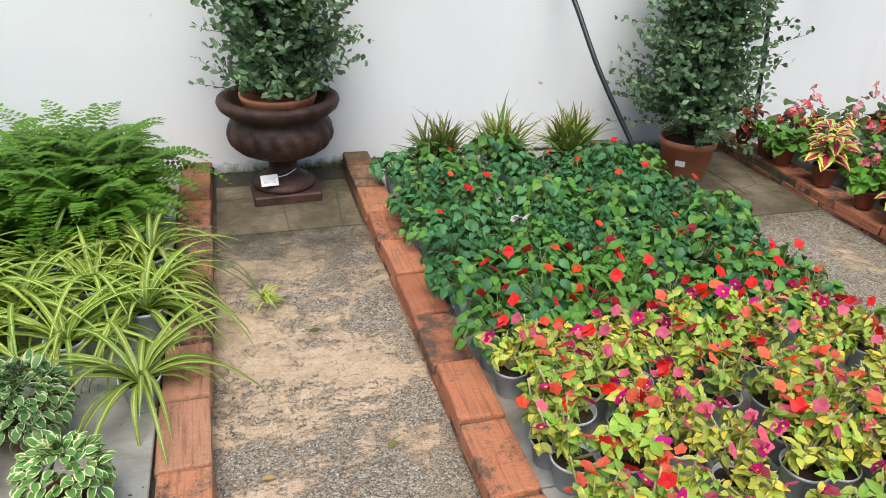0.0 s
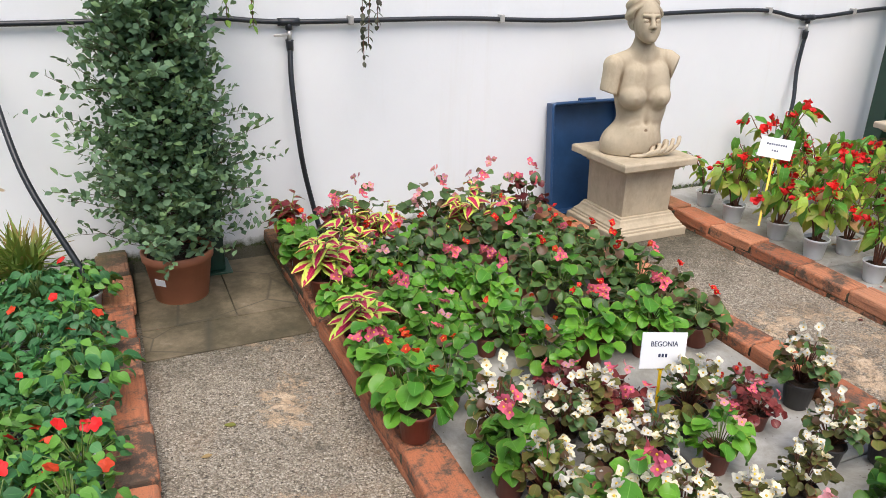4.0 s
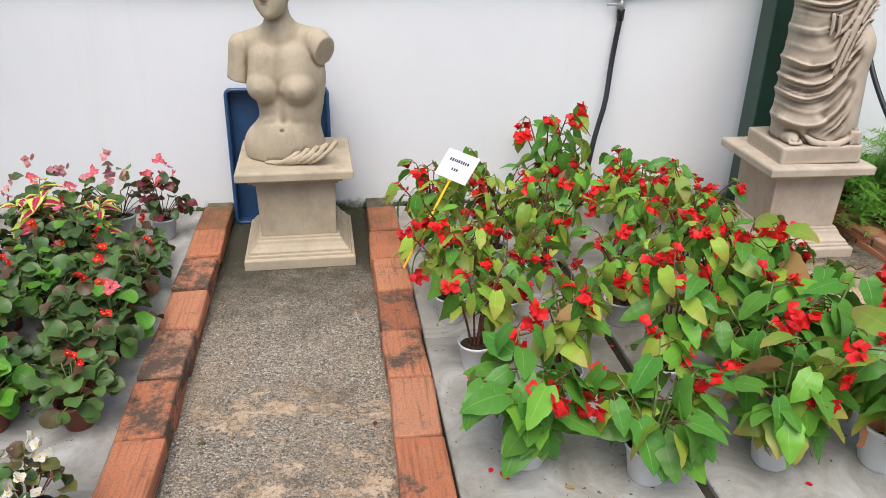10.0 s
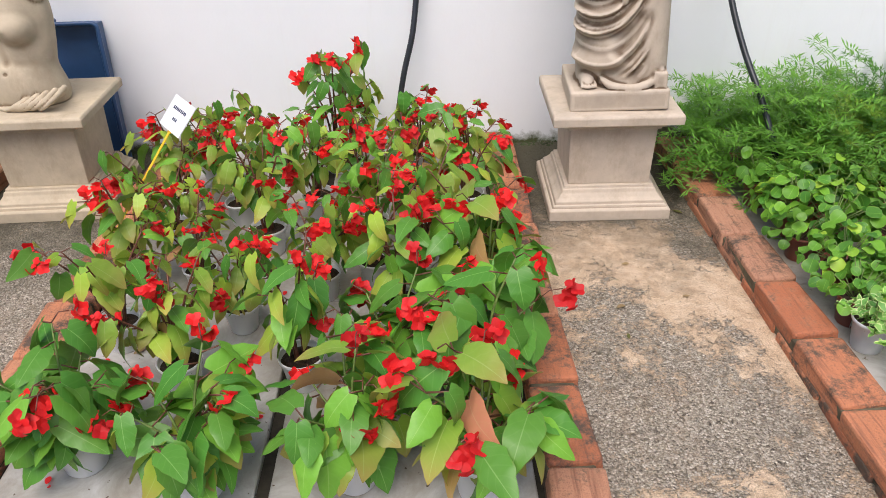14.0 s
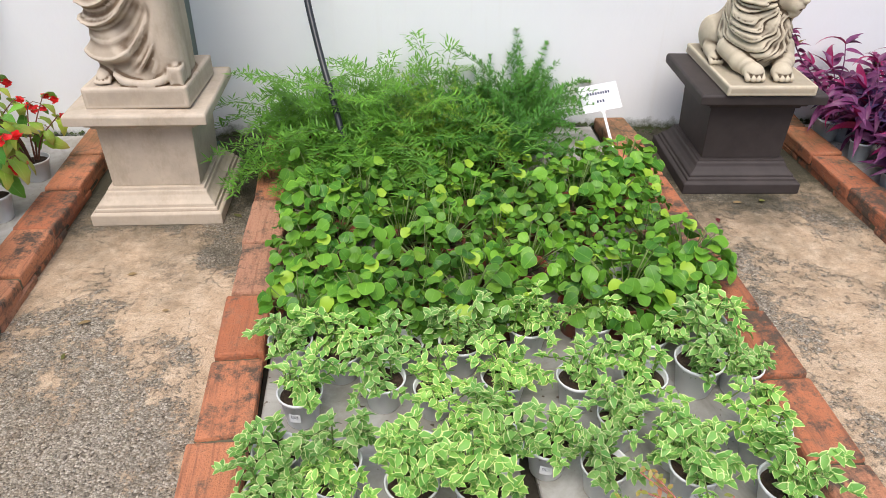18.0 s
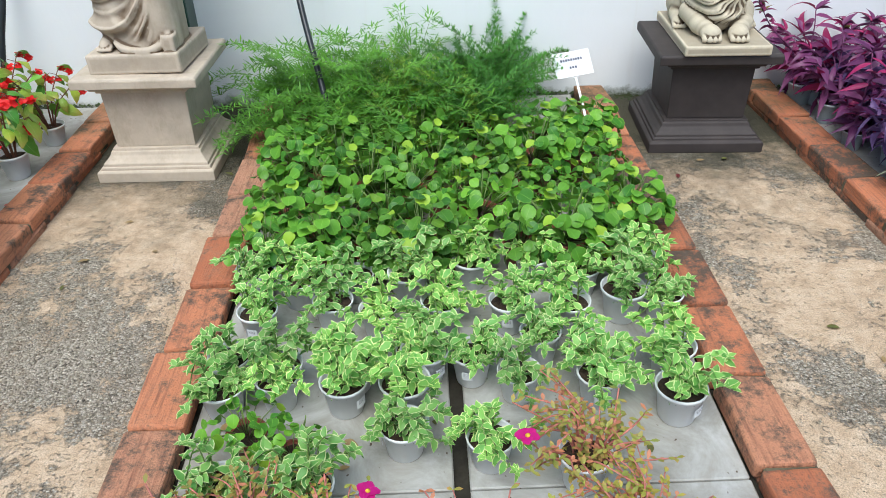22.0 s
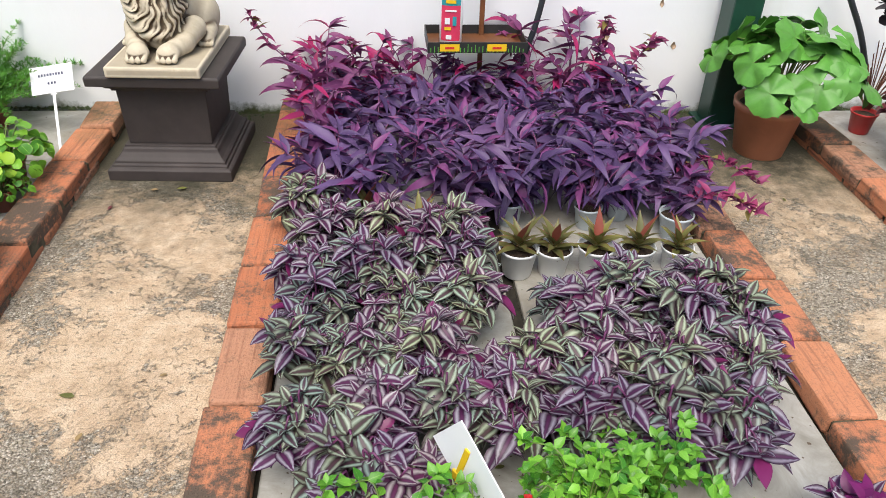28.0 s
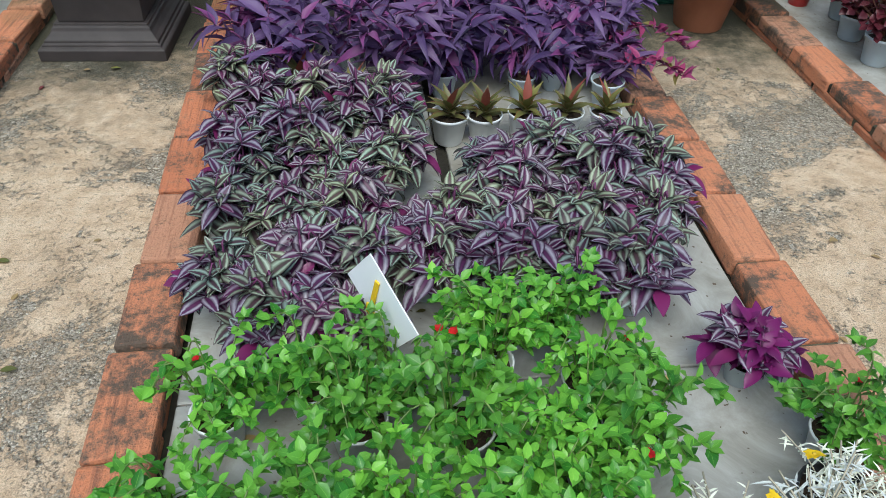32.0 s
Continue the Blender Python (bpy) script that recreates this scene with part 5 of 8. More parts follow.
T_WHITE = bloom("t_white", P_WHITE, 4, 0.0145, M_POLLEN, 0.45, 2, 0.018, "round", 9)

# bed of ferns and spider plants
scatter([sword_fern(1), sword_fern(2), sword_fern(3)], [(-0.62, 3.0), (-0.92, 2.98), (-1.25, 2.95), (-0.66, 2.74), (-1.0, 2.70), (-1.35, 2.70), (-0.52, 2.86), (-0.80, 2.56), (-0.52, 2.60), (-1.15, 2.5)], R, grow=(0.82, 1.05))
scatter([spider_plant(4), spider_plant(5), spider_plant(6, 40, 0.26)], [(-0.31, 1.68), (-0.66, 2.08), (-0.33, 2.34), (-0.32, 2.02), (-0.88, 2.28), (-0.92, 2.02), (-0.64, 2.36), (-1.15, 2.2), (-0.80, 1.88), (-0.52, 1.90), (-0.48, 2.18), (-0.46, 2.42), (-0.78, 2.14), (-1.05, 1.95)], R, grow=(1.0, 1.2))
sp = spider_plant(7, 30, 0.24, 3)
sp.matrix_basis = pose(-0.30, 2.18, SLAB_Z, 0, 0, -12)
scatter([stonecrop_ball(1), stonecrop_ball(2)], [(-0.42, 1.30), (-0.54, 1.56), (-0.66, 1.62), (-0.70, 1.42), (-0.85, 1.62), (-0.62, 1.15), (-0.95, 1.4), (-0.40, 1.05), (-0.85, 1.15)], R, grow=(0.95, 1.1))

# bed of busy lizzies
scatter([sedge(1), sedge(2), sedge(3)], [(0.85, 3.06, 0), (1.15, 3.07, 1), (1.49, 3.06, 2)], R, grow=(1.0, 1.05))
DARKIMP = "potted busy lizzie with dark green leaves and red flowers"
imps = [impatiens(11, [L_IMP], [B_RED], 0, GREY, 118, 0.108, 0.085, 0.040, DARKIMP), impatiens(12, [L_IMP, L_IMP2], [B_RED, B_CRIM], 1, GREY, 112, 0.105, 0.08, 0.039, DARKIMP),
        impatiens(13, [L_IMP, L_IMP], [B_SCAR], 1, BLACK, 118, 0.108, 0.09, 0.040, DARKIMP), impatiens(14, [L_IMP2, L_IMP], [B_CRIM], 0, GREY, 80, 0.10, 0.08, 0.042, DARKIMP, True)]
scatter(imps, grid(0.63, 1.70, 2.02, 2.93, 8, 7, R, 0.022), R, grow=(0.80, 1.22))
imps2 = [impatiens(15, [L_IMP2, L_IMP], [B_RED, B_SCAR], 3, GREY, 76, 0.10, 0.085, 0.044, DARKIMP, True), impatiens(16, [L_IMP2], [B_RED, B_MAG, B_CRIM], 2, BLACK, 70, 0.10, 0.085, 0.044, DARKIMP), impatiens(17, [L_IMP, L_IMP2], [B_SCAR, B_RED], 2, GREY, 74, 0.10, 0.09, 0.044, DARKIMP, True)]
scatter(imps2, grid(0.64, 1.69, 1.62, 1.93, 8, 3, R, 0.02, True, 0.05), R)
wh = impatiens(18, [L_IMP2], [B_WHITE], 3, GREY, 70, 0.10, 0.085, 0.042, "potted busy lizzie with green leaves and white flowers")
wh.matrix_basis = pose(0.93, 2.16, SLAB_Z + 0.01)
L_IMP3 = leaf_material("lime busy lizzie leaf", (0.38, 0.58, 0.10), (0.18, 0.38, 0.05), rib=(0.36, 0.54, 0.14), rough=0.45)
LEGGY = "leggy potted busy lizzie with yellowing leaves and bright flowers"
imps3 = [impatiens(19, [L_IMPY, L_IMPY, L_IMP3], [B_COR, B_RED, B_COR, B_MAG, B_PNK, B_PNK], 8, GREY, 0, 0.1, 0.1, 0.042, LEGGY, True, True), impatiens(20, [L_IMPY, L_IMP3], [B_COR, B_PNK, B_COR, B_SCAR], 8, GREY, 0, 0.1, 0.1, 0.042, LEGGY, False, True),
         impatiens(21, [L_IMPY], [B_MAG, B_PNK], 6, WHITE, 0, 0.1, 0.1, 0.042, LEGGY, True, True), impatiens(22, [L_IMPY, L_IMP3], [B_MAG, B_RED, B_COR, B_PNK], 7, GREY, 0, 0.1, 0.1, 0.044, LEGGY, False, True)]
scatter(imps3, grid(0.64, 1.69, 0.72, 1.53, 9, 7, R, 0.018, True, 0.03), R)

# bed of bedding begonias and coleus
GREENB = "potted begonia with shiny green leaves and pink flowers"
DARKB = "potted begonia with dark bronze leaves and small flowers"
WHITEB = "potted begonia with olive bronze leaves and white flowers"
green_b = [begonia(31, [L_BEG], [T_PINK, T_ROSE], 3, BROWN, GREENB, 50, 0.088, 0.115, 0.053), begonia(32, [L_BEG, L_BEG, L_BEGD], [T_SCAR, T_PINK], 2, BROWN, "potted begonia with shiny green leaves and red flowers", 50, 0.088, 0.115, 0.053), begonia(33, [L_BEG], [T_ROSE, T_PINK], 3, BROWN, GREENB, 52, 0.088, 0.12, 0.055)]
dark_b = [begonia(34, [L_BEGD], [T_RED], 2, BROWN, DARKB, 50, 0.082, 0.105, 0.048), begonia(35, [L_BEGD, L_BEGD, L_BEG], [T_PINK, T_SCAR], 2, BLACK, DARKB, 50, 0.082, 0.11, 0.050), begonia(36, [L_BEGD], [T_RED], 1, BROWN, DARKB, 52, 0.082, 0.105, 0.050)]
white_b = [begonia(37, [L_BRONZE], [T_WHITE], 19, BLACK, WHITEB, 70, 0.080, 0.13, 0.033, M_REDSTEM), begonia(38, [L_BRONZE, L_BEGD], [T_WHITE], 16, BLACK, WHITEB, 70, 0.080, 0.13, 0.034, M_REDSTEM)]
wine_b = [begonia(39, [L_WINE], [T_PINK, T_ROSE], 4, BROWN, "potted begonia with wine red leaves and pink flowers", 44, 0.095, 0.09, 0.042, M_REDSTEM), begonia(40, [L_WINE, L_BEGD], [T_RED], 3, BROWN, "potted begonia with wine red leaves and red flowers", 44, 0.095, 0.08, 0.046, M_REDSTEM)]
left = grid(2.68, 3.04, 1.82, 2.74, 3, 6, R, 0.018)
right = grid(3.27, 3.65, 1.98, 2.74, 3, 5, R, 0.018)
scatter(green_b, left[:13] + [(3.20, 1.84), (3.414, 1.83), (2.80, 1.10), (3.10, 0.90), (2.66, 1.40), (3.40, 0.88)], R)
scatter(green_b[:1], [(3.21, 1.27)], R, grow=(0.78, 0.8))
scatter(dark_b, left[13:] + right + [(3.63, 1.82), (3.31, 1.95)], R)
scatter(wine_b, [(3.08, 1.52), (3.355, 1.49), (3.526, 1.48), (3.455, 1.37), (2.96, 1.66), (2.80, 1.67), (3.04, 1.70)], R, grow=(0.74, 0.88))
scatter(white_b, grid(2.70, 3.02, 0.76, 1.50, 3, 5, R, 0.02) + [(3.245, 1.425), (3.66, 1.41), (3.50, 1.17), (3.30, 1.08), (3.66, 1.12), (3.25, 0.80), (3.55, 0.92), (3.66, 0.78)], R)
row = [begonia(41, [L_BEG], [T_PINK], 3, BROWN, "potted pink begonia standing on the brick kerb", 44, 0.070, 0.12, 0.050, None, True), begonia(42, [L_BEG], [T_SCAR], 4, BROWN, "potted orange-red begonia standing on the brick kerb", 40, 0.070, 0.12, 0.056, None, True)]
scatter(row, [(2.50, 2.82, 1), (2.50, 2.95, 0), (2.505, 2.30, 0), (2.505, 1.955, 0), (2.507, 1.80, 1), (2.507, 1.65, 1)], R, KERB_Z - 0.002)
scatter([coleus(1, L_COLEUS, "coleus with yellow leaves splashed dark red"), coleus(2, L_COLEUS, "coleus with yellow leaves splashed dark red")], [(2.505, 2.55), (2.505, 2.12)], R, KERB_Z - 0.002)
scatter([coleus(3, L_COLEUSD, "coleus with dark red leaves and green edges")], [(2.50, 3.13)], R, KERB_Z - 0.002)
scatter([coleus(4, L_COLEUS, "coleus with yellow leaves splashed dark red", GREY), coleus(5, L_COLEUS, "coleus with yellow leaves splashed dark red", GREY)], [(2.76, 2.98), (3.22, 2.86), (3.42, 2.88), (2.66, 2.72), (2.86, 2.9)], R)
pinkb = [begonia(43, [L_BEGD, L_WINE], [T_PINK], 6, GREY, "tall potted begonia with bronze leaves and pink flowers", 34, 0.10, 0.17, 0.05, M_REDSTEM), begonia(44, [L_BEGD], [T_PINK, T_ROSE], 5, GREY, "tall potted begonia with bronze leaves and pink flowers", 34, 0.11, 0.16, 0.05, M_REDSTEM)]
scatter(pinkb, [(3.16, 3.06), (3.30, 3.0), (3.46, 3.05), (3.63, 3.02), (2.80, 3.08), (2.66, 2.94)], R)

# bed of cane begonias
TALLB = "tall potted cane begonia with red flowers and bare brown canes"
LOWB = "bushy potted cane begonia with glossy green leaves and red flowers"
tall_b = [dragon_begonia(51, True, TALLB, [0, 1, 2, 3, 4, 5, 6, 7, 8, 9, 10, 5, 6, 7, 1, 2], 5), dragon_begonia(52, True, TALLB, [2, 3, 4, 5, 6, 7, 8, 9, 0, 1, 4, 5, 6, 11], 5), dragon_begonia(53, True, TALLB, [0, 1, 2, 4, 5, 6, 7, 9, 10, 3, 4, 5, 8, 12], 6), dragon_begonia(54, True, TALLB, [1, 2, 3, 0, 5, 6, 8, 7, 4], 6)]
low_b = [dragon_begonia(55, False, LOWB, [0, 1, 2, 3, 4], 5), dragon_begonia(56, False, LOWB, [0, 1, 2, 3, 4, 5], 5), dragon_begonia(57, False, LOWB, [1, 4, 5, 6, 3, 2, 7, 11], 5)]
scatter(low_b, [(4.76, 1.54, 0), (5.04, 1.45, 1), (5.37, 1.46, 2), (5.64, 1.42, 2), (5.66, 1.74, 0), (5.45, 1.72, 1), (5.70, 2.02, 2)], R, grow=(1.0, 1.12))
scatter(tall_b, [(4.68, 2.74), (4.71, 2.48), (4.68, 2.24), (4.71, 1.96), (5.22, 1.78), (4.92, 1.78), (5.02, 2.02), (5.03, 2.42), (5.23, 2.16), (5.36, 2.46), (5.54, 2.39), (5.46, 2.02), (5.68, 2.25), (4.86, 2.22), (4.90, 2.62), (5.16, 2.66), (5.0, 2.96), (5.26, 2.94), (5.50, 2.72), (5.52, 2.98), (5.68, 2.62), (4.72, 2.98), (5.38, 2.22), (5.70, 2.9)], R, grow=(0.90, 1.04))

# one tall centre plant and long purple shoots
cb = dragon_begonia(58, True, TALLB, [0, 1, 2, 3, 5, 6], 6)
cb.matrix_basis = pose(5.20, 3.02, SLAB_Z) @ Matrix.Diagonal((1.12, 1.12, 1.15, 1))

# bed of asparagus fern, swedish ivy, baby sun rose and moss rose
scatter([asparagus_fern(61), asparagus_fern(62)], [(6.66, 3.06), (6.84, 2.95), (7.0, 3.06), (6.68, 2.82), (6.92, 2.80), (7.12, 2.86), (6.78, 2.74), (7.0, 2.90)], R, grow=(0.9, 1.06))
scatter([asparagus_fern(63, True, L_ASPY)], [(7.16, 3.02), (7.26, 2.84), (7.08, 2.74)], R, grow=(0.9, 1.05))
scatter([asparagus_fern(60, True, L_ASPD), asparagus_fern(59, True, L_ASPD)], [(7.32, 3.08), (7.42, 2.90), (7.46, 3.08), (7.34, 2.78)], R, grow=(0.95, 1.15))
scatter([swedish_ivy(64), swedish_ivy(65), swedish_ivy(66, 44, 1.1)], grid(6.69, 7.74, 1.93, 2.60, 8, 5, R, 0.02), R, grow=(0.85, 1.15))
scatter([swedish_ivy(58, 46)], [(6.76, 1.27), (6.86, 1.22)], R, grow=(0.8, 0.88))
APTV = "cream-edged variegated baby sun rose in a pale pot"
apv = [creeper(67 + i, L_APTV, "variegated_sun_rose", APTV, "potted plant", "variegated sun roses", WHITE, 9 + i, 0.027, 0.10, 0.085, (bloom("sun", P_SCARLET, 8, 0.007, None, 0.3),), 0, 0.62, True) for i in range(4)]
scatter(apv, grid(6.68, 7.74, 1.50, 1.84, 8, 3, R, 0.016) + [(7.13, 1.49), (7.085, 1.39), (7.084, 1.27), (7.68, 1.34), (7.26, 1.23), (7.52, 1.40), (7.34, 1.42), (6.95, 1.40), (6.80, 1.42), (6.68, 1.40), (6.74, 1.13), (6.90, 1.12)], R, grow=(0.95, 1.08))
M_FL = bloom("moss_magenta", P_MAGENTA, 5, 0.021, M_POLLEN, 0.25)
M_FR, M_FW = bloom("moss_red", P_SCARLET, 5, 0.018, M_POLLEN, 0.25), bloom("moss_white", P_WHITE, 5, 0.016, M_POLLEN, 0.25)
scatter([purslane(71, [M_FL], 1), purslane(72, [M_FL], 2), purslane(73, [M_FR, M_FW], 2), purslane(74, [M_FR], 1)], [(7.44, 1.17, 0), (7.51, 1.03, 1), (7.17, 0.90, 2), (6.79, 1.03, 3), (6.68, 0.90, 2), (6.92, 0.98, 0), (6.97, 0.86, 3), (7.60, 0.87, 1), (7.36, 0.80, 3), (7.05, 0.76, 0), (6.76, 0.78, 3)], R)

# bed of purple heart, boat lilies, striped trailers, sun rose and silver daisies
scatter([purple_heart(81, 0.8), purple_heart(82, 0.9), purple_heart(83, 1.05)], grid(8.76, 9.78, 2.32, 3.0, 6, 5, R, 0.025) + [(9.82, 2.30), (9.84, 2.48), (9.85, 2.66)], R, grow=(0.85, 1.0))
scatter([purple_heart(84, 1.35, L_PURPLER), purple_heart(85, 1.5, L_PURPLER)], [(8.70, 3.08), (9.66, 3.08), (9.82, 3.02), (9.46, 3.1), (8.86, 3.06), (9.02, 3.1), (8.72, 2.86), (9.2, 3.08), (8.70, 2.62)], R, grow=(0.85, 0.95))
scatter([boat_lily(86), boat_lily(87)], [(9.29, 2.05), (9.39, 2.05), (9.51, 2.05), (9.63, 2.05), (9.745, 2.05), (8.87, 2.24), (9.02, 2.18)], R)
scatter([zebrina(88), zebrina(89), zebrina(90), zebrina(91), zebrina(94)], grid(8.73, 9.07, 1.62, 2.08, 3, 4, R, 0.02) + grid(9.37, 9.75, 1.52, 1.80, 3, 3, R, 0.02) + [(8.74, 1.40), (8.90, 1.42), (9.04, 1.46), (9.16, 1.42), (9.33, 1.38), (9.46, 1.36), (8.86, 1.27), (8.98, 1.22), (9.6, 1.34), (9.11, 1.79), (9.22, 1.53), (9.11, 1.96), (9.10, 2.10), (8.72, 2.22)], R, grow=(0.98, 1.14))
scatter([zebrina(92, [L_ZEB, L_MAGLEAF])], [(9.76, 1.12)], R, grow=(1.0, 1.0))
S_RED = bloom("sun_rose", P_RED, 9, 0.010, None, 0.3, 1, 0, "strap")
ap = [creeper(93 + i, L_APT, "baby_sun_rose", "glossy green baby sun rose with tiny red flowers", "potted plant", "baby sun roses", GREY if i % 2 else WHITE, 18 + i, 0.026, 0.125, 0.118, (S_RED,), 1, 0.64) for i in range(4)]
scatter(ap, grid(8.92, 9.48, 0.86, 1.11, 4, 3, R, 0.025) + [(8.76, 1.07), (8.73, 0.88), (9.39, 1.22), (9.27, 1.20), (9.84, 0.92), (8.80, 0.78), (8.94, 0.75), (9.08, 0.76), (9.20, 0.75), (9.32, 0.77)], R, grow=(0.92, 1.1))
scatter([silver_bush(97, 1), silver_bush(98, 0), silver_bush(99, 1)], [(9.38, 0.69, 1), (9.53, 0.71, 0), (9.68, 0.73, 2), (8.66, 0.68, 1), (9.82, 0.70, 1), (9.76, 0.80, 0)], R, grow=(0.95, 1.08))


def long_shoot(x, y, pts, seed):
    """One lanky purple shoot that leans out of its pot."""
    rng = random.Random(seed)
    th, z = potted("purple_heart", "purple trailing plant with one lanky leaning shoot", "potted plant", "grey", M_GREYPOT, 1.0, "purple heart pots")
    th.matrix_basis = pose(x, y, SLAB_Z)
    line = curve_points([(0, 0, z - 0.01)] + pts, 6)
    geo_part("shoot", tube(line, 0.0034, 6, None, 0.6), M_PURPSTEM, th)
    g = Geo()
    for i, p in enumerate(line[5:]):
        for q in range(2 if i < len(line) - 9 else 4):
            leaf(g, aim(p, rng.uniform(0, 6.28), rng.uniform(-0.2, 0.9), rng.gauss(0, 0.5)), rng.uniform(0.035, 0.062), 0.022, "lance", 5, 0.5, rng.uniform(0.2, 0.9), 0, 0, 0, rng)
    fine_part("foliage", g, L_LONGSHOOT, th)


L_LONGSHOOT = leaf_material("reddish purple leaf", (0.30, 0.035, 0.13), (0.16, 0.04, 0.12), rough=0.4, glow=0.2, under=(0.2, 0.16, 0.05))
long_shoot(8.70, 3.06, [(-0.06, 0.0, 0.20), (-0.18, 0.01, 0.32), (-0.25, 0.02, 0.43)], 1)
long_shoot(8.80, 3.08, [(0.0, 0.0, 0.18), (0.02, -0.01, 0.26), (0.0, -0.02, 0.34)], 2)
long_shoot(9.70, 3.08, [(0.03, 0.0, 0.22), (0.06, -0.01, 0.34), (0.05, -0.02, 0.42)], 3)
long_shoot(9.82, 2.40, [(0.05, -0.02, 0.16), (0.14, -0.06, 0.20), (0.24, -0.12, 0.15)], 5)
long_shoot(9.80, 2.22, [(0.05, -0.02, 0.15), (0.12, -0.05, 0.17), (0.20, -0.08, 0.13)], 6)
long_shoot(9.80, 3.04, [(0.05, 0.0, 0.20), (0.10, -0.01, 0.30), (0.14, -0.02, 0.36)], 4)


# ---- carved figures: solid shapes blended in a grid, then skinned ----
def skin(field, lo, hi, step):
    """A closed mesh on the zero level of a field over a box (surface nets)."""
    ax = [np.arange(a, b + step, step) for a, b in zip(lo, hi)]
    X, Y, Z = np.meshgrid(*ax, indexing="ij")
    D = field(X, Y, Z)
    D[0], D[-1], D[:, 0], D[:, -1], D[:, :, 0], D[:, :, -1] = (np.maximum(s, 0.2 * step) for s in (D[0], D[-1], D[:, 0], D[:, -1], D[:, :, 0], D[:, :, -1]))
    n = [s - 1 for s in D.shape]
    acc, cnt = np.zeros((*n, 3)), np.zeros(n)
    corner = lambda i, j, k: D[i:i + n[0], j:j + n[1], k:k + n[2]]
    for axis in range(3):
        for a in (0, 1):
            for b in (0, 1):
                c0 = [a, b]
                c0.insert(axis, 0)
                c1 = list(c0)
                c1[axis] = 1
                d0, d1 = corner(*c0), corner(*c1)
                cross = (d0 < 0) != (d1 < 0)
                t = np.where(cross, d0 / np.where(cross, d0 - d1, 1), 0)
                for q in range(3):
                    acc[..., q] += np.where(cross, c0[q] + (t if q == axis else 0), 0)
                cnt += cross
    mask = cnt > 0
    idx = -np.ones(n, dtype=np.int64)
    idx[mask] = np.arange(mask.sum())
    cells = np.argwhere(mask)
    verts = (cells + acc[mask] / cnt[mask][:, None]) * step + np.array(lo)
    faces = []
    for axis in range(3):
        o1, o2 = [q for q in range(3) if q != axis]
        sl0, sl1 = [slice(None)] * 3, [slice(None)] * 3
        sl0[axis], sl1[axis] = slice(0, -1), slice(1, None)
        a, b = D[tuple(sl0)] < 0, D[tuple(sl1)] < 0
        e = np.argwhere(a != b)
        e = e[(e[:, o1] > 0) & (e[:, o2] > 0) & (e[:, o1] < n[o1]) & (e[:, o2] < n[o2])]
        flip = a[tuple(e.T)] != (axis == 1)
        q = []
        for d1, d2 in ((0, 0), (1, 0), (1, 1), (0, 1)):
            c = e.copy()
            c[:, o1] -= d1
            c[:, o2] -= d2
            q.append(idx[tuple(c.T)])
        q = np.stack(q, 1)
        q[~flip] = q[~flip][:, ::-1]
        faces.append(q)
    return verts, np.concatenate(faces)


def ball(X, Y, Z, c, r):
    """Distance to an ellipsoid, near enough."""
    k = np.sqrt(((X - c[0]) / r[0]) ** 2 + ((Y - c[1]) / r[1]) ** 2 + ((Z - c[2]) / r[2]) ** 2)
    return (k - 1) * min(r)


def rod(X, Y, Z, a, b, ra, rb=None):
    rb = ra if rb is None else rb
    a, b = np.array(a), np.array(b)
    d = b - a
    t = np.clip(((X - a[0]) * d[0] + (Y - a[1]) * d[1] + (Z - a[2]) * d[2]) / (d @ d), 0, 1)
    return np.sqrt((X - a[0] - t * d[0]) ** 2 + (Y - a[1] - t * d[1]) ** 2 + (Z - a[2] - t * d[2]) ** 2) - (ra + (rb - ra) * t)


def melt(a, b, k=0.02):
    h = np.clip(0.5 + 0.5 * (b - a) / k, 0, 1)
    return b + (a - b) * h - k * h * (1 - h)


def carve(a, b, k=0.01):
    return -melt(-a, b, k)


def strand(X, Y, Z, d, pts, r0, r1, k=0.006):
    """Add a tapering lock along points, working only near it."""
    pts = [np.array(p) for p in pts]
    n = len(pts) - 1
    for i in range(n):
        a, b = r0 + (r1 - r0) * i / n, r0 + (r1 - r0) * (i + 1) / n
        lo, hi = np.minimum(pts[i], pts[i + 1]) - r0 - 0.02, np.maximum(pts[i], pts[i + 1]) + r0 + 0.02
        i0 = [np.searchsorted(g, v) for g, v in zip((X[:, 0, 0], Y[0, :, 0], Z[0, 0, :]), lo)]
        i1 = [np.searchsorted(g, v) + 1 for g, v in zip((X[:, 0, 0], Y[0, :, 0], Z[0, 0, :]), hi)]
        s = tuple(slice(p, q) for p, q in zip(i0, i1))
        if d[s].size:
            d[s] = melt(d[s], rod(X[s], Y[s], Z[s], pts[i], pts[i + 1], a, b), k)
    return d


def figure(name, label, category, field, lo, hi, step, mat, m):
    v, f = skin(field, lo, hi, step)
    me = bpy.data.meshes.new(name)
    me.from_pydata(v.tolist(), [], f.tolist())
    me.materials.append(mat)
    me.polygons.foreach_set("use_smooth", [True] * len(me.polygons))
    me.update()
    ob = new(name, me)
    ob.matrix_basis = m
    sm = ob.modifiers.new("soften", "SMOOTH")
    sm.factor, sm.iterations = 0.4, 1
    return tagged(ob, label, category)


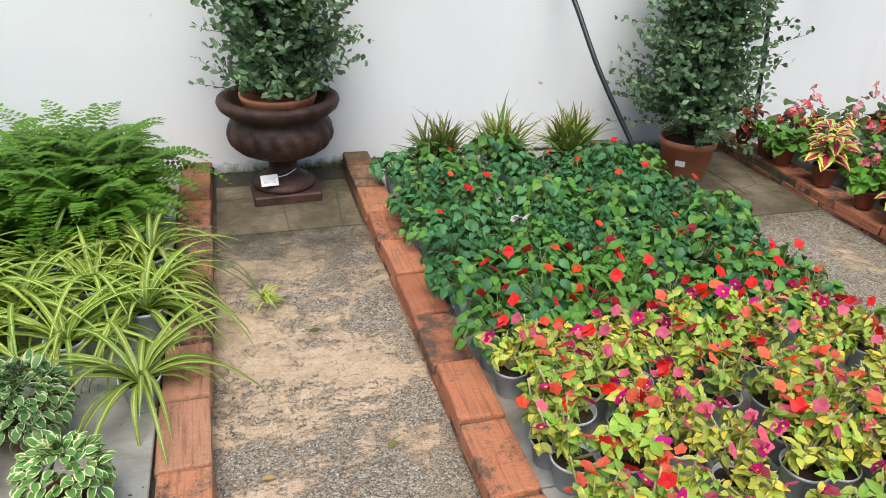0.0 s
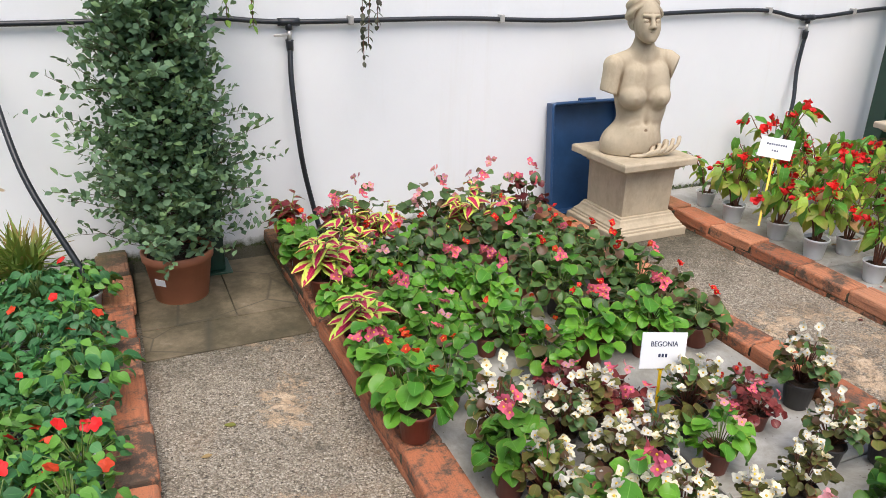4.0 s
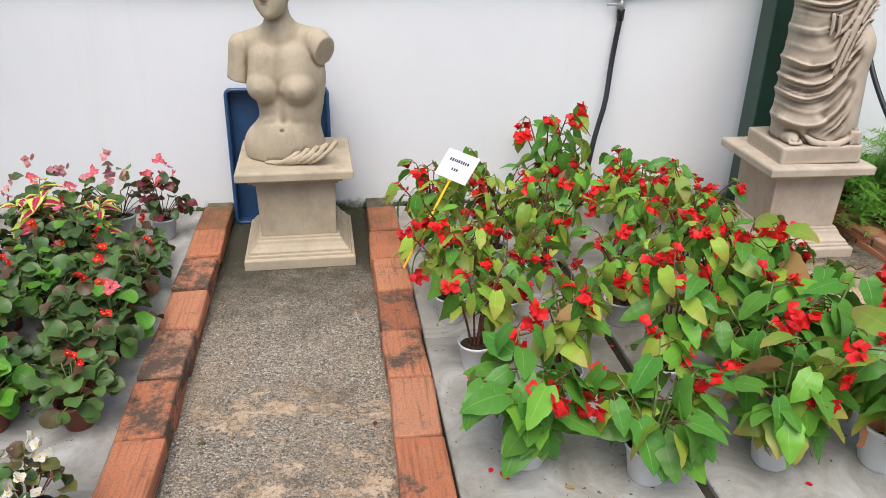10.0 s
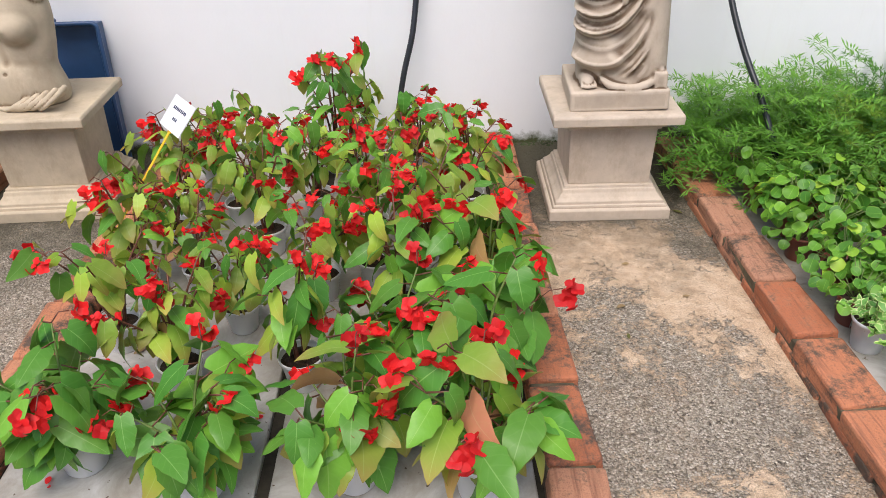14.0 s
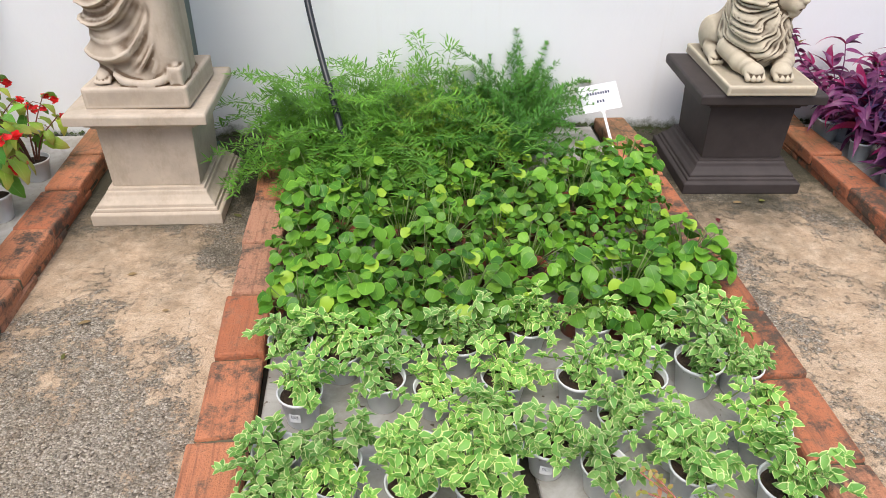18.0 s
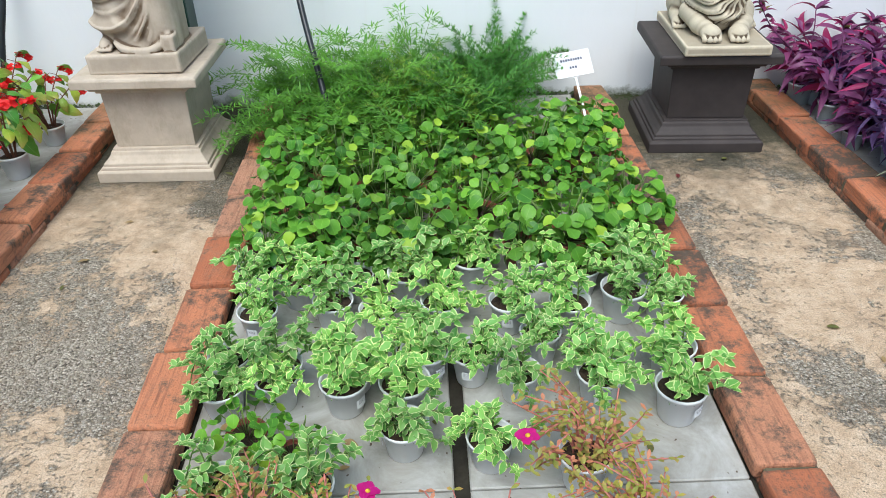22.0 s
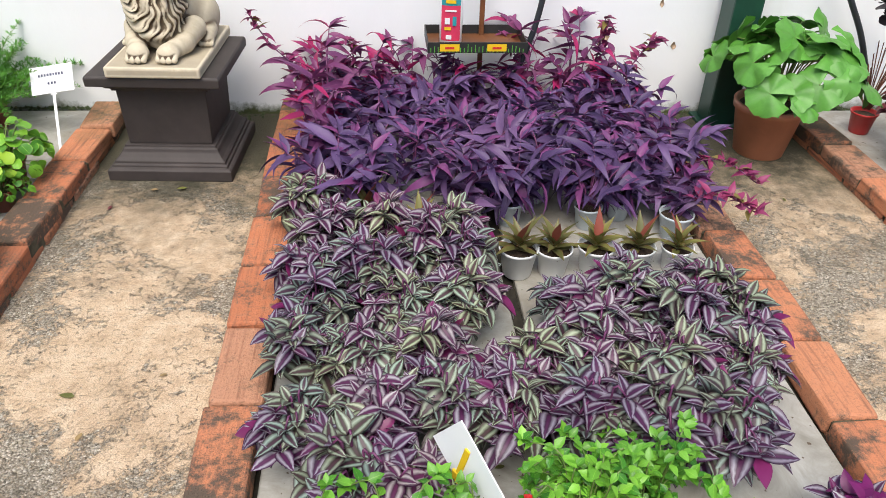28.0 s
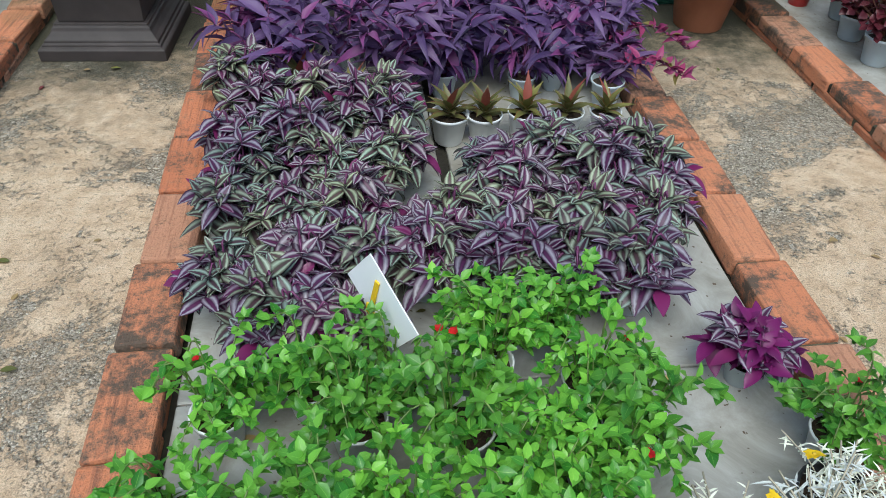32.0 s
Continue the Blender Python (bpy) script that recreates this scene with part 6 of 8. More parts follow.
def torso(X, Y, Z):
    """A female torso turned a little to its right, the arms broken off."""
    d = ball(X, Y, Z, (-0.026, 0.005, 0.040), (0.158, 0.112, 0.118))
    d = melt(d, ball(X, Y, Z, (0.010, 0.0, 0.19), (0.116, 0.084, 0.13)), 0.045)
    d = melt(d, ball(X, Y, Z, (0.0, 0.008, 0.325), (0.146, 0.086, 0.130)), 0.06)
    d = melt(d, ball(X, Y, Z, (-0.012, -0.052, 0.090), (0.088, 0.058, 0.075)), 0.03)
    for a, b in (((-0.020, 0.012, 0.472), (-0.160, 0.012, 0.408)), ((-0.010, 0.012, 0.474), (0.118, 0.012, 0.426))):
        d = melt(d, rod(X, Y, Z, a, b, 0.026, 0.046), 0.045)
    for c in ((-0.080, -0.062, 0.275), (0.052, -0.070, 0.275)):
        d = melt(d, rod(X, Y, Z, (c[0] * 0.9, -0.045, c[2] + 0.10), (c[0], c[1] + 0.012, c[2] + 0.012), 0.034, 0.044), 0.05)
        d = melt(d, ball(X, Y, Z, c, (0.057, 0.052, 0.052)), 0.018)
        d = melt(d, ball(X, Y, Z, (c[0] - 0.008, c[1] - 0.050, c[2] + 0.002), (0.007, 0.006, 0.007)), 0.010)
    arm = rod(X, Y, Z, (-0.162, 0.005, 0.408), (-0.184, -0.005, 0.27), 0.046, 0.042)
    d = melt(d, np.maximum(arm, 0.290 - Z - 0.30 * (X + 0.19)), 0.010)
    arm = rod(X, Y, Z, (0.122, 0.005, 0.425), (0.180, -0.045, 0.380), 0.050, 0.048)
    d = melt(d, np.maximum(arm, (X - 0.150) * 0.75 - (Y + 0.03) * 0.60 - (Z - 0.40) * 0.25), 0.010)
    d = melt(d, rod(X, Y, Z, (-0.015, 0.012, 0.46), (-0.022, -0.004, 0.565), 0.047, 0.043), 0.035)
    # soft midline, rib line and navel
    d = carve(d, rod(X, Y, Z, (-0.012, -0.108, 0.245), (-0.006, -0.098, 0.165), 0.011), 0.022)
    d = carve(d, rod(X, Y, Z, (-0.10, -0.078, 0.150), (-0.01, -0.112, 0.168), 0.008), 0.016)
    d = carve(d, rod(X, Y, Z, (-0.01, -0.112, 0.165), (0.10, -0.080, 0.150), 0.008), 0.016)
    d = carve(d, ball(X, Y, Z, (-0.012, -0.112, 0.126), (0.012, 0.014, 0.009)), 0.005)
    # head, turned and bent a little to its right
    c, s = math.cos(-0.12), math.sin(-0.12)
    Z = Z + 0.028
    X0 = X + 0.028 + 0.10 * (Z - 0.58)
    hx, hy = X0 * c + (Y + 0.014) * s, -X0 * s + (Y + 0.014) * c
    k = 1.38
    hx, hy, Z = hx / k, hy / k, (Z - 0.545) / k + 0.545
    h = ball(hx, hy, Z, (0, 0, 0.618), (0.046, 0.058, 0.066))
    h = melt(h, ball(hx, hy, Z, (0, -0.028, 0.585), (0.036, 0.034, 0.042)), 0.02)
    h = melt(h, ball(hx, hy, Z, (0, -0.046, 0.557), (0.015, 0.014, 0.013)), 0.014)
    for sx in (-1, 1):
        h = carve(h, ball(hx, hy, Z, (sx * 0.019, -0.063, 0.617), (0.014, 0.012, 0.009)), 0.006)
        h = melt(h, ball(hx, hy, Z, (sx * 0.019, -0.051, 0.615), (0.011, 0.007, 0.005)), 0.002)
        h = melt(h, rod(hx, hy, Z, (sx * 0.007, -0.060, 0.630), (sx * 0.030, -0.050, 0.631), 0.0022), 0.008)
        h = melt(h, ball(hx, hy, Z, (sx * 0.007, -0.064, 0.595), (0.005, 0.006, 0.005)), 0.004)
    h = melt(h, rod(hx, hy, Z, (0, -0.056, 0.630), (0, -0.070, 0.598), 0.005, 0.007), 0.006)
    h = melt(h, rod(hx, hy, Z, (-0.011, -0.056, 0.583), (0.011, -0.056, 0.583), 0.0045), 0.004)
    h = melt(h, rod(hx, hy, Z, (-0.009, -0.056, 0.574), (0.009, -0.056, 0.574), 0.0052), 0.004)
    h = carve(h, rod(hx, hy, Z, (-0.014, -0.062, 0.5785), (0.014, -0.062, 0.5785), 0.0016), 0.002)
    hair = ball(hx, hy, Z, (0, 0.018, 0.632), (0.060, 0.066, 0.060)) + 0.004 * np.sin(150 * (Z - 0.62) + 60 * np.abs(hx) + 50 * hy)
    hair = np.maximum(hair, -(hy + 0.026 + 0.45 * (Z - 0.65)))
    h = melt(h, hair, 0.005)
    h = melt(h, ball(hx, hy, Z, (0, 0.085, 0.60), (0.028, 0.026, 0.032)), 0.01)
    Z = (Z - 0.545) * k + 0.545
    d = melt(d, h * k, 0.012)
    Z = Z - 0.028
    # twisted cloth about the hips
    roll = curve_points([(-0.080, -0.108, 0.004), (-0.02, -0.118, 0.008), (0.04, -0.120, 0.016), (0.10, -0.100, 0.034), (0.142, -0.050, 0.050)], 5)
    d = strand(X, Y, Z, d, roll, 0.007, 0.015, 0.006)
    for i in range(5):
        x = -0.012 + 0.036 * i
        lift = 0.004 + 0.010 * i
        d = strand(X, Y, Z, d, curve_points([(x + 0.055, -0.098 + 0.05 * max(0, x), 0.036 + lift), (x + 0.025, -0.128 + 0.04 * max(0, x), 0.024 + 0.6 * lift), (x - 0.02, -0.126, 0.006 + 0.3 * lift), (x - 0.055, -0.110, 0.002)], 4), 0.0105, 0.005, 0.002)
    return np.maximum(d, -Z)


def robe(X, Y, Z):
    """A standing figure in a long draped robe, one knee forward under the cloth."""
    gx, gy, gz = X[:, 0, 0].copy(), Y[0, :, 0].copy(), Z[0, 0, :].copy()
    ax, ay, cx, cy = 0.142, 0.118, 0.008, -0.004
    wide = 1.0 + 0.05 * np.sin(Z * 7 + 0.3) - 0.10 * np.clip(Z - 0.60, 0, 1)
    q = np.abs((X - cx) / (ax * wide)) ** 2.5 + np.abs((Y - cy) / (ay * wide)) ** 2.5
    d = (q ** 0.4 - 1) * 0.105
    face = lambda x: cy - ay * max(0.02, 1 - abs((x - cx) / ax) ** 2.5) ** 0.4
    def fold(d, pts, r0, r1, k, deep=-0.002):
        line = curve_points([(x, face(x) + deep + (0.0 if abs(x) < 0.12 else 0.01), z) for x, z in pts], 5)
        low = [(p[0], p[1] - r0 * 0.55, p[2] - r0 * 1.15) for p in line]
        for a, b in zip(low, low[1:]):
            s = tuple(slice(max(0, np.searchsorted(g, min(a[q], b[q]) - 0.035)), np.searchsorted(g, max(a[q], b[q]) + 0.035)) for q, g in enumerate((gx, gy, gz)))
            if d[s].size:
                d[s] = carve(d[s], rod(X[s], Y[s], Z[s], a, b, r0 * 0.45), 0.010)
        return strand(X, Y, Z, d, line, r0, r1, k)
    # the leg under the cloth, and the hollows beside it
    d = melt(d, ball(X, Y, Z, (0.098, -0.088, 0.365), (0.052, 0.052, 0.080)), 0.03)
    d = melt(d, rod(X, Y, Z, (0.098, -0.080, 0.36), (0.108, -0.082, 0.02), 0.048, 0.052), 0.03)
    for a, b, r in (((0.005, -0.135, 0.115), (0.060, -0.140, 0.215), 0.020), ((-0.085, -0.130, 0.185), (0.010, -0.138, 0.180), 0.014), ((-0.085, -0.125, 0.295), (0.00, -0.138, 0.285), 0.016),
                    ((-0.08, -0.128, 0.43), (-0.03, -0.135, 0.40), 0.012), ((0.045, -0.140, 0.285), (0.060, -0.140, 0.33), 0.014), ((-0.05, -0.135, 0.055), (0.03, -0.14, 0.045), 0.010)):
        d = carve(d, rod(X, Y, Z, a, b, r), 0.030)
    # swags from the hip down across the shins, and rolls at the waist
    t = np.clip((X + 0.145) / 0.29, 0, 1)
    flow = Z - 0.27 * t ** 2.0 + 0.030 * np.sin(math.pi * t)
    wave = flow * 37 + 0.8 * np.sin(flow * 23 + 1.0) + 0.35 * np.sin(13 * X + 7 * Z)
    swag = 1.35 * (1 - np.abs(np.sin(wave))) ** 1.7 + 0.22 * (1 - np.abs(np.sin(2.3 * wave + 5 * X))) ** 2
    low = np.clip((0.46 - Z) / 0.05, 0, 1) * np.clip((Z - 0.03) / 0.05, 0, 1) * np.clip((0.085 - X) / 0.05, 0, 1)
    bend = Z - 0.16 * t ** 2.4 + 0.022 * np.sin(math.pi * t)
    rolls = 1.3 * (1 - np.abs(np.sin(bend * 62 + 1.2 * np.sin(bend * 33) + 1.4 * X))) ** 1.4 + 0.35 * (1 - np.abs(np.sin(bend * 150 + 14 * X))) ** 2
    high = np.clip((Z - 0.465) / 0.03, 0, 1)
    front = 0.35 + 0.65 * np.clip((0.0 - Y) / 0.07, 0, 1)
    d = d - 0.0150 * swag * low * front - 0.0135 * rolls * high * front + 0.006
    # the bundle that falls from the other hip to a point, and arcs over the thigh
    for pts, r0, r1 in (([(0.125, 0.66), (0.085, 0.56), (0.040, 0.46), (0.010, 0.375)], 0.020, 0.010), ([(0.095, 0.67), (0.055, 0.56), (0.015, 0.46), (-0.035, 0.395)], 0.014, 0.006), ([(0.04, 0.47), (0.022, 0.40), (0.004, 0.33), (-0.002, 0.275)], 0.018, 0.012),
                        ([(0.015, 0.43), (-0.006, 0.36), (-0.018, 0.295)], 0.010, 0.007), ([(0.05, 0.42), (0.032, 0.35), (0.020, 0.29)], 0.009, 0.006), ([(0.050, 0.40), (0.080, 0.455), (0.115, 0.462), (0.142, 0.445)], 0.006, 0.005),
                        ([(0.062, 0.455), (0.092, 0.505), (0.122, 0.510), (0.145, 0.49)], 0.007, 0.005), ([(0.08, 0.52), (0.105, 0.555), (0.145, 0.545)], 0.007, 0.005), ([(-0.05, 0.485), (-0.045, 0.44), (-0.05, 0.41)], 0.008, 0.004), ([(-0.025, 0.48), (-0.022, 0.43), (-0.03, 0.40)], 0.008, 0.004)):
        d = fold(d, pts, r0 * 0.9, r1 * 0.8, 0.004)
    d = strand(X, Y, Z, d, curve_points([(-0.07, -0.112, 0.030), (-0.02, -0.130, 0.010), (0.05, -0.136, 0.006), (0.095, -0.128, 0.018), (0.13, -0.118, 0.055)], 5), 0.010, 0.009, 0.010)
    d = melt(d, ball(X, Y, Z, (0.0, 0.0, 0.66), (0.118, 0.085, 0.12)), 0.04)
    d = melt(d, rod(X, Y, Z, (-0.10, 0, 0.725), (0.10, 0, 0.725), 0.042), 0.04)
    d = melt(d, rod(X, Y, Z, (0, 0, 0.73), (0, -0.005, 0.79), 0.034), 0.03)
    d = melt(d, ball(X, Y, Z, (0, -0.008, 0.835), (0.044, 0.054, 0.062)), 0.012)
    # a foot below the hem, and a block at the other corner
    d = carve(d, ball(X, Y, Z, (-0.12, -0.12, 0.0), (0.065, 0.07, 0.050)), 0.02)
    d = melt(d, ball(X, Y, Z, (-0.100, -0.072, 0.018), (0.026, 0.050, 0.026)), 0.012)
    for i in range(5):
        d = melt(d, rod(X, Y, Z, (-0.118 + 0.010 * i, -0.105, 0.016), (-0.121 + 0.011 * i, -0.130 + 0.004 * abs(i - 2), 0.009), 0.0062), 0.002)
    d = melt(d, np.maximum(np.maximum(np.abs(X - 0.130) - 0.021, np.abs(Y + 0.120) - 0.020), np.abs(Z - 0.026) - 0.028), 0.006)
    return np.maximum(d, -Z)


def lion(X, Y, Z):
    """A lion lying with its head up and turned to its left, the mane in long wavy locks."""
    def core(X, Y, Z):
        d = ball(X, Y, Z, (-0.012, -0.030, 0.205), (0.090, 0.080, 0.118))
        d = melt(d, ball(X, Y, Z, (-0.004, -0.075, 0.115), (0.070, 0.060, 0.105)), 0.03)
        return melt(d, ball(X, Y, Z, (-0.03, 0.01, 0.13), (0.085, 0.09, 0.12)), 0.03)
    d = ball(X, Y, Z, (0.0, 0.10, 0.095), (0.098, 0.135, 0.095))
    for sx in (-1, 1):
        d = melt(d, ball(X, Y, Z, (0.098 * sx, 0.13, 0.062), (0.046, 0.085, 0.066)), 0.02)
        x = 0.048 * sx - 0.006
        d = melt(d, rod(X, Y, Z, (0.098 * sx, -0.02, 0.065), (0.080 * sx, -0.095, 0.040), 0.038, 0.030), 0.02)
        d = melt(d, rod(X, Y, Z, (0.080 * sx, -0.095, 0.038), (x, -0.155, 0.028), 0.030, 0.028), 0.01)
        d = melt(d, ball(X, Y, Z, (x, -0.163, 0.028), (0.036, 0.030, 0.026)), 0.008)
        for i in range(4):
            cx = x + (i - 1.5) * 0.0165
            d = melt(d, rod(X, Y, Z, (cx, -0.168, 0.028), (cx * 1.02, -0.198 + 0.005 * abs(i - 1.5), 0.014), 0.0110, 0.0100), 0.002)
        d = melt(d, rod(X, Y, Z, (0.120 * sx, 0.08, 0.03), (0.128 * sx, 0.0, 0.022), 0.026, 0.022), 0.01)
        for i in range(4):
            d = melt(d, rod(X, Y, Z, (0.110 * sx + i * 0.011 * sx, 0.005, 0.022), (0.110 * sx + i * 0.012 * sx, -0.022, 0.012), 0.009), 0.002)
    d = melt(d, core(X, Y, Z), 0.02)
    c, s = math.cos(0.72), math.sin(0.72)
    px, py = 0.006, -0.070
    hx, hy = (X - px) * c + (Y - py) * s, -(X - px) * s + (Y - py) * c
    def face(hx, hy, Z):
        h = ball(hx, hy, Z, (0, -0.015, 0.258), (0.050, 0.058, 0.062))
        h = melt(h, ball(hx, hy, Z, (0, -0.070, 0.232), (0.030, 0.032, 0.028)), 0.018)
        h = melt(h, ball(hx, hy, Z, (0, -0.066, 0.206), (0.020, 0.022, 0.017)), 0.008)
        return melt(h, rod(hx, hy, Z, (0, -0.045, 0.290), (0, -0.094, 0.252), 0.018, 0.013), 0.012)
    h = face(hx, hy, Z)
    h = melt(h, ball(hx, hy, Z, (0, -0.103, 0.249), (0.015, 0.009, 0.010)), 0.003)
    h = carve(h, rod(hx, hy, Z, (-0.03, -0.094, 0.219), (0.03, -0.094, 0.219), 0.0035), 0.005)
    for sx in (-1, 1):
        h = carve(h, ball(hx, hy, Z, (sx * 0.026, -0.066, 0.274), (0.014, 0.012, 0.008)), 0.005)
        h = melt(h, ball(hx, hy, Z, (sx * 0.026, -0.053, 0.272), (0.009, 0.008, 0.006)), 0.002)
        h = melt(h, rod(hx, hy, Z, (sx * 0.010, -0.068, 0.288), (sx * 0.042, -0.046, 0.288), 0.006), 0.007)
        for q in range(3):
            h = carve(h, rod(hx, hy, Z, (sx * 0.014, -0.100, 0.234 - 0.006 * q), (sx * 0.036, -0.072, 0.236 - 0.008 * q), 0.0014), 0.003)
        h = melt(h, ball(hx, hy, Z, (sx * 0.054, 0.010, 0.300), (0.016, 0.010, 0.018)), 0.005)
    d = melt(d, h, 0.010)
    # mane: wavy ridges that leave the face on all sides and fan down over the chest
    u, w = (X - px) * c + (Y - py) * s, Z - 0.255
    depth = (X - px) * s - (Y - py) * c
    a, rho = np.arctan2(u, w), np.sqrt(u * u + w * w + 0.35 * np.clip(-depth, 0, 1) ** 2)
    sway = 0.85 * np.sin(rho * 52 + 2.0 * a) + 0.35 * np.sin(rho * 110 - 5 * a)
    inner = np.abs(np.sin(11.5 * a + sway)) + 0.35 * np.abs(np.sin(25 * a + 1.7 * sway + 1))
    outer = np.abs(np.sin(20.5 * a + 1.3 * sway + 0.7)) + 0.35 * np.abs(np.sin(43 * a + 2.1 * sway))
    far = np.clip((rho - 0.085) / 0.05, 0, 1)
    ridge = inner * (1 - far) + outer * far
    step = 0.0045 * np.sin(rho * 90 + 3 * np.sin(5 * a))
    here = np.clip((rho - 0.044) / 0.016, 0, 1) * np.clip((0.085 - Y) / 0.05, 0, 1) * np.clip((Z - 0.035) / 0.03, 0, 1)
    hair = core(X, Y, Z) - here * (0.0125 * ridge + step) + 0.003
    ring = np.maximum(ball(hx, hy, Z, (0, 0.012, 0.258), (0.072, 0.050, 0.082)), -(hy + 0.022)) - here * (0.010 * ridge + step)
    d = melt(d, hair, 0.002)
    d = melt(d, ring, 0.004)
    for q in range(5):
        d = strand(X, Y, Z, d, curve_points([(px + 0.010 * (q - 2) + 0.02, py + 0.010, 0.322), (px + 0.012 * (q - 2) + 0.010, py + 0.016, 0.345), (px + 0.018 * (q - 2), py + 0.040, 0.348 - 0.004 * abs(q - 2)), (px + 0.022 * (q - 2) - 0.01, py + 0.07, 0.325)], 4), 0.009, 0.004, 0.002)
    return np.maximum(d, -Z)


def pedestal(name, label, x, y, turn, mat, w=0.21, shaft=0.145, slab_w=0.213, top=0.395):
    """A square garden pedestal: plinth, cyma, shaft, neck and slab."""
    th = thing(name, label, "pedestal", pose(x, y, 0, 0, 0, turn))

    def soft(profile):
        bm = bmesh.new()
        g = square_loft(profile)
        vs = [bm.verts.new(v) for v in g.v]
        for f in g.f:
            bm.faces.new([vs[i] for i in f])
        bmesh.ops.recalc_face_normals(bm, faces=bm.faces)
        bmesh.ops.bevel(bm, geom=list(bm.edges), offset=0.0028, segments=2, affect="EDGES", profile=0.5)
        return bm
    part("plinth", soft([(w, 0), (w, 0.038), (w - 0.006, 0.043), (w - 0.014, 0.045), (w - 0.014, 0.053), (w - 0.022, 0.056), (w - 0.022, 0.064), (w - 0.034, 0.074), (w - 0.045, 0.088), (shaft + 0.016, 0.100), (shaft + 0.010, 0.103), (shaft + 0.010, 0.111)]), mat, th)
    part("shaft", soft([(shaft - 0.004, 0.111), (shaft + 0.002, top - 0.070)]), mat, th)
    part("neck", soft([(shaft + 0.012, top - 0.070), (shaft + 0.014, top - 0.060), (shaft + 0.028, top - 0.056), (shaft + 0.030, top - 0.048), (shaft + 0.044, top - 0.044), (shaft + 0.046, top - 0.036)]), mat, th)
    part("top_slab", soft([(slab_w, top - 0.036), (slab_w + 0.001, top - 0.008), (slab_w - 0.004, top)]), mat, th)
    return th


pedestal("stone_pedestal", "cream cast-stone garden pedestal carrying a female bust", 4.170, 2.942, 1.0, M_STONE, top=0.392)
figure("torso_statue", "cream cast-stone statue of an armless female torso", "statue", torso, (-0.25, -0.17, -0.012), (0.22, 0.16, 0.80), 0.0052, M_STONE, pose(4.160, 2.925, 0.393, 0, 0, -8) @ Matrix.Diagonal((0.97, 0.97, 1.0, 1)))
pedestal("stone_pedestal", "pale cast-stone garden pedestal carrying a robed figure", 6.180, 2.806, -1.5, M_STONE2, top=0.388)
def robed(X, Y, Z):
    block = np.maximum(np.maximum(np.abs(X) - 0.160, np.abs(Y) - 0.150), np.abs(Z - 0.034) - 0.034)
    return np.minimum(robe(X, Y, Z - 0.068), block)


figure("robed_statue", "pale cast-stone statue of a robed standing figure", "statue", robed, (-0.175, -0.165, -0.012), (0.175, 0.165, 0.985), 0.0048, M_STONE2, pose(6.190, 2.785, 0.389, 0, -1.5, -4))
pedestal("dark_pedestal", "dark brown painted pedestal carrying a lion", 8.203, 2.890, -3.4, M_DARKSTONE, top=0.375)


def lion_on_plinth(X, Y, Z):
    block = np.maximum(np.maximum(np.abs(X) - 0.152, np.abs(Y + 0.0) - 0.225), np.abs(Z - 0.016) - 0.017)
    return np.minimum(lion(X, Y, Z - 0.032), block)


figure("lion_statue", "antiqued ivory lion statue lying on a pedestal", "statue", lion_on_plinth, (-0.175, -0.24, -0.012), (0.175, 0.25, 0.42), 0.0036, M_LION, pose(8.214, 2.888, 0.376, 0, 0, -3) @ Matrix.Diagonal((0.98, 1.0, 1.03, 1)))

# ---- urn and potted trees ----
urn = thing("garden_urn", "rusty brown cast-iron urn planted with a shrub", "urn", pose(0.163, 3.095, 0, 0, 0, 3) @ Matrix.Diagonal((1.05, 1.05, 0.985, 1)))
part("foot_block", box(-0.135, -0.135, 0.0, 0.135, 0.135, 0.045, 0.006), M_RUST, urn)
geo_part("stem", lathe([(0.125, 0.045), (0.127, 0.060), (0.110, 0.078), (0.075, 0.10), (0.058, 0.125), (0.055, 0.150), (0.070, 0.168), (0.074, 0.178)], 32), M_RUST, urn)
swirl = lambda a, r, z: r * (1 + 0.075 * (abs(math.sin(9 * a + 14 * z)) ** 0.7 - 0.5) * min(1, 16 * (z - 0.185), 18 * (0.352 - z)) if 0.19 < z < 0.348 else 1)
geo_part("bowl", lathe([(0.07, 0.178), (0.115, 0.192), (0.142, 0.203), (0.165, 0.215), (0.183, 0.231), (0.196, 0.250), (0.203, 0.270), (0.206, 0.290), (0.205, 0.308), (0.200, 0.325), (0.194, 0.338), (0.185, 0.350), (0.180, 0.362), (0.192, 0.372)], 126, None, (0, 0), True, swirl), M_RUST, urn)
geo_part("rim", lathe([(0.186, 0.370), (0.208, 0.380), (0.232, 0.402), (0.240, 0.424), (0.236, 0.440), (0.222, 0.448), (0.205, 0.446), (0.188, 0.434), (0.18, 0.40), (0.002, 0.395)], 64), M_RUST, urn)
geo_part("inner_pot", lathe([(0.135, 0.397), (0.150, 0.440), (0.152, 0.455), (0.143, 0.456), (0.135, 0.436), (0.002, 0.434)], 40), M_TERRA, urn)
tg = thing("price_tag", "small white price tag hanging from the urn's foot", "tag", pose(0.097, 2.985, 0.105, 58, 0, 6))
part("card", box(-0.036, -0.024, 0, 0.036, 0.024, 0.002, 0.0), M_CARD, tg)
part("print", box(-0.026, -0.012, 0.0022, 0.026, 0.012, 0.0032), M_CLIP, tg)
geo_part("string", tube(curve_points([(0.03, 0.01, 0.002), (0.07, 0.012, 0.03), (0.11, 0.03, 0.05)], 5), 0.0014, 5), M_CARD, tg)


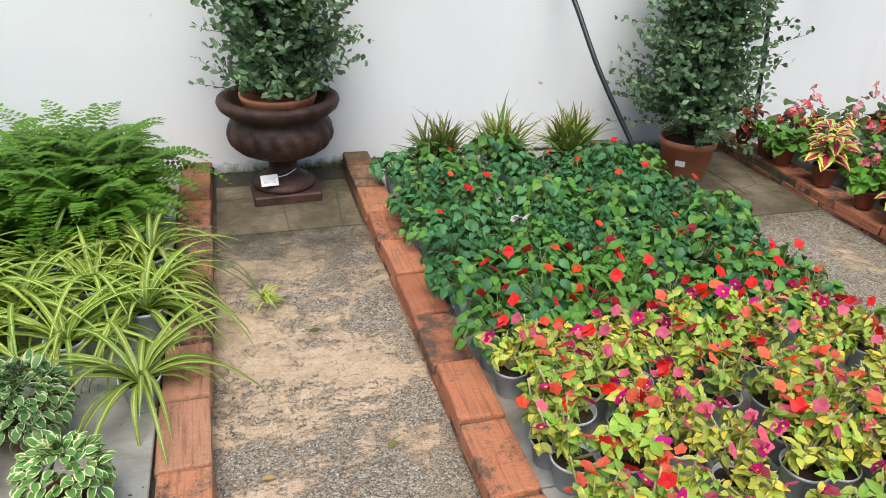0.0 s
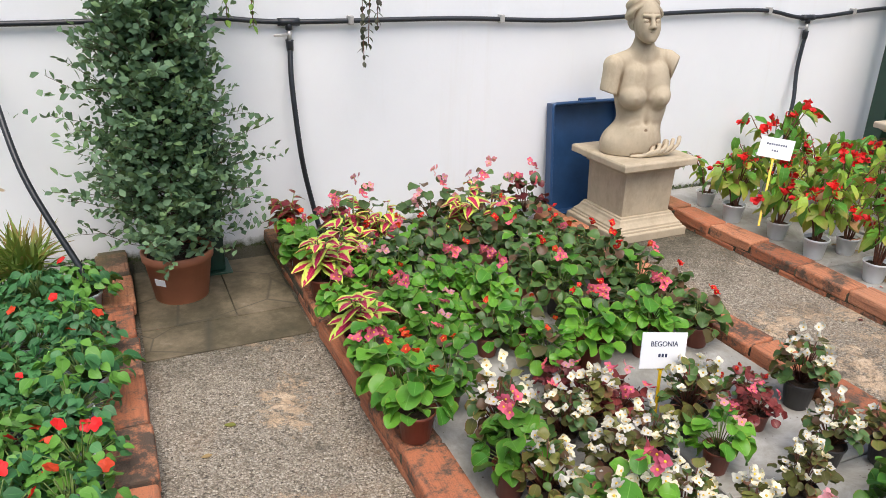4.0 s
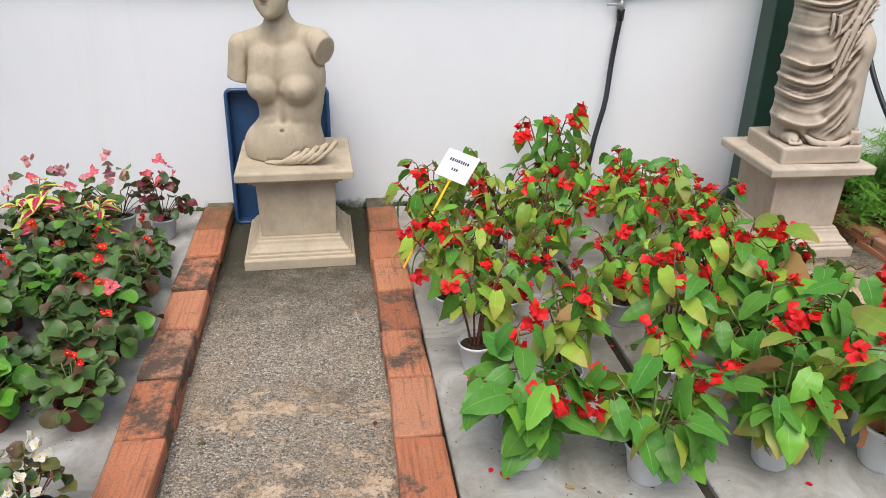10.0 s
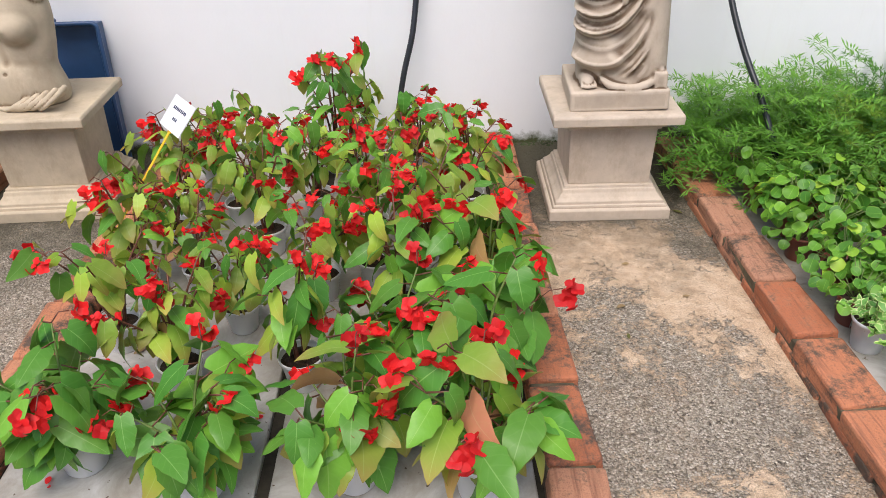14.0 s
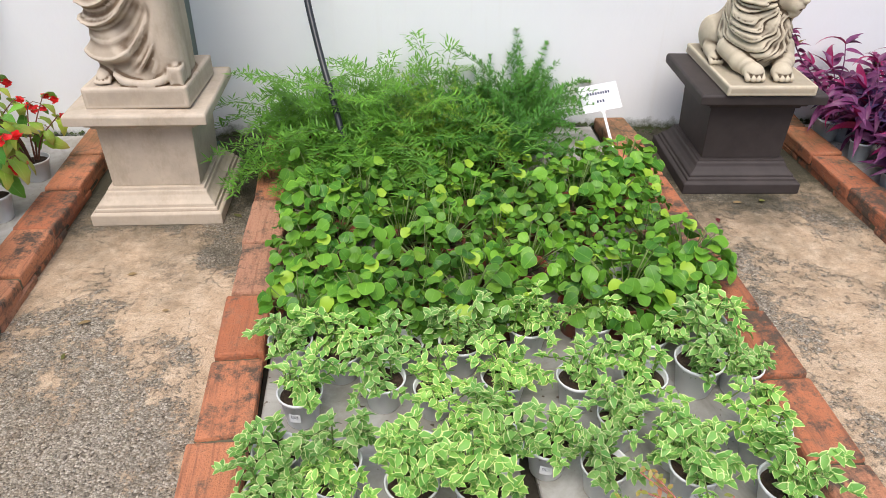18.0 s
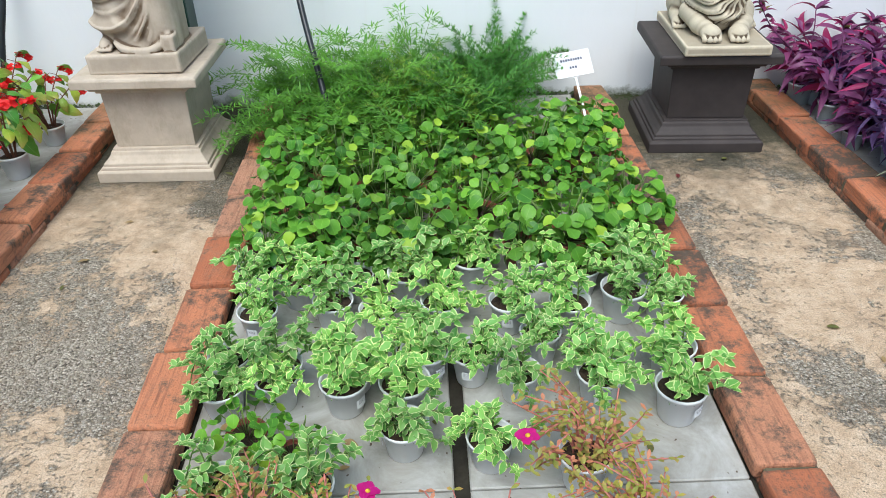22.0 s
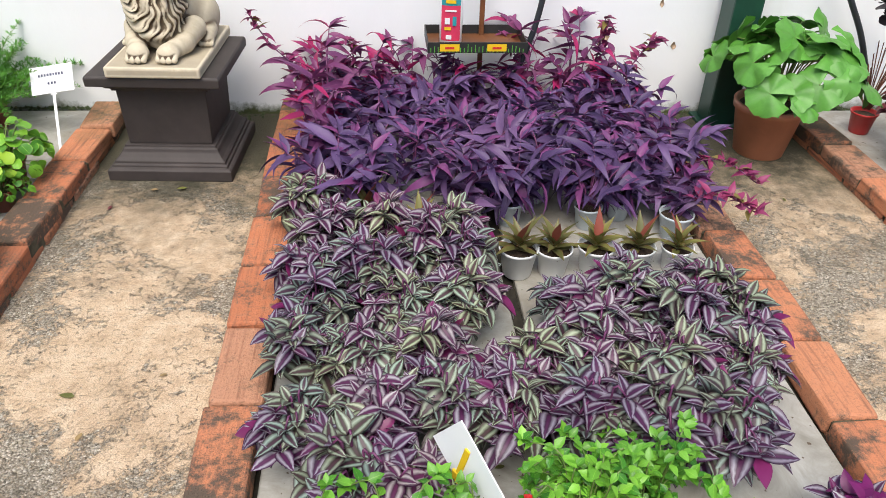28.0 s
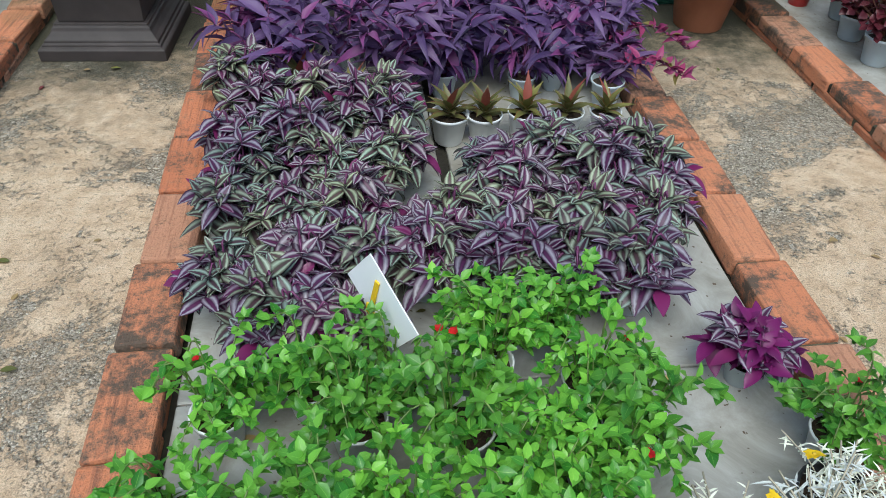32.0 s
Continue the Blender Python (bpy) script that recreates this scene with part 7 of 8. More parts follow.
def leafy_column(name, label, seed, m, h, r):
    th = thing(name, label, "shrub", m)
    g, st = tall_shrub(seed, h, r)
    tagged(geo_part("twig_growth", st, M_BARK, th), "", "", "", "stuff")
    tagged(geo_part("foliage", g, L_SHRUB, th), "", "", "", "stuff")
    return th


leafy_column("column_shrub", "dense grey-green shrub growing in the iron urn", 5, pose(0.165, 3.07, 0.42), 0.95, 0.34)
tp = thing("terracotta_pot", "large terracotta plastic pot beside the wall", "pot", pose(2.035, 2.925, 0))
geo_part("pot_body", lathe([(0.096, 0), (0.100, 0.004), (0.124, 0.165), (0.132, 0.167), (0.134, 0.196), (0.130, 0.200), (0.122, 0.196), (0.120, 0.175), (0.002, 0.172)], 40), M_TERRA, tp)
geo_part("soil", lathe([(0.119, 0.174), (0.06, 0.182), (0.002, 0.182)], 24, None, (0, 0), False), M_SOIL, tp)
part("pot_label", box(-0.022, -0.001, -0.014, 0.022, 0.001, 0.014), M_CARD, tp).matrix_basis = pose(-0.078, -0.083, 0.10, 9, 0, -43)
leafy_column("column_shrub", "tall grey-green shrub in a terracotta pot", 8, pose(2.035, 2.925, 0.18), 1.12, 0.40)

# ---- irrigation pipe on the wall, with taps and hoses ----
pipe_pts = [(-6, 1.03), (0.2, 1.02), (1.45, 0.995), (2.24, 1.004), (2.60, 0.983), (3.35, 0.985), (3.95, 0.968), (4.63, 0.993), (5.20, 0.998), (5.55, 0.955), (6.13, 0.998), (6.68, 1.0), (7.75, 1.012), (8.52, 1.017), (9.60, 1.026), (10.14, 1.011), (10.57, 0.999), (10.81, 1.012), (11.1, 1.03), (17, 1.04)]
pp = thing("water_pipe", "black plastic irrigation pipe clipped along the wall", "pipe")
geo_part("pipe", tube(curve_points([(x, wall_y(x) - 0.022, z) for x, z in pipe_pts], 10), 0.0108, 10), M_PIPE, pp)
for x, z in [(0.8, 1.012), (1.9, 0.999), (2.22, 1.004), (2.87, 0.986), (3.6, 0.980), (5.25, 0.995), (5.9, 0.982), (7.2, 1.006), (7.75, 1.012), (8.52, 1.017), (8.96, 1.021), (9.46, 1.026), (10.12, 1.017), (10.98, 1.024), (11.6, 1.033)]:
    clip = part("pipe_clip", box(-0.012, -0.016, -0.019, 0.012, 0.020, 0.019, 0.003), M_CLIP, pp)
    clip.matrix_basis = pose(x, wall_y(x) - 0.020, z)


def tap(x, z, path, side=1):
    """A tee with a small valve and the hose that hangs from it."""
    y = wall_y(x) - 0.022
    th = thing("hose_tap", "black pipe tee with a small valve and hanging hose", "tap", None, "hose taps")
    geo_part("tee", tube([(x - 0.045, y, z), (x - 0.018, y, z), (x + 0.018, y, z), (x + 0.045, y, z)], 0.0165, 12), M_PIPE, th)
    geo_part("tee_stub", tube([(x, y, z), (x, y - 0.002, z - 0.032)], 0.014, 12), M_PIPE, th)
    geo_part("valve", tube([(x, y - 0.002, z - 0.030), (x, y - 0.003, z - 0.075)], 0.0105, 10), M_CLIP, th)
    part("lever", box(-0.002, -0.006, -0.005, 0.066, -0.002, 0.005, 0.0015), M_CLIP, th).matrix_basis = pose(x, y - 0.010, z - 0.050, 0, 4, 0 if side > 0 else 180)
    geo_part("collar", tube([(x, y - 0.003, z - 0.072), (x, y - 0.003, z - 0.080), (x, y - 0.004, z - 0.100), (x, y - 0.004, z - 0.118)], 0.0175, 12, None, 0.8), M_PIPE, th)
    geo_part("hose", tube(curve_points([(x, y - 0.004, z - 0.105)] + path, 10), 0.0115, 10), M_PIPE, th)


tap(1.455, 0.995, [(1.495, 3.20, 0.79), (1.565, 3.0, 0.51), (1.70, 2.845, 0.20), (1.745, 2.80, 0.085)], -1)
tap(2.602, 0.983, [(2.592, 3.27, 0.74), (2.603, 3.24, 0.50), (2.625, 3.25, 0.34), (2.668, 3.28, 0.15), (2.69, 3.27, 0.045)], -1)
tap(5.550, 0.955, [(5.53, 3.26, 0.67), (5.505, 3.22, 0.50), (5.462, 3.19, 0.34), (5.42, 3.15, 0.12), (5.41, 3.14, 0.045)], -1)
tap(6.66, 1.0, [(6.663, 3.195, 0.783), (6.672, 3.10, 0.63), (6.708, 2.99, 0.47), (6.76, 2.85, 0.301), (6.80, 2.76, 0.14), (6.81, 2.74, 0.05)], -1)
tap(9.597, 1.026, [(9.572, 3.18, 0.84), (9.553, 3.15, 0.675), (9.505, 3.13, 0.40), (9.43, 3.11, 0.19), (9.37, 3.09, 0.05)])
tap(10.585, 1.000, [(10.61, 3.19, 0.80), (10.68, 3.14, 0.58), (10.80, 3.10, 0.36), (10.90, 3.06, 0.10), (10.92, 3.04, 0.02)])

# ---- blue tray behind the bust ----
tr = thing("plastic_tray", "dark blue plastic tray leaning upright against the wall", "tray", pose(4.095, 3.228, 0.003, -5.5, 0, 0) @ Matrix.Diagonal((0.97, 1, 0.98, 1)))
part("tray_base", box(-0.205, 0.022, 0.006, 0.205, 0.027, 0.574), M_BLUE, tr)
for nm, b in (("side_wall", (-0.212, -0.030, 0.0, -0.204, 0.027, 0.58)), ("side_wall", (0.204, -0.030, 0.0, 0.212, 0.027, 0.58)), ("end_wall", (-0.204, -0.030, 0.0, 0.204, 0.027, 0.008)), ("end_wall", (-0.204, -0.030, 0.572, 0.204, 0.027, 0.58))):
    part(nm, box(*b, 0.002), M_BLUE, tr)
corner = [(sx * 0.190 + 0.022 * math.cos(q), -0.032, 0.29 + sz * 0.268 + 0.022 * math.sin(q)) for sx, sz, q0 in ((1, 1, 0), (-1, 1, 90), (-1, -1, 180), (1, -1, 270)) for q in np.radians(np.linspace(q0, q0 + 90, 6))]
geo_part("rim", tube(corner + corner[:2], 0.009, 8), M_BLUE, tr)
part("handle", box(-0.05, -0.036, 0.578, 0.05, -0.010, 0.600, 0.004), M_BLUE, tr)


# ---- plant signs ----
def text_part(body, size, mat, parent, m, depth=0.0006):
    cu = bpy.data.curves.new("lettering", "FONT")
    cu.body, cu.size, cu.extrude, cu.align_x, cu.align_y = body, size, depth, "CENTER", "CENTER"
    ob = new("lettering", cu)
    me = bpy.data.meshes.new_from_object(ob)
    bpy.data.objects.remove(ob)
    me.materials.clear()
    me.materials.append(mat)
    return place("lettering", me, parent, m)


def plant_sign(label, m, stick, colour, word="", seed=1, wide=0.148, high=0.10, turn=0.0):
    th = thing("plant_sign", label, "sign", m, "plant signs")
    part("stake", box(-0.005, 0.001, -stick, 0.005, 0.005, 0.0, 0.001), colour, th)
    card = part("card", box(-wide / 2, -0.0015, -0.005, wide / 2, 0.0015, high, 0.0), M_CARD, th, "white printed card")
    card.matrix_basis = Matrix.Rotation(math.radians(turn), 4, "Y")
    part("clip", box(-0.011, 0.001, -0.012, 0.011, 0.007, 0.018, 0.002), colour, th)
    r = random.Random(seed)
    if word:
        text_part(word, 0.021, M_INK, card, pose(0, -0.0022, high * 0.66, 90))
    x = -0.046
    for i in range(9 if not word else 0):
        w = r.uniform(0.007, 0.0095)
        part("printed_letter", box(x, -0.0024, high * 0.60, x + w * 0.8, -0.0016, high * 0.60 + 0.011), M_INK, card)
        x += w + 0.002
    for i in range(3):
        part("printed_letter", box(-0.016 + 0.011 * i, -0.0024, high * 0.28, -0.009 + 0.011 * i, -0.0016, high * 0.28 + 0.010), M_INK, card)
    return th


plant_sign("white begonia sign on a yellow stake among the pots", pose(3.205, 1.515, 0.210, -14, 8, -8), 0.16, M_YELLOW, "BEGONIA", 1)
plant_sign("white printed sign on a yellow stake among cane begonias", pose(4.725, 2.60, 0.395, -42, 0, -50), 0.36, M_YELLOW, "", 2, 0.150, 0.104, 4)
plant_sign("white printed sign on a white stake among ferns", pose(7.745, 2.99, 0.205, -44, -7, 6), 0.27, M_WHITEPLASTIC, "", 3)
plant_sign("white card sign on a yellow stake seen from behind", pose(9.037, 1.205, 0.205, 4, 0, 127), 0.173, M_YELLOW, "", 4, 0.165, 0.10, -36)

s6 = [o for o in bpy.data.objects if o.name.startswith("plant_sign") and not o.parent][-1]
part("stake_tip", box(-0.006, 0.0016, 0.0, 0.006, 0.0055, 0.085, 0.001), M_YELLOW, s6).matrix_basis = Matrix.Rotation(math.radians(-12), 4, "Y")

# ---- display stand with bottle ----
st = thing("display_stand", "brown steel display stand with a printed header board and tray", "display stand", pose(9.302, 3.145, SLAB_Z))
part("pole", box(-0.009, -0.009, 0.0, 0.009, 0.009, 0.965, 0.002), M_BROWNSTEEL, st)
part("foot", box(-0.08, -0.10, 0.0, 0.08, 0.06, 0.006, 0.001), M_BROWNSTEEL, st)
board = part("header_board", box(-0.195, -0.014, 0.65, -0.010, -0.008, 0.955, 0.001), M_BLACKBOARD, st, "black printed header board")
part("yellow_band", box(-0.180, -0.0152, 0.886, -0.014, -0.0142, 0.932), M_YELLOW, board)
for i, (c, w) in enumerate([(M_GREENINK, 0.016), (M_GREENINK, 0.008), (M_GREENINK, 0.016), (M_RED, 0.020), (M_GREENINK, 0.014), (M_GREENINK, 0.012)]):
    part("logo_bar", box(-0.160 + 0.022 * i, -0.0160, 0.896 + (0.004 if i % 2 else 0), -0.160 + 0.022 * i + w, -0.0153, 0.918), c, board)
for x, z, r, c in ((-0.150, 0.745, 0.020, M_RED), (-0.168, 0.700, 0.016, M_CHALK), (-0.140, 0.690, 0.014, M_CHALK), (-0.165, 0.81, 0.012, M_CHALK)):
    for k in range(6):
        geo_part("chalk_petal", tube([(x + r * 0.5 * math.cos(a) + r * 0.45 * math.cos(k * 1.047), -0.0150, z + r * 0.5 * math.sin(a) + r * 0.45 * math.sin(k * 1.047)) for a in np.linspace(0, 6.283, 9)], 0.0008, 4), c, board)
geo_part("chalk_can", tube([(-0.09, -0.015, 0.80), (-0.085, -0.015, 0.855), (-0.03, -0.015, 0.86), (-0.025, -0.015, 0.80), (-0.09, -0.015, 0.80), (-0.135, -0.015, 0.83)], 0.0014, 5), M_BLUECHALK, board)
geo_part("heart", lathe([(0.001, 0.0), (0.014, 0.006), (0.016, 0.016), (0.001, 0.030)], 12), M_RED, board, "", pose(-0.052, -0.0145, 0.815) @ Matrix.Diagonal((1, 0.06, 1, 1)))
geo_part("price_burst", lathe([(0.001, 0.0006), (0.047, 0.0006), (0.048, 0.0)], 36, None, (0, 0), False, lambda a, r, z: r * (1 + 0.05 * math.sin(9 * a))), M_YELLOW, board, "", pose(-0.066, -0.0150, 0.705, 90, 0, 0) @ Matrix.Diagonal((1, 0.62, 1, 1)))
UP = Matrix.Translation((-0.035, 0, 0.062)) @ Matrix.Diagonal((0.92, 1, 1, 1))
tray = part("tray_floor", box(-0.19, -0.19, 0.268, 0.19, 0.012, 0.271), M_BROWNSTEEL, st, "brown shallow tray")
tray.matrix_basis = UP
for b in ((-0.192, -0.194, 0.266, 0.192, -0.190, 0.304), (-0.192, 0.012, 0.266, 0.192, 0.016, 0.304), (-0.196, -0.194, 0.266, -0.192, 0.016, 0.304), (0.192, -0.194, 0.266, 0.196, 0.016, 0.304)):
    part("tray_edge", box(*b), M_BLACKBOARD, tray)
for x in (-0.11, 0.075):
    part("printed_tab", box(x - 0.038, -0.1952, 0.272, x + 0.038, -0.1942, 0.298), M_YELLOW, tray)
    part("printed_bar", box(x - 0.018, -0.1962, 0.280, x + 0.018, -0.1953, 0.288), M_RED, tray)
r = random.Random(3)
for i in range(26):
    x = -0.185 + 0.0145 * i
    part("chalk_blade", box(x, -0.1948, 0.268, x + 0.003, -0.1941, 0.268 + r.uniform(0.012, 0.03)), M_GREENINK, tray)
bt = thing("fertiliser_bottle", "white plastic fertiliser bottle with a pink label and red cap", "bottle", pose(9.176, 3.040, SLAB_Z + 0.3332, 0, 0, -8) @ Matrix.Diagonal((1, 1, 0.90, 1)))
ov = lambda q, z, k=0.62: [(q * math.cos(a), k * q * math.sin(a), z) for a in np.linspace(0, 2 * math.pi, 28, endpoint=False)]
geo_part("bottle_body", loft([ov(0.036, 0), ov(0.041, 0.004), ov(0.042, 0.10), ov(0.042, 0.205), ov(0.038, 0.225), ov(0.020, 0.240, 0.85), ov(0.0175, 0.244, 1), ov(0.0175, 0.258, 1)]), M_WHITEPLASTIC, bt)
geo_part("cap", loft([ov(0.021, 0.252, 1), ov(0.021, 0.276, 1), ov(0.019, 0.280, 1), ov(0.015, 0.281, 1), ov(0.014, 0.296, 1), ov(0.012, 0.298, 1)]), M_RED, bt)
lab = geo_part("label_front", loft([[(0.0425 * math.cos(a), 0.62 * 0.0432 * math.sin(a) - 0.0004, z) for a in np.linspace(-2.5, -0.64, 12)] for z in (0.02, 0.09, 0.16)], False, False), M_PINKLABEL, bt)
geo_part("label_band", loft([[(0.0425 * math.cos(a), 0.62 * 0.0434 * math.sin(a) - 0.0004, z) for a in np.linspace(-2.5, -0.64, 12)] for z in (0.16, 0.196)], False, False), M_TEAL, bt)
for x, z, w, h, c in ((0, 0.176, 0.018, 0.006, M_YELLOW), (-0.012, 0.10, 0.009, 0.012, M_WHITEPLASTIC), (0.014, 0.10, 0.007, 0.018, M_TEAL), (-0.010, 0.07, 0.012, 0.006, M_YELLOW), (0.0, 0.140, 0.02, 0.003, M_WHITEPLASTIC), (-0.006, 0.035, 0.010, 0.008, M_WHITEPLASTIC)):
    part("label_print", box(x - w, -0.0296, z - h, x + w, -0.0272, z + h), c, bt)

# ---- leopard plant on the path and the far bed ----
lp = thing("leopard_plant", "leopard plant with large round green leaves in terracotta", "potted plant", pose(10.365, 2.86, 0))
geo_part("pot", lathe([(0.088, 0), (0.092, 0.004), (0.122, 0.175), (0.130, 0.178), (0.132, 0.205), (0.120, 0.205), (0.118, 0.185), (0.002, 0.182)], 36), M_TERRA, lp)
geo_part("soil", lathe([(0.117, 0.184), (0.06, 0.19), (0.002, 0.19)], 20, None, (0, 0), False), M_SOIL, lp)


def round_leaf(i):
    """A kidney leaf with a wavy, toothed margin and a notch at the stalk."""
    r = random.Random(900 + i)
    g, n = Geo(), 40
    rim, mid = [], []
    for k in range(n):
        a = -math.pi / 2 + 0.30 + (2 * math.pi - 0.60) * k / (n - 1)
        q = 0.076 * (1 + 0.03 * math.sin(4.5 * k + i) + 0.03 * (k % 2)) * (0.93 + 0.12 * abs(math.sin(a * 0.5)))
        w = 0.007 * math.sin(5 * a + i)
        rim.append((q * math.cos(a), q * math.sin(a), w - 0.008))
        mid.append((q * 0.5 * math.cos(a), q * 0.5 * math.sin(a), 0.4 * w + 0.004))
    verts = [(0, 0, 0)] + mid + rim
    uvs = [(0.5, 0.0)] + [(0.25, k / n) for k in range(n)] + [(0.05, k / n) for k in range(n)]
    faces = [(0, 1 + k, 2 + k) for k in range(n - 1)] + [(1 + k, 1 + n + k, 2 + n + k, 2 + k) for k in range(n - 1)]
    g.add(verts, faces, uvs)
    return g.mesh("leaf", L_LIGR)


L_LIGR = plain("leopard plant blade", (0.085, 0.27, 0.035), 0.48, 0, 0.22, 20, 0.2)
RL = [round_leaf(i) for i in range(5)]
rr = random.Random(77)
for i in range(40):
    a, t = i * 2.399 + rr.gauss(0, 0.25), math.sqrt((i + 0.5) / 40)
    p = Vector((0.28 * t * math.cos(a) + 0.03, 0.24 * t * math.sin(a), 0.49 - 0.18 * t * t + rr.uniform(-0.06, 0.03)))
    sc = rr.uniform(0.75, 1.15)
    stalk = geo_part("leaf_stalk", tube(curve_points([(0.03 * math.cos(a), 0.03 * math.sin(a), 0.185), (0.5 * p.x, 0.5 * p.y, 0.15 + 0.6 * p.z), tuple(p)], 4), 0.0028, 5), M_STEM, lp)
    place("leaf", rr.choice(RL), lp, Matrix.Translation(p) @ Matrix.Rotation(a, 4, "Z") @ Matrix.Rotation(0.15 + 0.75 * t + rr.gauss(0, 0.25), 4, "Y") @ Matrix.Rotation(rr.gauss(0, 0.3), 4, "X") @ Matrix.Rotation(rr.uniform(0, 6), 4, "Z") @ Matrix.Diagonal((sc, sc, sc, 1)))


# ---- far bed: burgundy foliage plants ----
def foliage_pot(seed, mat, name, label, pot, radius=0.11, height=0.16, size=0.05, leaves=60, shape="round"):
    rng = random.Random(seed)
    th, z = potted(name, label, "potted plant", *pot, group="burgundy foliage plants")
    g, sg = Geo(), Geo()
    dome(g, sg, rng, leaves, radius, height, z + 0.02, size, size * 0.9, shape, 1.0, 0.6, (-0.3, 0.5), 5, 0.15, 0.4, 0.002, 1, 0.2, 0.25)
    fine_part("stem_growth", sg, M_REDSTEM, th)
    fine_part("foliage", g, mat, th)
    return th


L_COPPER = leaf_material("coppery coral-bells leaf", (0.24, 0.055, 0.03), (0.12, 0.03, 0.022), rough=0.4, rib=(0.3, 0.09, 0.05))
scatter([foliage_pot(1, L_COPPER, "coral_bells", "coral bells with large coppery red leaves in a pot", WHITE, 0.13, 0.15, 0.085, 44), foliage_pot(2, L_BURG, "burgundy_plant", "burgundy leaved bushy plant in a grey pot", GREY, 0.10, 0.22, 0.035, 150, "ovate")],
        [(11.05, 2.62, 0), (11.12, 2.40, 0), (11.30, 2.66, 0), (10.92, 2.82, 1), (10.86, 2.64, 1), (11.1, 2.9, 1), (11.35, 2.9, 0), (10.84, 2.44, 1), (11.0, 2.2, 0), (11.3, 2.3, 0)], R)
bp = foliage_pot(3, L_BLACKLEAF, "black_plant", "tall plant with near-black leaves on thin stems", ("redpot", M_REDPOT), 0.085, 0.10, 0.06, 40)
bp.matrix_basis = pose(10.82, 2.96, SLAB_Z)
for ch in bp.children:
    if ch.name.startswith("foliage"):
        ch.matrix_basis = pose(0, 0, 0.36)
    if ch.name.startswith("stem_growth"):
        ch.matrix_basis = Matrix.Diagonal((1, 1, 3.4, 1)) @ pose(0, 0, -0.06)


# ---- hanging pots above the wall: only their trailing shoots come down into view ----
def hanging_pot(x, y, seed, mat, drops, label):
    rng = random.Random(seed)
    th = thing("hanging_pot", label, "hanging plant", pose(x, y, 0), "hanging pots")
    geo_part("pot", lathe([(0.07, 3.12), (0.075, 3.124), (0.105, 3.25), (0.108, 3.256), (0.10, 3.256), (0.002, 3.245)], 28), M_BROWNPOT, th)
    for k in range(3):
        a = 2.094 * k
        geo_part("wire", tube([(0.10 * math.cos(a), 0.10 * math.sin(a), 3.25), (0, 0, 3.5)], 0.0015, 5), M_CLIP, th)
    geo_part("hook", tube([(0, 0, 3.5), (0, 0, 3.65)], 0.0022, 5), M_CLIP, th)
    g, sg = Geo(), Geo()
    for dx, dy, low in drops:
        pts = curve_points([(0.3 * dx, 0.3 * dy, 3.25), (dx, dy, 3.20), (dx * 1.1 + 0.01, dy, (2.6 + low) / 2), (dx + rng.uniform(-0.02, 0.02), dy, low)], 30)
        tube(pts, 0.0017, 4, sg)
        for i, p in enumerate(pts):
            for s in range(2 if p[2] < 1.35 else 0):
                ln = rng.uniform(0.022, 0.036)
                leaf(g, aim(p, rng.uniform(0, 6.28), rng.uniform(-1.3, -0.2), 0), ln, ln * 0.6, "ovate", 4, 0.3, 0.3, 0, 0, 0, rng)
    fine_part("shoot_growth", sg, M_REDSTEM, th)
    fine_part("foliage", g, mat, th)


L_LIMEVINE = leaf_material("lime trailing leaf", (0.22, 0.36, 0.06), (0.10, 0.22, 0.03))
hanging_pot(2.36, 3.10, 1, L_LIMEVINE, [(-0.03, -0.04, 1.02), (0.03, -0.05, 1.0)], "hanging pot with lime green trailing shoots")
hanging_pot(2.88, 3.10, 2, L_VINE, [(-0.04, 0.0, 0.84), (0.0, -0.05, 0.92), (0.05, 0.02, 0.98)], "hanging pot with dusky trailing shoots")
hanging_pot(10.55, 3.02, 8, L_BURG, [(-0.10, 0.0, 1.10), (-0.06, -0.05, 1.12), (-0.02, 0.04, 1.13), (0.05, -0.02, 1.12), (0.10, 0.0, 1.14)], "hanging pot with reddish trailing shoots")

# ---- planting beyond the glass ----
L_FAR = leaf_material("far shrub leaf", (0.16, 0.24, 0.06), (0.06, 0.12, 0.03), under=(0.42, 0.40, 0.10))


def far_shrub(seed):
    rng = random.Random(seed)
    th = thing("garden_shrub", "leafy green shrub growing beyond the glazing", "shrub", None, "shrubs beyond the glass")
    g, sg = Geo(), Geo()
    for k in range(420):
        a, c = rng.uniform(0, 6.283), rng.uniform(-0.6, 1)
        q = 0.55 * rng.uniform(0.6, 1.05) * (1 + 0.25 * math.sin(3 * a + seed))
        p = Vector((q * math.cos(a) * math.sqrt(1 - c * c), q * math.sin(a) * math.sqrt(1 - c * c), 0.75 + 0.62 * c * rng.uniform(0.8, 1.1)))
        leaf(g, aim(p, rng.uniform(0, 6.28), rng.uniform(-0.8, 0.8), 0), rng.uniform(0.06, 0.14), 0.06, "ovate", 3, 0.3, 0.4, 0, 0, 0, rng)
    for k in range(6):
        a = k * 1.05
        tube([(0, 0, -0.04), (0.12 * math.cos(a), 0.12 * math.sin(a), 0.4), (0.3 * math.cos(a), 0.3 * math.sin(a), 0.9)], 0.014, 6, sg, 0.4)
    tagged(geo_part("branches", sg, M_BARK, th), "", "", "", "stuff")
    tagged(geo_part("foliage", g, L_FAR, th), "", "", "", "stuff")
    return th


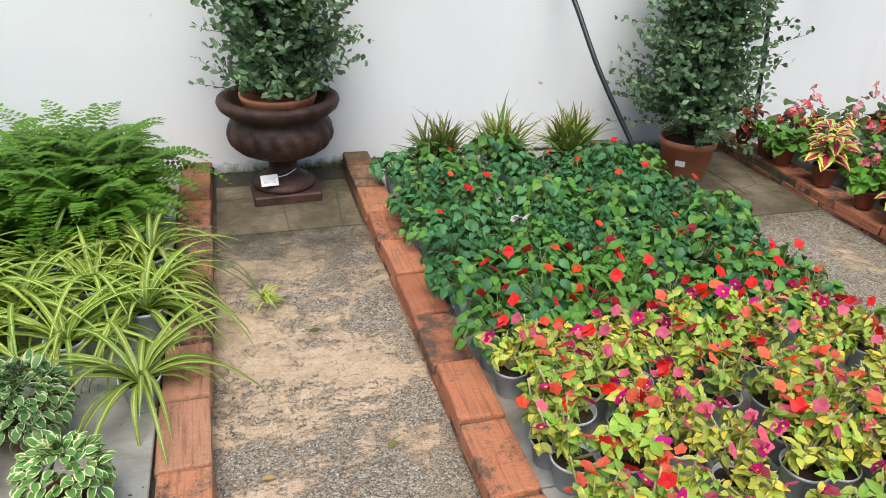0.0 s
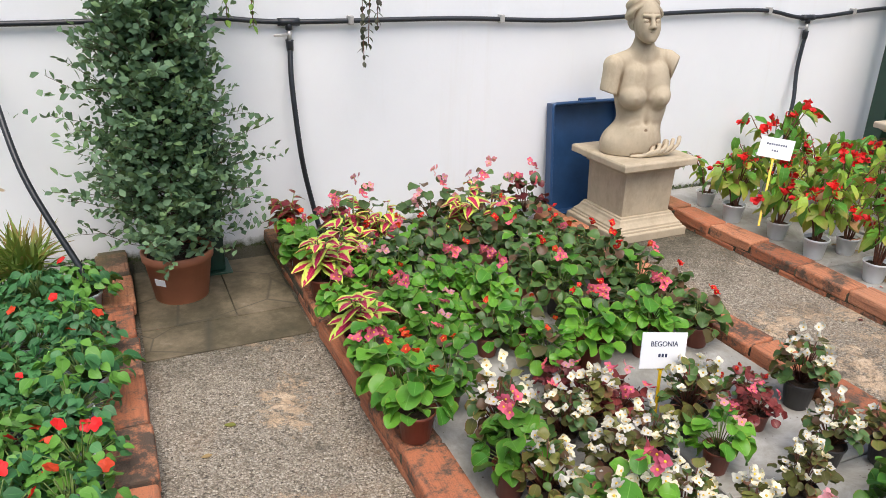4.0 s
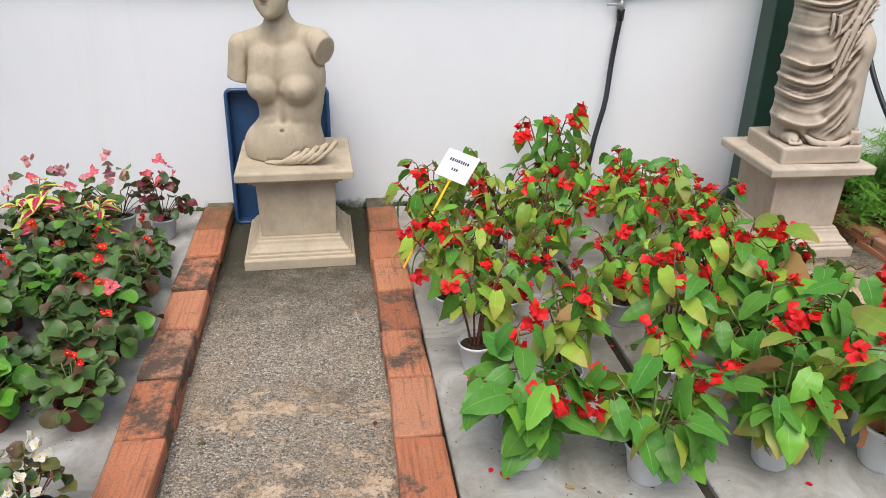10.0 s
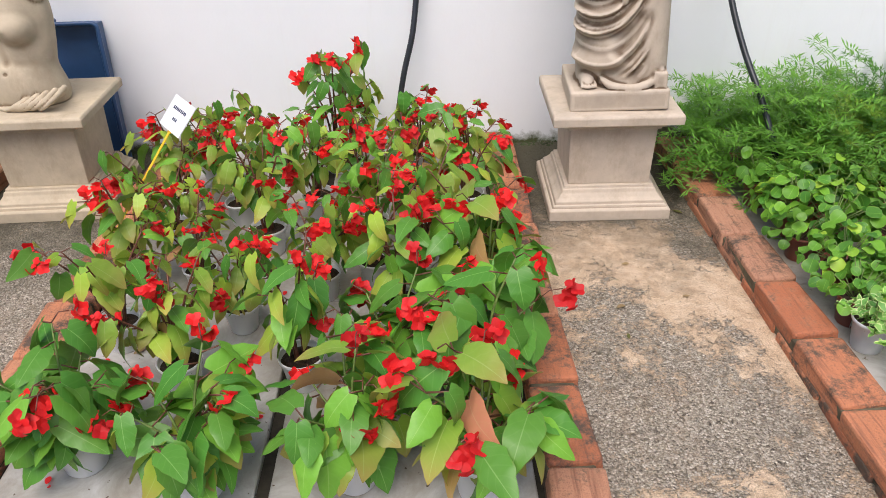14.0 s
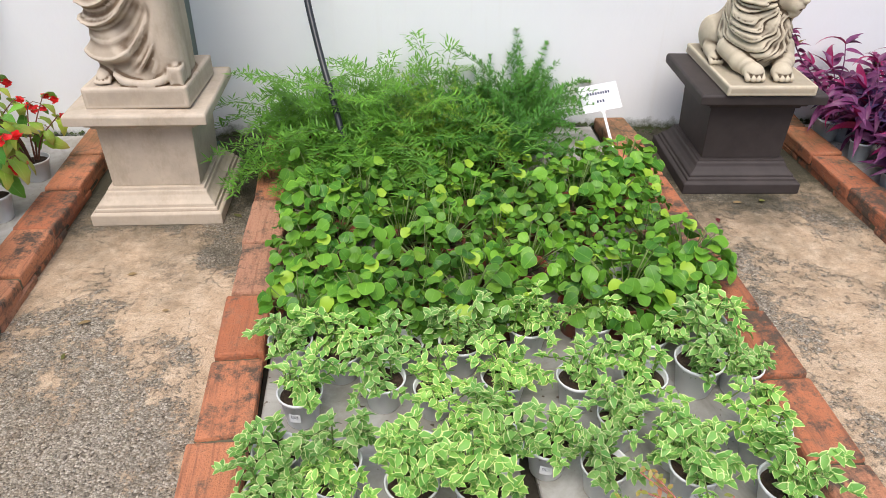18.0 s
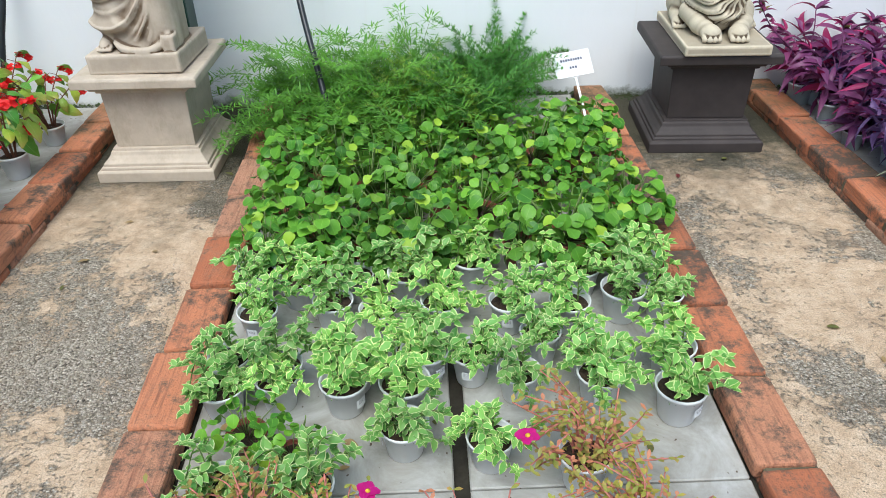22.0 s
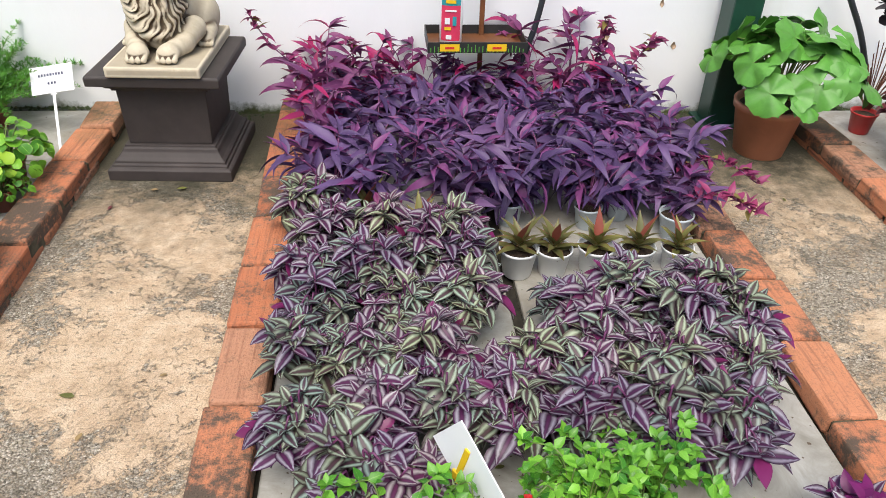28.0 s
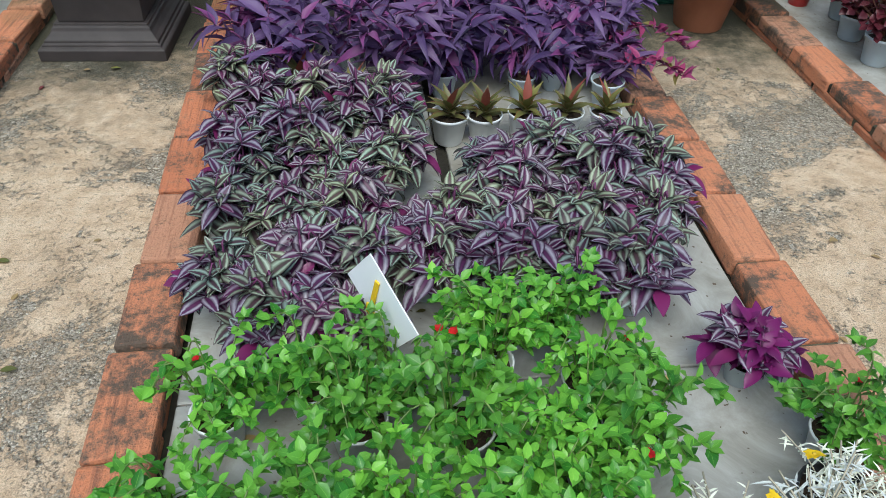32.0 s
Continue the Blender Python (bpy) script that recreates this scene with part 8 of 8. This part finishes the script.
scatter([far_shrub(1), far_shrub(2), far_shrub(3)], [(-1 + 0.8 * i + R.gauss(0, 0.2), 5.0 + R.uniform(0, 2.2)) for i in range(19)], R, -0.02, (0.8, 1.25))

# ---- fallen petals and leaves ----
deb = random.Random(5)
fall_leaf = Geo()
leaf(fall_leaf, Matrix.Identity(4), 0.034, 0.018, "ovate", 4, 0.35, -0.2)
FALLEN = [fall_leaf.mesh("fallen_leaf", m) for m in (L_STRAW, L_WINE, L_STRAW, L_BRONZE)]
PETAL = Geo()
leaf(PETAL, Matrix.Identity(4), 0.018, 0.016, "round", 3, 0.3, -0.3)
FALLEN_RED = PETAL.mesh("fallen_petal", P_RED)


def strew(name, label, meshes, n, x0, x1, y0, y1, z):
    for i in range(n):
        ob = new(name, deb.choice(meshes))
        ob.matrix_basis = pose(deb.uniform(x0, x1), deb.uniform(y0, y1), z + 0.003, deb.uniform(-8, 8), deb.uniform(-8, 8), deb.uniform(0, 360)) @ Matrix.Diagonal([deb.uniform(0.5, 1.1)] * 3 + [1])
        tagged(ob, label, "fallen leaf", "litter on the ground")


for (a, b), (c, d) in zip(BEDS, BEDS[1:]):
    strew("fallen_leaf", "small dry fallen leaf lying on the path", FALLEN, 7, b + 0.03, c - 0.03, 1.0, 2.7, 0.0)
strew("fallen_petal", "red begonia petal lying on the stone slab", [FALLEN_RED], 16, 4.62, 5.75, 1.2, 2.4, SLAB_Z)
strew("fallen_leaf", "small dry fallen leaf lying on the stone slab", FALLEN, 22, 4.62, 5.75, 1.15, 2.6, SLAB_Z)
strew("fallen_leaf", "small dry fallen leaf lying on the stone slab", FALLEN, 22, 6.65, 7.75, 0.8, 1.5, SLAB_Z)
strew("fallen_leaf", "small dry fallen leaf lying on the stone slab", FALLEN, 14, 8.68, 9.82, 0.9, 2.0, SLAB_Z)

# ---- moss along the foot of the wall, cement patches, a stuck label ----
ms, mg = random.Random(31), Geo()
for i in range(2600):
    x = ms.uniform(-1.4, 10.9)
    dense = 0.5 + 0.5 * math.sin(2.3 * x) * math.sin(0.9 * x + 1)
    in_bed = any(a < x < b for a, b in BEDS)
    y, q = wall_y(x) - abs(ms.gauss(0, 0.012 + 0.012 * dense)), ms.uniform(0.004, 0.011)
    z = (SLAB_Z if in_bed else 0.0) - 0.002
    mg.add([(x - q, y, z), (x, y - q, z), (x + q, y, z), (x, y + q, z), (x + ms.uniform(-q, q) * 0.4, y, z + q * ms.uniform(0.5, 1.3))], [(0, 1, 4), (1, 2, 4), (2, 3, 4), (3, 0, 4)])
mo = geo_part("moss", mg, plain("dark green moss", (0.045, 0.065, 0.022), 0.95, 0, 0.4, 40), None)
tagged(mo, "dark green moss along the foot of the white wall", "moss", "", "stuff")
def old_cement(nt, n, l, b):
    """Stained brown-grey cement, smooth, with hair cracks."""
    p = world_coords(n, l)
    col = ramp(n, l, noise_tex(n, l, 5, 9, 0.72, p), [(0.3, (0.045, 0.04, 0.022)), (0.46, (0.095, 0.078, 0.045)), (0.60, (0.17, 0.135, 0.085)), (0.76, (0.32, 0.27, 0.20))])
    v = n.new("ShaderNodeTexVoronoi")
    v.feature = "DISTANCE_TO_EDGE"
    v.inputs["Scale"].default_value = 2.6
    l.new(p, v.inputs["Vector"])
    crack = ramp(n, l, v.outputs["Distance"], [(0.0, (1, 1, 1)), (0.012, (0, 0, 0))])
    col = mix(n, l, maths(n, l, "MULTIPLY", crack, 0.75), col, (0.05, 0.045, 0.03))
    l.new(col, b.inputs["Base Color"])
    b.inputs["Roughness"].default_value = 0.8
    bump(n, l, b, noise_tex(n, l, 45, 5, 0.7, p), 0.35, 0.003)


M_CEMENT = material("old brown-grey cement", old_cement)
for u0, v0, u1, v1 in ((BEDS[1][1] + 0.01, 2.66, 2.20, 3.19), (2.205, 2.66, BEDS[2][0] - 0.012, 3.19), (BEDS[1][1] + 0.01, 2.44, BEDS[2][0] - 0.012, 2.655), (BEDS[0][1] + 0.012, 2.70, BEDS[1][0] - 0.012, 3.19)):
    tagged(part("cement_patch", box(u0, v0, 0.0005, u1, v1, 0.005, 0.001), M_CEMENT), "smooth cement patch in the path near the wall", "paving", "", "structure")

M_CHIP = plain("bare tan render", (0.50, 0.36, 0.24), 0.9, 0, 0.3, 60)
for x, z, w, h in ((9.81, 0.327, 0.020, 0.032), (10.02, 0.46, 0.010, 0.016), (10.10, 0.29, 0.012, 0.018)):
    cg, cr = Geo(), random.Random(int(100 * x))
    ring = [(x + w * math.cos(q) * cr.uniform(0.55, 1.1), wall_y(x) - 0.0018, z + h * math.sin(q) * cr.uniform(0.55, 1.1)) for q in np.linspace(0, 6.28, 13)[:-1]]
    cg.add(ring + [(p[0], p[1] + 0.003, p[2]) for p in ring], [tuple(range(12))] + [(i, (i + 1) % 12, 12 + (i + 1) % 12, 12 + i) for i in range(12)])
    tagged(geo_part("paint_chip", cg, M_CHIP), "small spot of bare tan render where paint has flaked", "paint chip", "", "structure")
